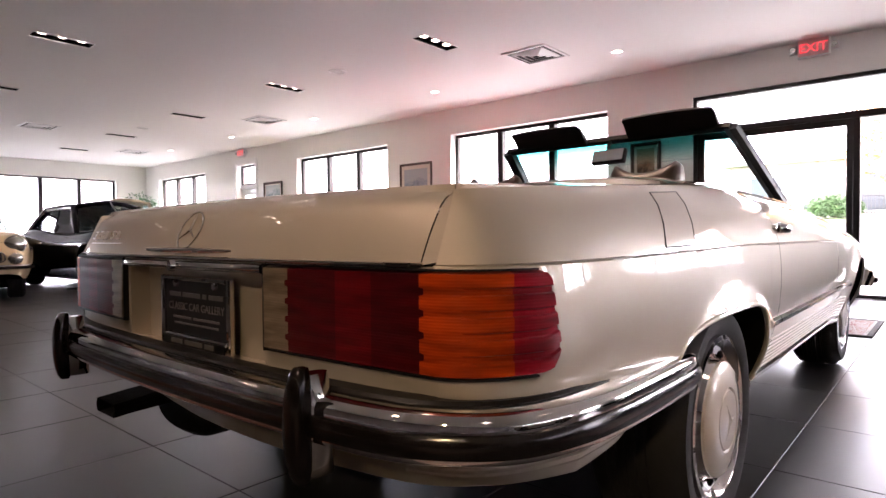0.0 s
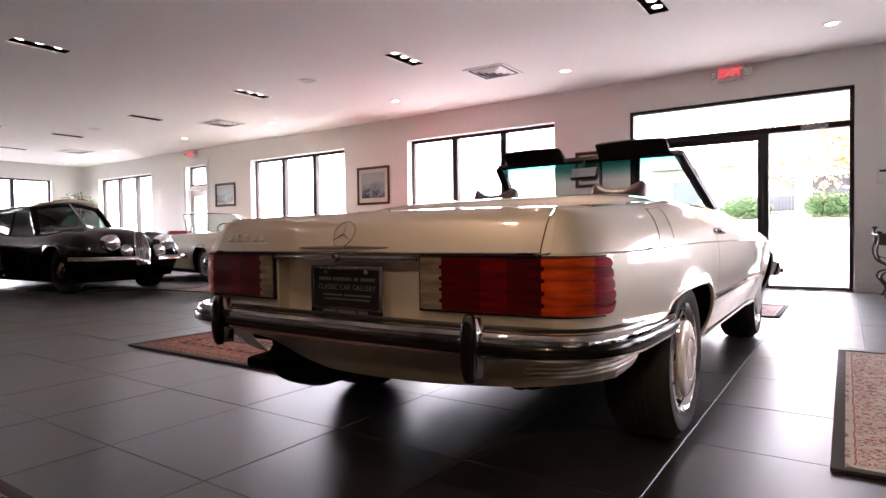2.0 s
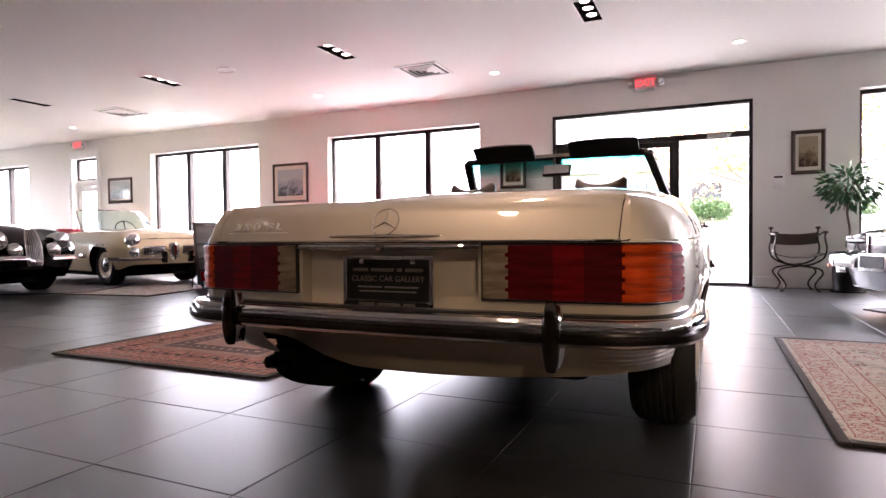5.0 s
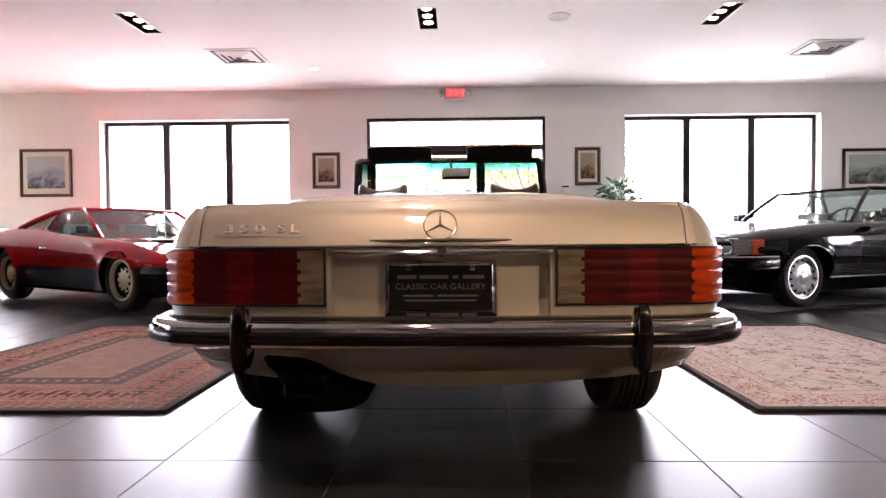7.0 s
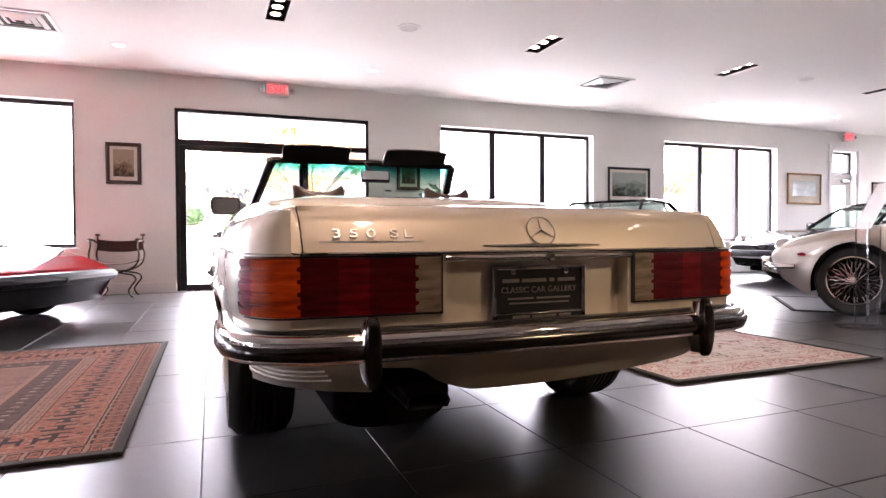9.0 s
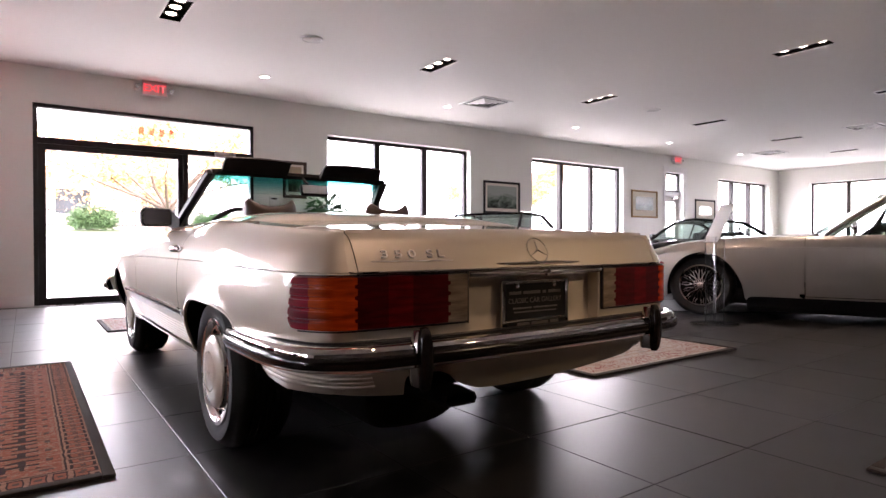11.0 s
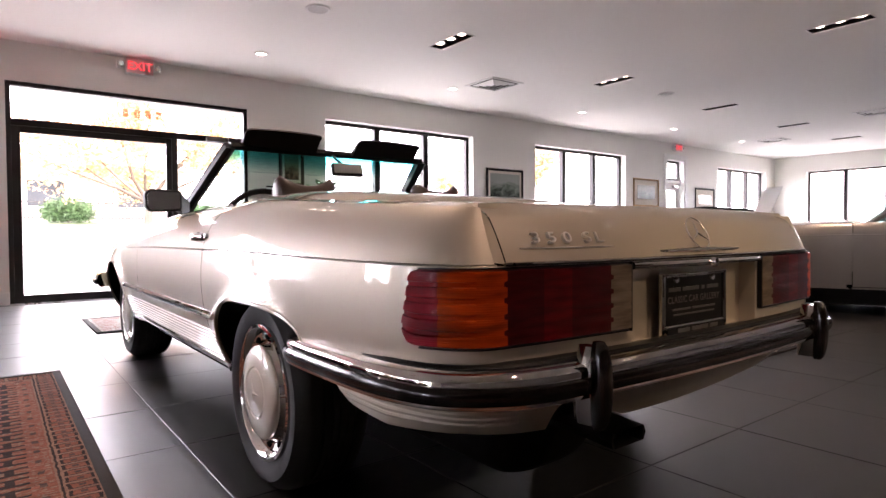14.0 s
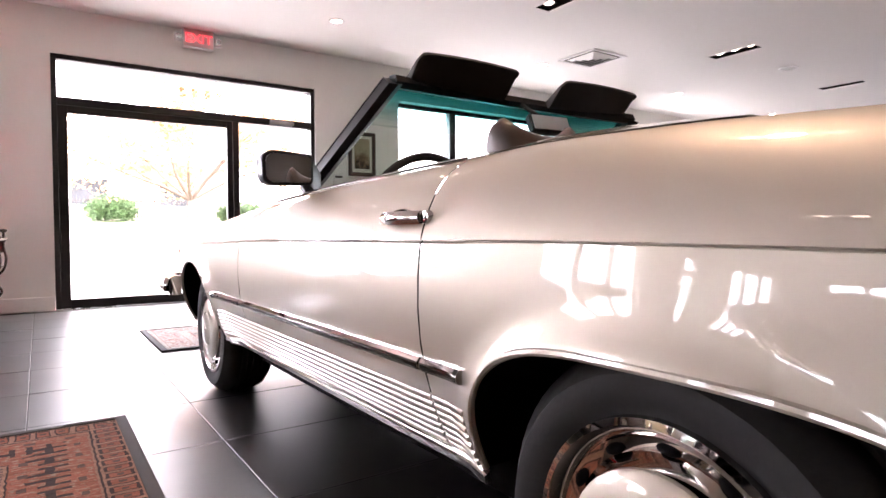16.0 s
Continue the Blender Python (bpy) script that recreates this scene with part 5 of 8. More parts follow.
    # rear bumper: chrome upper, rubber-faced lower
    plan = [(0.822, 0.680), (0.838, 0.630), (0.842, 0.46), (0.842, 0.28), (0.828, 0.16), (0.797, 0.075), (0.737, 0.02), (0.66, -0.012), (0.5, -0.03), (0.25, -0.042), (0, -0.046)]
    plan = plan + [(-x, y) for x, y in plan[-2::-1]]
    way = smooth_path([(x, y, 0.490) for x, y in plan[::-1]], 6)
    rise = lambda p: Vector((p.x, p.y, p.z - 0.006 * min(1, max(0, p.y) / 0.5)))
    way = [rise(p) for p in way]
    bumper = part("rear_bumper", sweep(way, [(-0.03, 0.027), (0.018, 0.030), (0.032, 0.028), (0.040, 0.022), (0.0435, 0.013), (0.044, -0.005), (0.043, -0.022), (0.046, -0.032), (0.045, -0.038), (0.033, -0.043), (0.006, -0.045), (-0.03, -0.043)]), CHROME, root, "chrome bumper", 40)
    part("bumper_strip", sweep(way[1:-1], [(0.040, 0.005), (0.049, 0.003), (0.054, -0.006), (0.054, -0.022), (0.050, -0.029), (0.042, -0.032), (0.034, -0.02)]), TRIM_RUBBER, bumper, "black rubber strip")
    part("bumper_seal", sweep(way[1:-1], [(-0.034, 0.027), (-0.034, 0.037), (-0.006, 0.036), (0.000, 0.031), (-0.002, 0.026)]), BLACK_TRIM, bumper, "black rubber gap seal")
    for s in (-1, 1):
        x = s * 0.532
        rows = []
        for k in range(17):
            t = k / 16
            z = 0.392 + 0.160 * t
            h = max(0.04, math.sin(math.pi * (0.03 + 0.92 * t))) ** 0.28
            wide = 0.028 + 0.010 * math.sin(math.pi * min(1, 0.12 + 0.85 * t)) ** 1.5
            fore, back = -0.066 - 0.020 * h, -0.030 + 0.012 * (1 - t)
            rows.append([(x + (0.020 + (wide - 0.020) * (0.5 + 0.5 * math.sin(a)) ** 0.8) * h * math.cos(a), (fore + back) / 2 + (back - fore) / 2 * math.sin(a), z) for a in (2 * math.pi * i / 20 for i in range(20))])
        over = part("overrider", loft(rows, closed=True, caps=True), CHROME, bumper, "chrome overrider with black rubber face", 60)
        rows = []
        for k in range(21):
            t = k / 20
            z = 0.386 + 0.177 * t
            h = max(0.02, math.sin(math.pi * (0.02 + 0.96 * t))) ** 0.25
            rows.append([(x + 0.022 * h * math.copysign(abs(math.cos(a)) ** 0.7, math.cos(a)), -0.070 - 0.014 * h - 0.020 * h * math.copysign(abs(math.sin(a)) ** 0.7, math.sin(a)), z) for a in (2 * math.pi * i / 20 for i in range(20))])
        part("rubber_face", loft(rows, closed=True, caps=True), TRIM_RUBBER, over, "black rubber face", 60)
    # front bumper, seen only round the corner
    fplan = [(0.0, 4.43), (0.4, 4.42), (0.7, 4.36), (0.82, 4.26), (0.87, 4.12), (0.876, 3.92)]
    fplan = [(-x, y) for x, y in fplan[::-1]] + fplan[1:]
    fway = smooth_path([(x, y, 0.475) for x, y in fplan[::-1]][::-1], 6)
    fb = part("front_bumper", sweep(fway[::-1], [(-0.03, 0.05), (0.004, 0.054), (0.030, 0.040), (0.040, 0.01), (0.040, -0.02), (0.025, -0.05), (-0.03, -0.05)]), CHROME, root, "chrome bumper", 40)
    part("bumper_strip", sweep(fway[::-1][1:-1], [(0.038, 0.004), (0.052, 0.0), (0.056, -0.014), (0.05, -0.03), (0.036, -0.034)]), TRIM_RUBBER, fb)
    for s in (-1, 1):
        part("front_overrider", box(s * 0.5 - 0.03, s * 0.5 + 0.03, 4.42, 4.52, 0.38, 0.55, 0.02), TRIM_RUBBER, fb)
        part("headlamp", box(s * 0.47 - 0.2, s * 0.47 + 0.2, 4.255, 4.30, 0.56, 0.68, 0.02), HEADLAMP, root)
        rows = [[(s * (SL.half(y) + 0.006), y, z) for y in (4.06, 4.12, 4.18, 4.22, 4.25)] for z in (0.565, 0.67)]
        part("front_indicator", thicken(loft(rows), 0.006), AMBER_LENS, root, "amber corner lamp")
    part("grille", box(-0.36, 0.36, 4.26, 4.30, 0.52, 0.69, 0.012), PLASTIC_BLACK, root)
    part("nose_panel", loft([[(SL.point(4.31, v, s)[0] * u, SL.point(4.31, v, s)[1] - 0.004, SL.point(4.31, v, s)[2]) for u in [k / 10 for k in range(11)]] for s in (1,) for v in V_LOW + V_UP]), CHAMPAGNE, root)
    part("nose_panel", loft([[(SL.point(4.31, v, -1)[0] * u, SL.point(4.31, v, -1)[1] - 0.004, SL.point(4.31, v, -1)[2]) for u in [k / 10 for k in range(11)]] for v in V_LOW + V_UP], bm=None), CHAMPAGNE, root)
    part("bonnet", SL.panel(spread(2.72, 4.31, 20), V_TOP), CHAMPAGNE, root)
    # hood cover behind the seats
    rows = []
    for y, rise_ in ((0.885, 0.002), (0.92, 0.018), (1.0, 0.032), (1.15, 0.042), (1.3, 0.046), (1.45, 0.044), (1.56, 0.034), (1.60, 0.010)):
        w = SL.edge_x(y) - 0.001
        rows.append([(w * u, y + 0.10 * (1 - u * u) * (1 if y > 1.3 else 0), SL.edge_z(y) + 0.003 + (rise_ + 0.4 * SL.crown(y)) * (1 - abs(u) ** 5)) for u in [-1 + 2 * i / 40 for i in range(41)]])
    part("hood_cover", loft(rows), CHAMPAGNE, root, "raised body-coloured hood cover")
    for s in (-1, 1):
        part("waist_strip", tube(smooth_path([(s * SL.edge_x(y), y, SL.edge_z(y) + 0.004) for y in (1.46, 1.8, 2.2, 2.7)], 5), 0.0035, 8), CHROME, root, "thin chrome waist strip")
    # fuel flap on the right wing
    fy0, fy1 = 0.645, 0.80
    rows = [[(p[0] + 0.0015, p[1], p[2]) for y in (fy0, fy0 + 0.003, (fy0 + fy1) / 2, fy1 - 0.003, fy1) for p in [SL.point(y + sh, v, 1)]] for v, sh in ((1.06, -0.10), (1.07, -0.099), (1.3, -0.07), (1.55, -0.035), (1.78, -0.002), (1.79, 0.0))]
    part("fuel_flap", thicken(loft(rows), 0.0012), CHAMPAGNE, root, "flush fuel filler flap", 60)
    bm = tube([tuple(Vector(p) + Vector((0.0006, 0, 0))) for p in rows[0]] + [rows[k][-1] for k in range(1, 6)] + rows[5][::-1][1:] + [rows[k][0] for k in range(4, 0, -1)], 0.0013, 6, None, True)
    part("flap_gap", bm, BLACK_TRIM, root)
    # lower ribs and side strips
    for s in (-1, 1):
        for a, b, zs in ((1.33, DOOR0 - 0.004, SIDE_RIBS), (DOOR0 + 0.004, 3.08, SIDE_RIBS), (3.86, 4.08, (0.36, 0.378, 0.396, 0.414))):
            for z in zs:
                part("cladding_rib", loft([[(s * (SL.side_x(y, z) + o), SL.shift(y, z), z + dz) for o, dz in ((-0.004, -0.007), (0.0012, -0.0055), (0.0034, -0.001), (0.003, 0.0025), (0.000, 0.006), (-0.004, 0.0065))] for y in spread(a, b, 16)], closed=True, caps=True), CHAMPAGNE, root)
        z = 0.494
        prof = [(0.0, -0.014), (0.008, -0.013), (0.014, -0.005), (0.014, 0.005), (0.008, 0.013), (0.0, 0.014)]
        for a, b in ((1.318, DOOR0 - 0.004), (DOOR0 + 0.004, DOOR1 - 0.004), (DOOR1 + 0.004, 3.10)):
            strip = part("side_strip", loft([[(s * (SL.side_x(y, z) + o), y, z + dz) for o, dz in prof] for y in spread(a, b, 16)], closed=True, caps=True), CHROME, root, "chrome side strip with black insert")
            part("strip_insert", loft([[(s * (SL.side_x(y, z) + o), y, z + dz) for o, dz in ((0.009, -0.0125), (0.0155, -0.006), (0.0155, 0.001), (0.0135, 0.0015))] for y in spread(a + 0.004, b - 0.004, 16)], closed=True, caps=True), TRIM_RUBBER, strip)
        zb = 0.303
        part("sill_strip", loft([[(s * (SL.side_x(y, zb) + o), y, zb + dz) for o, dz in ((-0.01, -0.012), (0.006, -0.010), (0.009, 0.004), (-0.004, 0.012))] for y in spread(1.32, 3.10, 24)], closed=True, caps=True), CHROME, root, "bright sill strip")
        # arch lips
        for yc, r, top, p in SL.arches:
            pts = []
            for k in range(41):
                a = math.pi * k / 40
                y = yc - r * math.copysign(abs(math.cos(a)) ** (2 / p), math.cos(a))
                y = min(max(y, yc - r * 0.9995), yc + r * 0.9995)
                zl = SL.low(y)
                pts.append((s * (SL.side_x(y, zl) - 0.004), y, zl))
            part("arch_lip", tube(pts, 0.007, 8), CHAMPAGNE, root)
            rows = [[(s * xx, y_, z_) for xx in (abs(x_) - 0.005, 0.70, 0.52)] for x_, y_, z_ in pts]
            part("wheel_well", loft(rows), UNDERSIDE, root)
    # wheels
    for s in (-1, 1):
        for x, y in ((0.838, 0.948), (0.80, 3.45)):
            wheel(root, s * x, y, 0.30, 0.215, "cover", CHAMPAGNE, 0.205)
    # windscreen
    base, top = (0.665, 2.56, 0.905), (0.565, 2.10, 1.218)
    bow = lambda u, k: Vector((0, 0.10 * (1 - u * u) * k, 0.012 * (1 - u * u)))
    grid = lambda n0, n1, inset: [[tuple(Vector((u * (base[0] + (top[0] - base[0]) * t - inset), base[1] + (top[1] - base[1]) * t, base[2] + (top[2] - base[2]) * t)) + bow(u, 1 - 0.4 * t)) for u in [-1 + 2 * i / 20 for i in range(21)]] for t in [n0 + (n1 - n0) * j / 6 for j in range(7)]]
    screen = part("windscreen", thicken(loft(grid(0.0, 0.66, 0.015)), 0.005), CAR_GLASS, root, "clear curved windscreen")
    tint = part("tint_band", thicken(loft(grid(0.66, 0.99, 0.015)), 0.005), TINT_GLASS, screen, "green tinted top band")
    screen.visible_shadow = tint.visible_shadow = False
    for s in (-1, 1):
        rows = []
        for t in [k / 10 for k in range(11)]:
            c = Vector((s * (base[0] + (top[0] - base[0]) * t), base[1] + (top[1] - base[1]) * t, base[2] + (top[2] - base[2]) * t))
            rows.append([tuple(c + Vector((s * a, b, d))) for a, b, d in ((0.022, 0.016, 0.010), (0.025, -0.028, -0.016), (0.004, -0.048, -0.022), (-0.024, -0.026, -0.014), (-0.020, 0.016, 0.012), (0.002, 0.030, 0.016))])
        part("windscreen_pillar", loft(rows, closed=True, caps=True), BLACK_TRIM, screen, "black screen pillar")
        part("pillar_strip", tube([(s * (base[0] + 0.021), base[1] + 0.012, base[2] + 0.008), (s * (top[0] + 0.021), top[1] + 0.012, top[2] + 0.008)], 0.004, 8), BLACK_TRIM, screen)
    head = smooth_path([(u * top[0], top[1] + 0.06 * (1 - u * u), top[2] + 0.012 * (1 - u * u)) for u in (-1, -0.6, -0.2, 0.2, 0.6, 1)], 5)
    rows = [[tuple(p + Vector((0, b, d))) for b, d in ((0.03, 0.004), (0.012, 0.018), (-0.022, 0.014), (-0.034, -0.008), (-0.012, -0.022), (0.02, -0.018))] for p in head]
    part("header_rail", loft(rows, closed=True, caps=True), BLACK_TRIM, screen, "black screen header rail")
    for x0, x1 in ((-0.505, -0.110), (0.110, 0.515)):
        n = 14
        rows = []
        for k in range(n + 1):
            u = 0.5 - 0.5 * math.cos(math.pi * k / n)
            x = x0 + (x1 - x0) * u
            e = 1 - abs(2 * u - 1) ** 60 * 0.16
            yb, zb = top[1] + 0.01, top[2] + 0.012
            prof = [(0.0, -0.02), (-0.016, -0.012), (-0.075 * e - 0.006, 0.045 * e + 0.008), (-0.098 * e, 0.058 * e), (-0.093 * e, 0.066 * e), (-0.070 * e, 0.060 * e), (0.012, 0.006)]
            rows.append([(x, yb + a, zb + b + 0.008 * (1 - (2 * u - 1) ** 2)) for a, b in prof])
        part("sun_visor", loft(rows, closed=True, caps=True), VINYL, root, "black padded sun visor folded up", 50)
    def turned(bm):
        bmesh.ops.transform(bm, matrix=pose(0.042, 2.035, 1.130, -22, 0, -6), verts=bm.verts[:])
        return bm

    mirror_in = part("interior_mirror", turned(box(-0.088, 0.088, -0.012, 0.018, -0.036, 0.036, 0.012, None, 3)), BLACK_TRIM, root, "small interior mirror")
    part("mirror_glass", turned(box(-0.080, 0.080, -0.0155, -0.0125, -0.029, 0.029, 0.0014, None, 1)), MIRROR, mirror_in, smooth=0)
    part("mirror_stem", tube([(0.03, 2.045, 1.15), (0.01, 2.10, 1.19), (0, 2.15, 1.23)], 0.008), BLACK_TRIM, root)
    # left outside mirror
    def toed(bm):
        c = Matrix.Translation((-0.80, 2.36, 0.95))
        bmesh.ops.transform(bm, matrix=c @ Matrix.Rotation(radians(3), 4, "Z") @ c.inverted(), verts=bm.verts[:])
        return bm

    def mirror_ring(y, i):
        """Rounded rectangle, rounder at the outer end."""
        pts = []
        for cx, cz, r, a0 in ((-0.752, 0.985, 0.022, 0), (-0.865, 0.973, 0.038, 90), (-0.865, 0.934, 0.036, 180), (-0.752, 0.925, 0.022, 270)):
            pts += [(cx + (r - i) * math.cos(radians(a0 + 15 * k)), y, cz + (r - i) * math.sin(radians(a0 + 15 * k))) for k in range(7)]
        return pts

    bm = loft([mirror_ring(y, i) for y, i in ((2.331, 0.010), (2.326, 0.0095), (2.325, 0.005), (2.328, 0.001), (2.335, 0.0), (2.37, 0.002), (2.40, 0.008), (2.42, 0.018))], closed=True, caps=True)
    mirror = part("door_mirror", toed(bm), BLACK_TRIM, root, "black rounded door mirror", 50)
    part("mirror_glass", toed(loft([mirror_ring(2.3265, 0.0098), mirror_ring(2.3255, 0.0108)], closed=True, caps=True)), MIRROR, mirror, smooth=0)
    part("mirror_foot", loft([[(x, y0, z1), (x, y0, z0), (x, y1, z0), (x, y1, z1)] for x, y0, y1, z0, z1 in ((-0.745, 2.335, 2.40, 0.906, 0.992), (-0.72, 2.355, 2.43, 0.893, 0.985), (-0.695, 2.38, 2.47, 0.875, 0.965), (-0.68, 2.39, 2.48, 0.865, 0.95))], closed=True, caps=True), PLASTIC_BLACK, mirror, smooth=30)
    # cabin
    part("cabin_tub", loft([[(x, y, z) for x, z in ((-0.69, 0.84), (-0.66, 0.36), (0.66, 0.36), (0.69, 0.84))] for y in (1.56, 1.8, 2.4, 2.72)]), VINYL, root, smooth=0)
    part("cabin_bulkhead", box(-0.68, 0.68, 1.54, 1.56, 0.36, 0.87), VINYL, root, smooth=0)
    dash = [[(x, 2.5 + a, 0.86 + b + 0.02 * (1 - (x / 0.68) ** 4)) for a, b in ((0.16, 0.0), (0.0, 0.02), (-0.10, 0.0), (-0.13, -0.08), (-0.08, -0.3), (0.16, -0.3))] for x in [-0.68 + 1.36 * k / 16 for k in range(17)]]
    part("dashboard", loft(dash, closed=True, caps=True), VINYL, root)
    m = Matrix.Translation((-0.35, 2.30, 0.835)) @ Euler((radians(-65), 0, 0)).to_matrix().to_4x4() @ Matrix.Rotation(0, 4, "Z")
    sw = part("steering_wheel", tube([m @ Vector((0.195 * math.cos(a), 0.195 * math.sin(a), 0)) for a in (2 * math.pi * k / 36 for k in range(36))], 0.015, 8, None, True), VINYL, root, "black four-spoke steering wheel")
    bm = bmesh.new()
    for a in (0.4, math.pi - 0.4, math.pi + 0.6, -0.6):
        tube([m @ Vector((0.19 * math.cos(a), 0.19 * math.sin(a), 0)), m @ Vector((0.05 * math.cos(a), 0.05 * math.sin(a), -0.02))], 0.014, 8, bm)
    lathe([(0.075, -0.04), (0.075, -0.01), (0.05, 0.0), (0, 0.002)], m, 20, bm)
    part("spokes", bm, VINYL, sw)
    part("steering_column", tube([m @ Vector((0, 0, -0.03)), m @ Vector((0, 0, -0.35))], 0.03), VINYL, sw)
    for s in (-1, 1):
        x = s * 0.365
        seat = part("seat", box(x - 0.25, x + 0.25, 1.75, 2.25, 0.40, 0.58, 0.06, None, 4), LEATHER, root, "brown leather bucket seat")
        rows = [[(x + 0.245 * u * (1 - 0.12 * t), 1.74 - 0.12 * t + 0.03 * u * u, 0.55 + 0.33 * t) for u in (-1, -0.6, 0, 0.6, 1)] for t in (0, 0.3, 0.6, 0.9, 1.0)]
        part("backrest", thicken(loft(rows), 0.11), LEATHER, seat)
        rows = []
        for k in range(17):
            u = -1 + k / 8
            horn = abs(u) ** 2.2
            zt = 1.000 + 0.055 * horn - 0.03 * max(0, abs(u) - 0.9) / 0.1
            zb = 0.875
            d = 0.052 * (1 - 0.5 * abs(u) ** 4) + 0.012 * horn
            yc = 1.64 + 0.04 * u * u
            rows.append([(x + 0.136 * u, yc + d * math.cos(a), (zt + zb) / 2 + (zt - zb) / 2 * math.sin(a)) for a in (2 * math.pi * i / 14 for i in range(14))])
        part("headrest", loft(rows, closed=True, caps=True), LEATHER, seat, "saddle-shaped leather headrest", 60)
    # underside
    part("floor_pan", box(-0.70, 0.70, 1.36, 3.05, 0.20, 0.33, 0.03), UNDERSIDE, root)
    part("engine_tray", box(-0.46, 0.46, 3.0, 4.15, 0.185, 0.32, 0.04), UNDERSIDE, root)
    part("boot_pan", box(-0.58, 0.58, 0.19, 0.31, 0.33, 0.43, 0.02), UNDERSIDE, root)
    part("boot_floor", box(-0.55, 0.55, 0.30, 1.38, 0.27, 0.44, 0.04), UNDERSIDE, root)
    part("axle_carrier", loft([[(x, 0.948 + r * math.cos(a), 0.255 + r * math.sin(a)) for a in (2 * math.pi * i / 14 for i in range(14))] for x, r in ((-0.62, 0.05), (-0.3, 0.06), (-0.16, 0.10), (0.0, 0.115), (0.16, 0.10), (0.3, 0.06), (0.62, 0.05))], closed=True, caps=True), UNDERSIDE, root, "black rear axle housing")
    for x, y0 in ((-0.16, 0.62), (-0.08, 1.2)):
        part("exhaust_pipe", tube(smooth_path([(x, y0, 0.235), (x, 1.5, 0.19), (x + 0.02, 2.4, 0.18), (x + 0.06, 3.2, 0.20)], 5), 0.027, 10), UNDERSIDE, root)
    part("rear_floor_panel", box(-0.66, 0.66, 0.155, 0.60, 0.36, 0.468, 0.02), UNDERSIDE, root, "black underseal on the boot floor")
    part("silencer", loft([[(-0.405 + 0.185 * k * math.copysign(abs(math.cos(a)) ** 0.75, math.cos(a)), y, 0.288 + 0.090 * k * math.copysign(abs(math.sin(a)) ** 0.75, math.sin(a))) for a in (2 * math.pi * i / 28 for i in range(28))] for y, k in ((0.175, 0.82), (0.185, 0.95), (0.20, 1.0), (0.66, 1.0), (0.68, 0.9))], closed=True, caps=True), UNDERSIDE, root, "black exhaust silencer")
    part("tailpipe", loft([[(x, y, z) for x, z in ((xc - w, zc - 0.017), (xc - w - 0.008, zc), (xc - w, zc + 0.017), (xc + w, zc + 0.017), (xc + w + 0.008, zc), (xc + w, zc - 0.017))] for xc, w, y, zc in ((-0.40, 0.03, 0.22, 0.335), (-0.39, 0.045, 0.12, 0.338), (-0.375, 0.055, 0.04, 0.333), (-0.372, 0.055, -0.035, 0.326), (-0.372, 0.047, -0.034, 0.326), (-0.376, 0.046, 0.16, 0.334))], closed=True, caps=True), UNDERSIDE, root, "black flattened tailpipe")
    part("tow_eye", tube(smooth_path([(0.52, 0.22, 0.35), (0.52, 0.17, 0.327), (0.565, 0.16, 0.325), (0.57, 0.21, 0.35)], 5), 0.006, 8), UNDERSIDE, root)
    part("rear_axle", tube([(-0.7, 0.948, 0.29), (0.7, 0.948, 0.29)], 0.05, 12), UNDERSIDE, root)
    part("front_axle", tube([(-0.7, 3.45, 0.29), (0.7, 3.45, 0.29)], 0.04, 12), UNDERSIDE, root)
    return root


PLATE = mat("black_plate", (0.0045, 0.0045, 0.005), 0.4, var=0.1, spec=0.25)
PLATE_INK = mat("plate_grey_ink", (0.13, 0.12, 0.112), 0.35, 0.4, var=0.1)
convertible()


# ---- things along the walls ----
def picture(x0, x1, z0, z1, frame_mat, art, label, border=0.0, w=0.045):
    root = thing("framed_picture", pose((x0 + x1) / 2, WY, (z0 + z1) / 2), label, "picture", "pictures on the front wall")
    a, b = (x1 - x0) / 2, (z1 - z0) / 2
    bm = bmesh.new()
    prof = [(0.0, -0.002), (0.0, -0.022), (w * 0.35, -0.032), (w * 0.7, -0.024), (w, -0.016), (w, -0.002)]
    rows = [[(sx * (a - o), d, sz * (b - o)) for o, d in prof] for sx, sz in ((-1, -1), (1, -1), (1, 1), (-1, 1), (-1, -1))]
    loft(rows, closed=True, bm=bm)
    part("frame", bm, frame_mat, root, smooth=20)
    part("backing", box(-a + w * 0.5, a - w * 0.5, -0.010, -0.002, -b + w * 0.5, b - w * 0.5), MAT_BOARD, root, "cream picture mount", smooth=0)
    k = w + border
    part("print", box(-a + k, a - k, -0.0125, -0.0105, -b + k * 1.15, b - k), art, root, smooth=0)
    return root


SNOW_ART = picture_material("snowy_print", (0.42, 0.45, 0.47), (0.25, 0.30, 0.34), (0.06, 0.07, 0.08), 4)
SEA_ART = picture_material("sea_print", (0.36, 0.40, 0.37), (0.16, 0.22, 0.21), (0.05, 0.06, 0.05), 3)
BROWN_ART = picture_material("brown_print", (0.38, 0.30, 0.20), (0.20, 0.13, 0.08), (0.05, 0.035, 0.025), 5)
GREEN_ART = picture_material("green_print", (0.34, 0.37, 0.33), (0.14, 0.18, 0.14), (0.03, 0.035, 0.03), 4)
picture(-8.11, -7.28, 1.40, 2.15, WALNUT, SNOW_ART, "snowy landscape print with cream mount in dark wooden frame", 0.07)
picture(-12.84, -12.06, 1.54, 2.11, WALNUT, SEA_ART, "seascape painting in dark wooden frame", 0.02, 0.06)
picture(-3.47, -3.04, 1.49, 2.05, WALNUT, BROWN_ART, "brown figure-free print in dark frame", 0.04, 0.05)
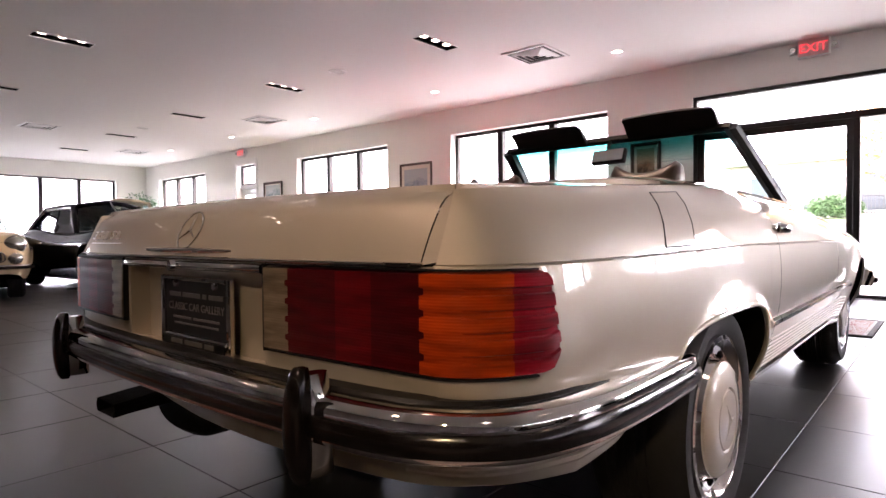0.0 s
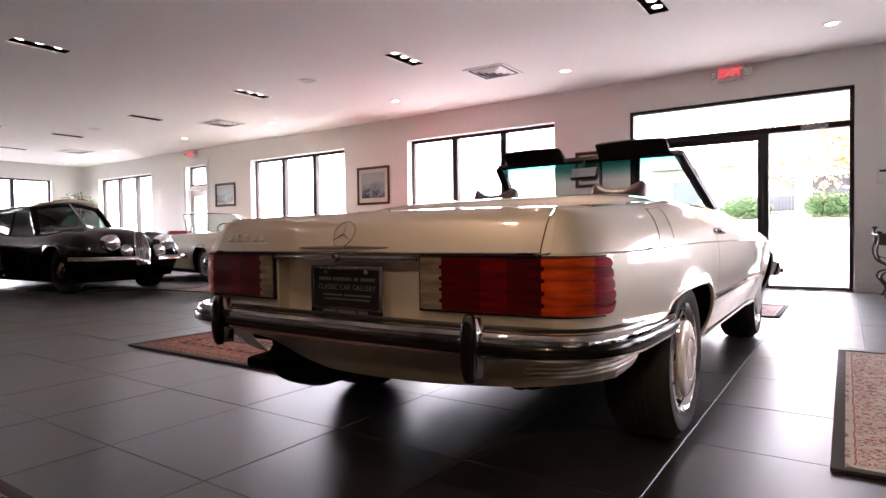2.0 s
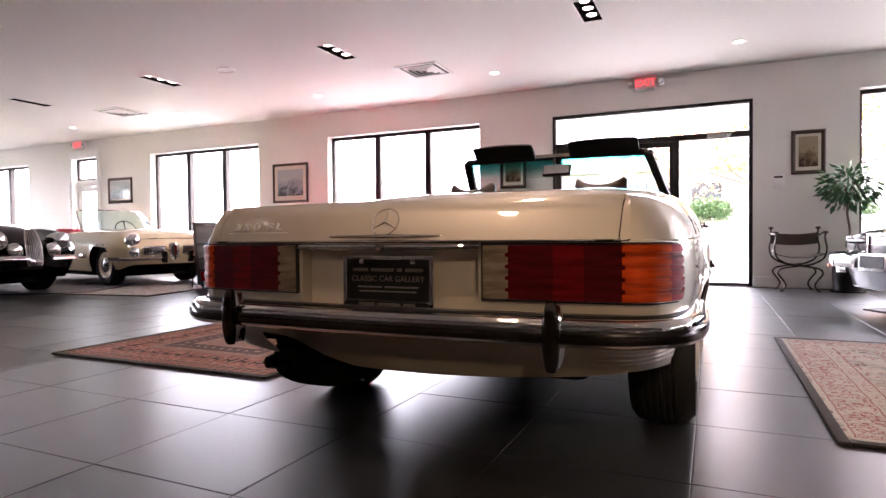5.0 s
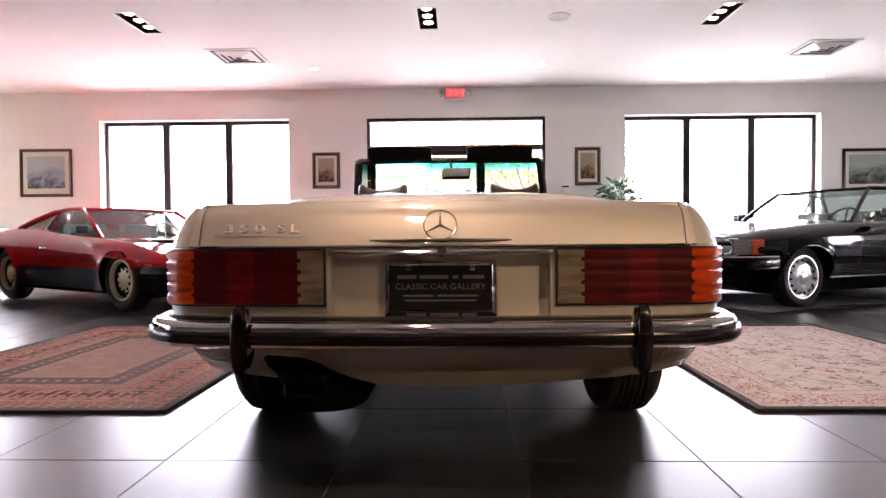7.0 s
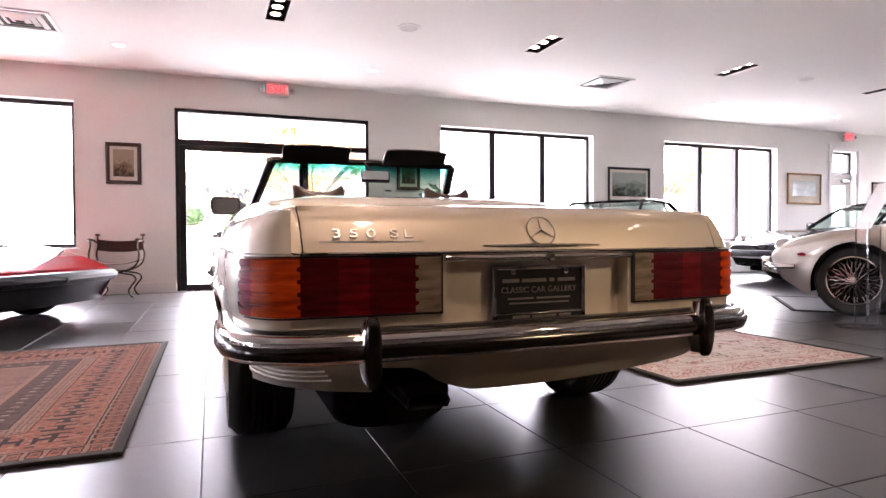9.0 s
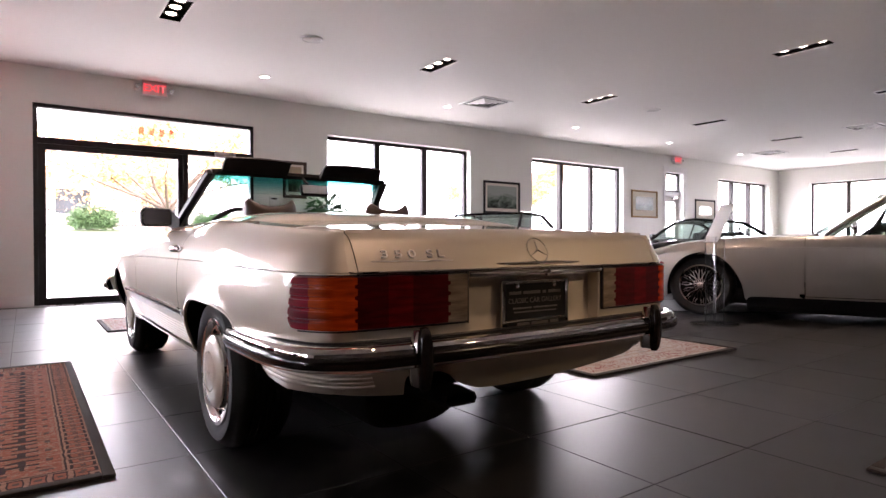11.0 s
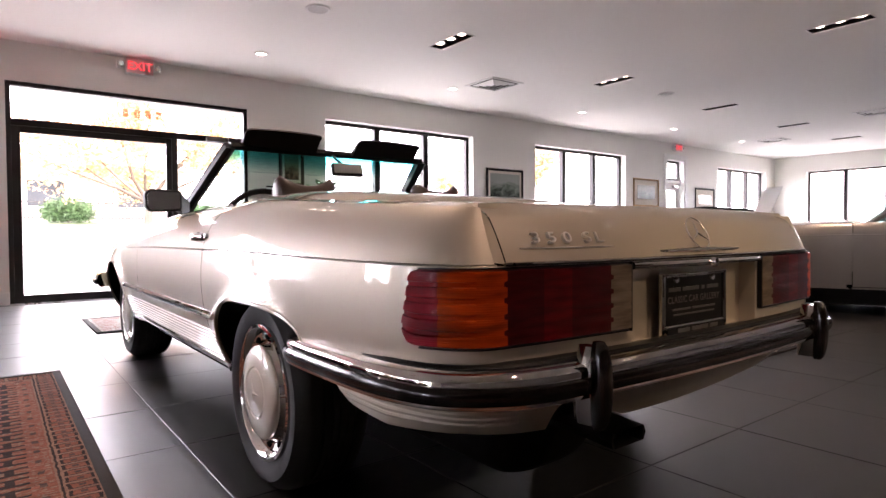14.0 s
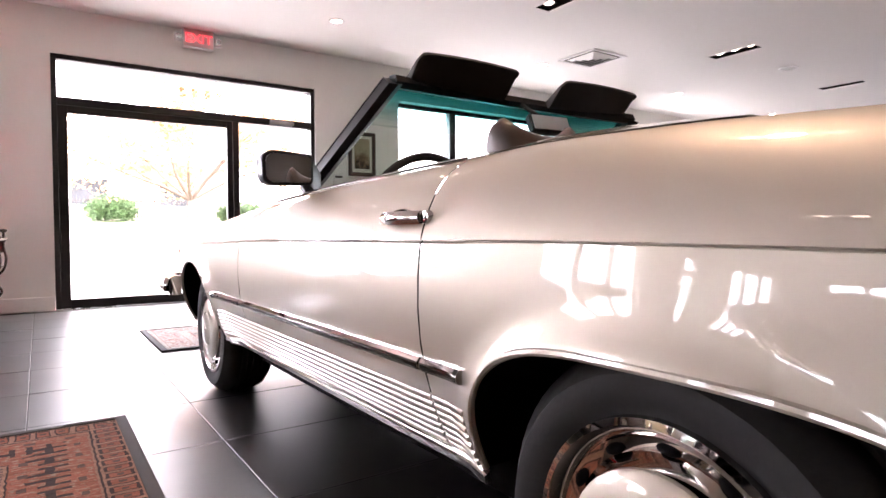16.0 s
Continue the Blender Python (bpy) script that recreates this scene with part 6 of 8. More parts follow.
picture(0.60, 0.99, 1.51, 2.09, WALNUT, BROWN_ART, "brown landscape print in dark wooden frame", 0.035, 0.05)
picture(4.66, 5.62, 1.38, 2.03, BLACK_TRIM, GREEN_ART, "grey-green landscape print in black frame", 0.05)
picture(9.27, 10.30, 1.41, 2.08, GILT, SEA_ART, "pale landscape print in gilt frame", 0.12, 0.04)
picture(11.98, 12.95, 1.33, 1.96, BLACK_TRIM, SNOW_ART, "pale print with wide mount in black frame", 0.14)

root = thing("wall_controller", pose(0.45, WY, 1.43), "white alarm keypad on the wall", "keypad")
part("case", box(-0.07, 0.07, -0.028, -0.001, -0.09, 0.09, 0.008), PLASTIC_WHITE, root)
part("display", box(-0.05, 0.05, -0.0305, -0.0285, 0.045, 0.07), PLASTIC_BLACK, root, smooth=0)
part("flap", box(-0.055, 0.055, -0.032, -0.0285, -0.07, 0.03, 0.003), PLASTIC_WHITE, root)


def scissor_chair(x, y, turn):
    """Curule chair: two U-shaped iron frames, scrolled legs, leather back and seat slings."""
    root = thing("curule_chair", pose(x, y, 0, 0, 0, turn), "wrought iron curule armchair with brown leather slings", "chair", "curule chairs")
    for d in (-0.19, 0.19):
        top = 0.79 if d > 0 else 0.73
        for s in (-1, 1):
            part("post", tube(smooth_path([(s * 0.27, d, top), (s * 0.265, d, 0.66), (s * 0.285, d, 0.54), (s * 0.25, d, 0.42), (s * 0.13, d, 0.345), (0, d, 0.325)], 6), 0.011, 8), IRON, root)
            part("finial", lathe([(0.0, 0.0), (0.016, 0.003), (0.030, 0.012), (0.034, 0.022), (0.024, 0.032), (0, 0.036)], Matrix.Translation((s * 0.27, d, top - 0.006)), 14), IRON, root)
            part("leg", tube(smooth_path([(0.0, d, 0.325), (s * 0.10, d, 0.31), (s * 0.21, d, 0.285), (s * 0.245, d, 0.23), (s * 0.20, d, 0.16), (s * 0.16, d, 0.09), (s * 0.18, d, 0.03), (s * 0.205, d, 0.008)], 6), [0.011] * 43, 8), IRON, root)
            part("foot", lathe([(0.0, 0.0), (0.018, 0.0), (0.018, 0.008), (0.01, 0.016), (0, 0.016)], Matrix.Translation((s * 0.205, d, 0.0)), 12), IRON, root)
    for s in (-1, 1):
        part("arm", tube(smooth_path([(s * 0.27, 0.19, 0.70), (s * 0.30, 0.08, 0.735), (s * 0.30, -0.08, 0.72), (s * 0.27, -0.19, 0.72)], 6), 0.012, 8), IRON, root)
        part("stretcher", tube([(s * 0.262, -0.19, 0.47), (s * 0.262, 0.19, 0.47)], 0.009, 8), IRON, root)
    part("cross_bar", tube([(0, -0.19, 0.325), (0, 0.19, 0.325)], 0.012, 8), IRON, root)
    part("backrest", thicken(loft([[(0.265 * u, 0.19 + 0.035 * (1 - u * u), z - 0.025 * (1 - u * u)) for u in [-1 + k / 6 for k in range(13)]] for z in (0.60, 0.63, 0.70, 0.745)]), 0.006), LEATHER, root, "dark brown leather sling")
    part("seat", thicken(loft([[(0.262 * u, d, 0.472 - 0.045 * (1 - u * u)) for u in [-1 + k / 6 for k in range(13)]] for d in (-0.2, -0.1, 0, 0.1, 0.2)]), 0.008), LEATHER, root, "worn brown leather sling")
    return root


scissor_chair(0.63, 7.93, 4)
scissor_chair(-3.30, 7.95, -4)


def blades(seed, centre, r, count, size):
    """Pointed leaves that hang out from a crown."""
    rnd = random.Random(seed)
    v, f = [], []
    for _ in range(count):
        d = Vector((rnd.gauss(0, 1), rnd.gauss(0, 1), rnd.gauss(0.1, 0.8))).normalized()
        c = Vector(centre) + Vector((d.x * r[0], d.y * r[1], d.z * r[2])) * rnd.uniform(0.35, 1.0)
        a = (d + Vector((0, 0, rnd.uniform(-1.1, -0.1)))).normalized()
        side = a.cross(Vector((rnd.uniform(-1, 1), rnd.uniform(-1, 1), 1))).normalized()
        up = side.cross(a)
        s = size * rnd.uniform(0.7, 1.25)
        n = len(v)
        v += [tuple(c), tuple(c + a * s * 0.45 + side * s * 0.2 - up * s * 0.04), tuple(c + a * s), tuple(c + a * s * 0.45 - side * s * 0.2 - up * s * 0.04), tuple(c + a * s * 0.5 + up * s * 0.02)]
        f += [(n, n + 1, n + 4), (n + 1, n + 2, n + 4), (n + 2, n + 3, n + 4), (n + 3, n, n + 4)]
    return v, f


def potted_tree(x, y, top, seed, crown=(0.30, 0.28, 0.27), pot_h=0.50, leaves=520, label="ficus tree with glossy leaves in a black pot"):
    root = thing("potted_plant", pose(x, y, 0), label, "plant", "potted plants")
    part("pot", lathe([(0.0, 0.012), (0.15, 0.012), (0.155, 0.03), (0.185, pot_h - 0.06), (0.205, pot_h - 0.055), (0.208, pot_h), (0.19, pot_h), (0.18, pot_h - 0.05), (0.0, pot_h - 0.05)], None, 32), PLASTIC_BLACK, root, "black tapered pot")
    part("saucer", lathe([(0.0, 0.0), (0.185, 0.0), (0.20, 0.025), (0.19, 0.027), (0.17, 0.010), (0.0, 0.010)], None, 32), PLASTIC_BLACK, root)
    part("soil", lathe([(0.181, pot_h - 0.045), (0.1, pot_h - 0.04), (0, pot_h - 0.035)], None, 20), SOIL, root)
    mid = top - crown[2]
    bm = tube(smooth_path([(0, 0, pot_h - 0.06), (0.02, 0.01, pot_h + (mid - pot_h) * 0.3), (-0.015, 0, pot_h + (mid - pot_h) * 0.65), (0.01, 0, mid)], 5), 0.014, 8)
    rnd = random.Random(seed)
    for k in range(9):
        a = 2 * math.pi * k / 9
        tube(smooth_path([(0, 0, mid - 0.1), (0.12 * math.cos(a), 0.12 * math.sin(a), mid + rnd.uniform(-0.05, 0.1)), (crown[0] * 0.8 * math.cos(a), crown[1] * 0.8 * math.sin(a), mid + rnd.uniform(-0.12, 0.18))], 4), [0.007] * 5 + [0.005] * 3 + [0.003], 5, bm)
    part("trunk", bm, BARK, root)
    part("leaves", blades(seed, (0, 0, mid), crown, leaves, 0.11), LEAF, root, smooth=0)


potted_tree(1.17, 7.90, 1.56, 5)
potted_tree(-18.7, 7.7, 2.12, 6, (0.55, 0.5, 0.35), 0.6, 700, "tall leafy indoor tree in a black pot")
potted_tree(14.9, 7.75, 1.0, 7, (0.5, 0.4, 0.32), 0.45, 500, "low leafy houseplant in a black pot")

# information board on its stand
root = thing("information_board", pose(-6.98, 5.83, 0, 0, 0, 72), "dark brown printed information board with photographs on a stand", "sign")
BOARD = mat("board_brown", (0.060, 0.042, 0.036), 0.45, var=0.1)
BOARD_INK = mat("board_ink", (0.30, 0.26, 0.23), 0.6, var=0.05)
tilt = Matrix.Translation((0, 0, 0.06)) @ Euler((radians(-9), 0, 0)).to_matrix().to_4x4()


def board_part(name, x0, x1, y0, y1, z0, z1, material, parent, label="", bevel=0.0):
    bm = box(x0, x1, y0, y1, z0, z1, bevel)
    bmesh.ops.transform(bm, matrix=tilt, verts=bm.verts[:])
    return part(name, bm, material, parent, label, 0)


panel = board_part("panel", -0.37, 0.37, -0.012, 0.012, 0.0, 0.92, BOARD, root, "", 0.004)
for k in range(38):
    if k not in (15, 16, 28, 29):
        z = 0.845 - 0.0165 * k
        board_part("text_line", -0.335, 0.13 - 0.02 * (k % 3), -0.0135, -0.0122, z, z + 0.006, BOARD_INK, panel)
board_part("heading", -0.2, 0.25, -0.0135, -0.0122, 0.872, 0.886, BOARD_INK, panel)
for x0, x1, z0, z1, m_ in ((0.17, 0.34, 0.64, 0.84, SNOW_ART), (0.18, 0.34, 0.44, 0.60, BROWN_ART), (0.18, 0.34, 0.22, 0.42, MAT_BOARD), (-0.32, -0.08, 0.05, 0.19, RED_PAINT), (-0.05, 0.14, 0.06, 0.19, MAT_BOARD), (0.17, 0.34, 0.05, 0.19, SNOW_ART)):
    board_part("photograph", x0, x1, -0.0138, -0.0122, z0, z1, m_, panel)
bm = bmesh.new()
for x in (-0.3, 0.3):
    tube([(x, -0.03, 0.004), (x, 0.02, 0.06), (x, 0.18, 0.80)], 0.010, 8, bm)
    tube([(x, 0.16, 0.72), (x, 0.34, 0.01)], 0.010, 8, bm)
tube([(-0.34, -0.035, 0.05), (0.34, -0.035, 0.05)], 0.010, 8, bm)
part("stand", bm, BLACK_TRIM, root, "black metal stand")

# clear sign holder beside the silver coupe
root = thing("sign_holder", pose(2.80, 2.47, 0, 0, 0, -112), "clear acrylic floor sign holder with a white card", "sign holder")
part("base", lathe([(0.0, 0.0), (0.20, 0.0), (0.205, 0.004), (0.20, 0.011), (0.0, 0.012)], Matrix.Diagonal((1.0, 1.15, 1, 1)), 36), ACRYLIC, root)
column = part("column", box(-0.075, 0.075, -0.05, 0.05, 0.012, 0.86, 0.004), ACRYLIC, root)
for x in (-0.073, 0.073):
    for y in (-0.048, 0.048):
        part("column_edge", box(x - 0.004, x + 0.004, y - 0.004, y + 0.004, 0.013, 0.859), ACRYLIC_EDGE, column, smooth=0)
bm = box(-0.11, 0.11, -0.004, 0.004, 0.0, 0.44, 0.002)
bmesh.ops.transform(bm, matrix=Matrix.Translation((0, -0.06, 0.80)) @ Euler((radians(-28), 0, 0)).to_matrix().to_4x4(), verts=bm.verts[:])
part("card_sleeve", bm, ACRYLIC, root)
bm = box(-0.10, 0.10, 0.005, 0.0065, 0.01, 0.43)
bmesh.ops.transform(bm, matrix=Matrix.Translation((0, -0.06, 0.80)) @ Euler((radians(-28), 0, 0)).to_matrix().to_4x4(), verts=bm.verts[:])
part("card", bm, PAPER, root, smooth=0)
NX, NY = 6.85, 6.0


# ---- the other cars ----
def car_pose(ax, ay, fx, fy, front_axle):
    """The pose of a car whose front axle's middle is at (ax, ay) and which looks along (fx, fy)."""
    n = math.hypot(fx, fy)
    fx, fy = fx / n, fy / n
    return pose(ax - fx * front_axle, ay - fy * front_axle, 0, 0, 0, math.degrees(math.atan2(fy, fx)) - 90)


def end_panel(shell, y, name, paint, root, vs):
    for s in (-1, 1):
        part(name, loft([[(p[0] * u, p[1], p[2]) for u in [k / 8 for k in range(9)]] for v in vs for p in [shell.point(y, v, s)]]), paint, root)


def basic_body(root, shell, length, door, paint, arch_list, wheels, x_wheel, style, r, rim_r, cabin):
    """Wings, doors, bonnet, boot, wells, wheels and floor."""
    steps = [c + s * a * k for c, a in arch_list for s in (-1, 1) for k in (0.999, 0.98, 0.94, 0.88, 0.8, 0.7, 0.55, 0.35, 0.15, 0)]
    ends = [0.002, 0.01, 0.02, 0.035, 0.05, 0.08, 0.12, 0.17, length - 0.17, length - 0.12, length - 0.08, length - 0.05, length - 0.03, length - 0.015, length - 0.005]
    vs = V_LOW[:-1] + GROOVE + V_UP[1:]
    bm = shell.panel(spread(0, door[0] - 0.003, 20, steps + ends), vs)
    shell.panel(spread(door[1] + 0.003, length, 20, steps + ends), vs, bm=bm)
    shell.panel(spread(door[0] - 0.003, door[1] + 0.003, 6), [0, 0.05, 0.1], bm=bm)
    part("body", bm, paint, root)
    for s in (-1, 1):
        d = part("door", shell.panel(spread(door[0] + 0.003, door[1] - 0.003, 12), [0.11, 0.2, 0.35, 0.5, 0.7, 0.85] + GROOVE + V_UP[1:], (s,)), paint, root)
        p = shell.point(door[0] + 0.12, 1.05, s)
        part("door_handle", tube([(p[0] + s * 0.012, p[1] - 0.06, p[2]), (p[0] + s * 0.028, p[1] - 0.03, p[2]), (p[0] + s * 0.028, p[1] + 0.05, p[2]), (p[0] + s * 0.012, p[1] + 0.07, p[2])], 0.008), CHROME, d)
        for yc, a, top, pw in shell.arches:
            pts = []
            for k in range(25):
                y = yc - a * 0.9995 * math.copysign(abs(math.cos(math.pi * k / 24)) ** (2 / pw), math.cos(math.pi * k / 24))
                z = shell.low(y)
                pts.append((s * (shell.side_x(y, z) - 0.004), y, z))
            part("wheel_well", loft([[(s * xx, y_, z_) for xx in (abs(x_), 0.62, 0.45)] for x_, y_, z_ in pts]), UNDERSIDE, root)
        for y in wheels:
            wheel(root, s * x_wheel, y, r, 0.19, style, paint, rim_r)
    part("bonnet", shell.panel(spread(cabin[1], length, 14, ends), V_TOP), paint, root)
    part("boot_lid", shell.panel(spread(0, cabin[0], 10, ends), V_TOP), paint, root)
    end_panel(shell, length, "nose_panel", paint, root, vs)
    end_panel(shell, 0, "tail_panel", paint, root, vs)
    half = shell.half((cabin[0] + cabin[1]) / 2)
    part("floor_pan", box(-half + 0.11, half - 0.11, 0.45, length - 0.45, 0.15, 0.32, 0.03), UNDERSIDE, root)
    part("cabin_tub", loft([[(x, y, z) for x, z in ((-half + 0.12, shell.edge_z(y) - 0.03), (-half + 0.14, 0.32), (half - 0.14, 0.32), (half - 0.12, shell.edge_z(y) - 0.03))] for y in spread(cabin[0] - 0.02, cabin[1] + 0.02, 4)]), VINYL, root, smooth=0)
    for y in (cabin[0], cabin[1]):
        part("bulkhead", box(-half + 0.13, half - 0.13, y - 0.01, y + 0.01, 0.3, shell.edge_z(y) + 0.004), VINYL, root, smooth=0)


def greenhouse(root, shell, y0, y1, y2, y3, top_z, top_x, paint, pillar=0.028, mid=None, back_paint=False, roof_mat=None, crown=0.035, rear_z=None):
    """Screen base y0, screen top y1, roof end y2, rear base y3; mid: a door pillar."""
    bz = lambda y: shell.edge_z(y)
    bx = lambda y: shell.edge_x(y) - 0.03
    rz = rear_z or top_z - 0.02
    f0, f1, r1, r0 = (bx(y0), y0, bz(y0)), (top_x, y1, top_z), (top_x, y2, rz), (bx(y3), y3, bz(y3))

    def strip(a, b, bow_a, bow_b, inset=0.0, n=6, rise_a=0.0, rise_b=0.0):
        rows = []
        for j in range(n + 1):
            t = j / n
            rows.append([(u * (a[0] + (b[0] - a[0]) * t - inset), a[1] + (b[1] - a[1]) * t + (bow_a + (bow_b - bow_a) * t) * (1 - u * u), a[2] + (b[2] - a[2]) * t + (rise_a + (rise_b - rise_a) * t) * (1 - u * u)) for u in [-1 + k / 8 for k in range(17)]])
        return rows

    panes = [part("windscreen", thicken(loft(strip(f0, f1, 0.12, 0.07, 0.012, 6, shell.crown(y0), crown)), 0.004), CAR_GLASS, root)]
    back = thicken(loft(strip(r0, r1, -0.08, -0.04, 0.012, 6, shell.crown(y3), crown)), 0.004)
    if back_paint:
        part("rear_panel", back, paint, root)
    else:
        panes.append(part("rear_window", back, CAR_GLASS, root))
    rows = []
    for j in range(13):
        t = j / 12
        y = y1 + (y2 - y1) * t
        z = top_z + (rz - top_z) * t + 0.012 * math.sin(math.pi * t)
        bow = 0.07 + (-0.04 - 0.07) * t
        rows.append([(u * top_x, y + bow * (1 - u * u), z + crown * (1 - abs(u) ** 2.4)) for u in [-1 + k / 10 for k in range(21)]])
    part("roof", thicken(loft(rows), 0.012), roof_mat or paint, root, smooth=50)
    for s in (-1, 1):
        sg = lambda p: (s * p[0], p[1], p[2])
        for nm, a, b in (("front_pillar", f0, f1), ("rear_pillar", r0, r1), ("roof_rail", f1, r1)):
            m3 = tuple((p + q) / 2 + (0.012 if i == 2 else 0) for i, (p, q) in enumerate(zip(a, b)))
            part(nm, tube(smooth_path([sg(a), sg(m3), sg(b)], 4), pillar if nm != "rear_pillar" else pillar * 1.3, 8), roof_mat or paint, root)
        lo0, lo1 = (bx(y0 - 0.02), y0 - 0.02, bz(y0) + 0.005), (bx(y3 + 0.05), y3 + 0.05, bz(y3) + 0.005)
        edges = [(lo0, (top_x, y1, top_z)), (lo1, (top_x, y2, rz))]
        if mid is not None:
            t = (y1 - mid) / (y1 - y2)
            m_lo, m_hi = (bx(mid), mid, bz(mid)), (top_x, mid, top_z + (rz - top_z) * t)
            part("door_pillar", tube([sg(m_lo), sg(m_hi)], 0.014, 8), roof_mat or paint, root)
            edges.insert(1, (m_lo, m_hi))
        for (a0, a1), (b0, b1) in zip(edges, edges[1:]):
            rows = [[sg(tuple(p + (q - p) * k / 4 for p, q in zip(x, y))) for k in range(5)] for x, y in ((a0, a1), (b0, b1))]
            panes.append(part("side_window", thicken(loft(rows), 0.004), CAR_GLASS, root))
    head = smooth_path([(u * top_x, y1 + 0.07 * (1 - u * u), top_z + crown * (1 - u * u) - 0.006) for u in (-1, -0.6, -0.2, 0.2, 0.6, 1)], 4)
    part("screen_header", tube(head, pillar * 0.85, 8), roof_mat or paint, root)
    for g in panes:
        g.visible_shadow = False


def lamp_round(root, x, y, z, r, name="headlamp", deep=0.05, turn=0.0, material=None):
    m = Matrix.Translation((x, y, z)) @ Matrix.Rotation(radians(turn), 4, "Z") @ Euler((radians(-90), 0, 0)).to_matrix().to_4x4()
    ob = part(name, lathe([(r * 0.9, -deep), (r * 1.08, -deep * 0.6), (r * 1.12, 0.0), (r * 1.04, 0.012), (r, 0.010)], m, 28), CHROME, root, "round lamp in chrome rim")
    part("lens", lathe([(r, 0.008), (r * 0.8, 0.022), (r * 0.4, 0.034), (0, 0.038)], m, 28), material or HEADLAMP, ob)


def seat_pair(root, y, x, material, z=0.86):
    for s in (-1, 1):
        seat = part("seat", box(s * x - 0.23, s * x + 0.23, y, y + 0.5, 0.36, 0.52, 0.05, None, 3), material, root)
        part("backrest", box(s * x - 0.23, s * x + 0.23, y - 0.14, y + 0.01, 0.45, z, 0.05, None, 3), material, seat)


def steering(root, x, y, z):
    m = Matrix.Translation((x, y, z)) @ Euler((radians(-62), 0, 0)).to_matrix().to_4x4()
    bm = tube([m @ Vector((0.19 * math.cos(a), 0.19 * math.sin(a), 0)) for a in (2 * math.pi * k / 28 for k in range(28))], 0.012, 8, None, True)
    for a in (0.3, math.pi - 0.3, -math.pi / 2):
        tube([m @ Vector((0.19 * math.cos(a), 0.19 * math.sin(a), 0)), m @ Vector((0, 0, -0.03))], 0.011, 6, bm)
    tube([m @ Vector((0, 0, -0.02)), m @ Vector((0, 0, -0.4))], 0.025, 8, bm)
    part("steering_wheel", bm, VINYL, root)


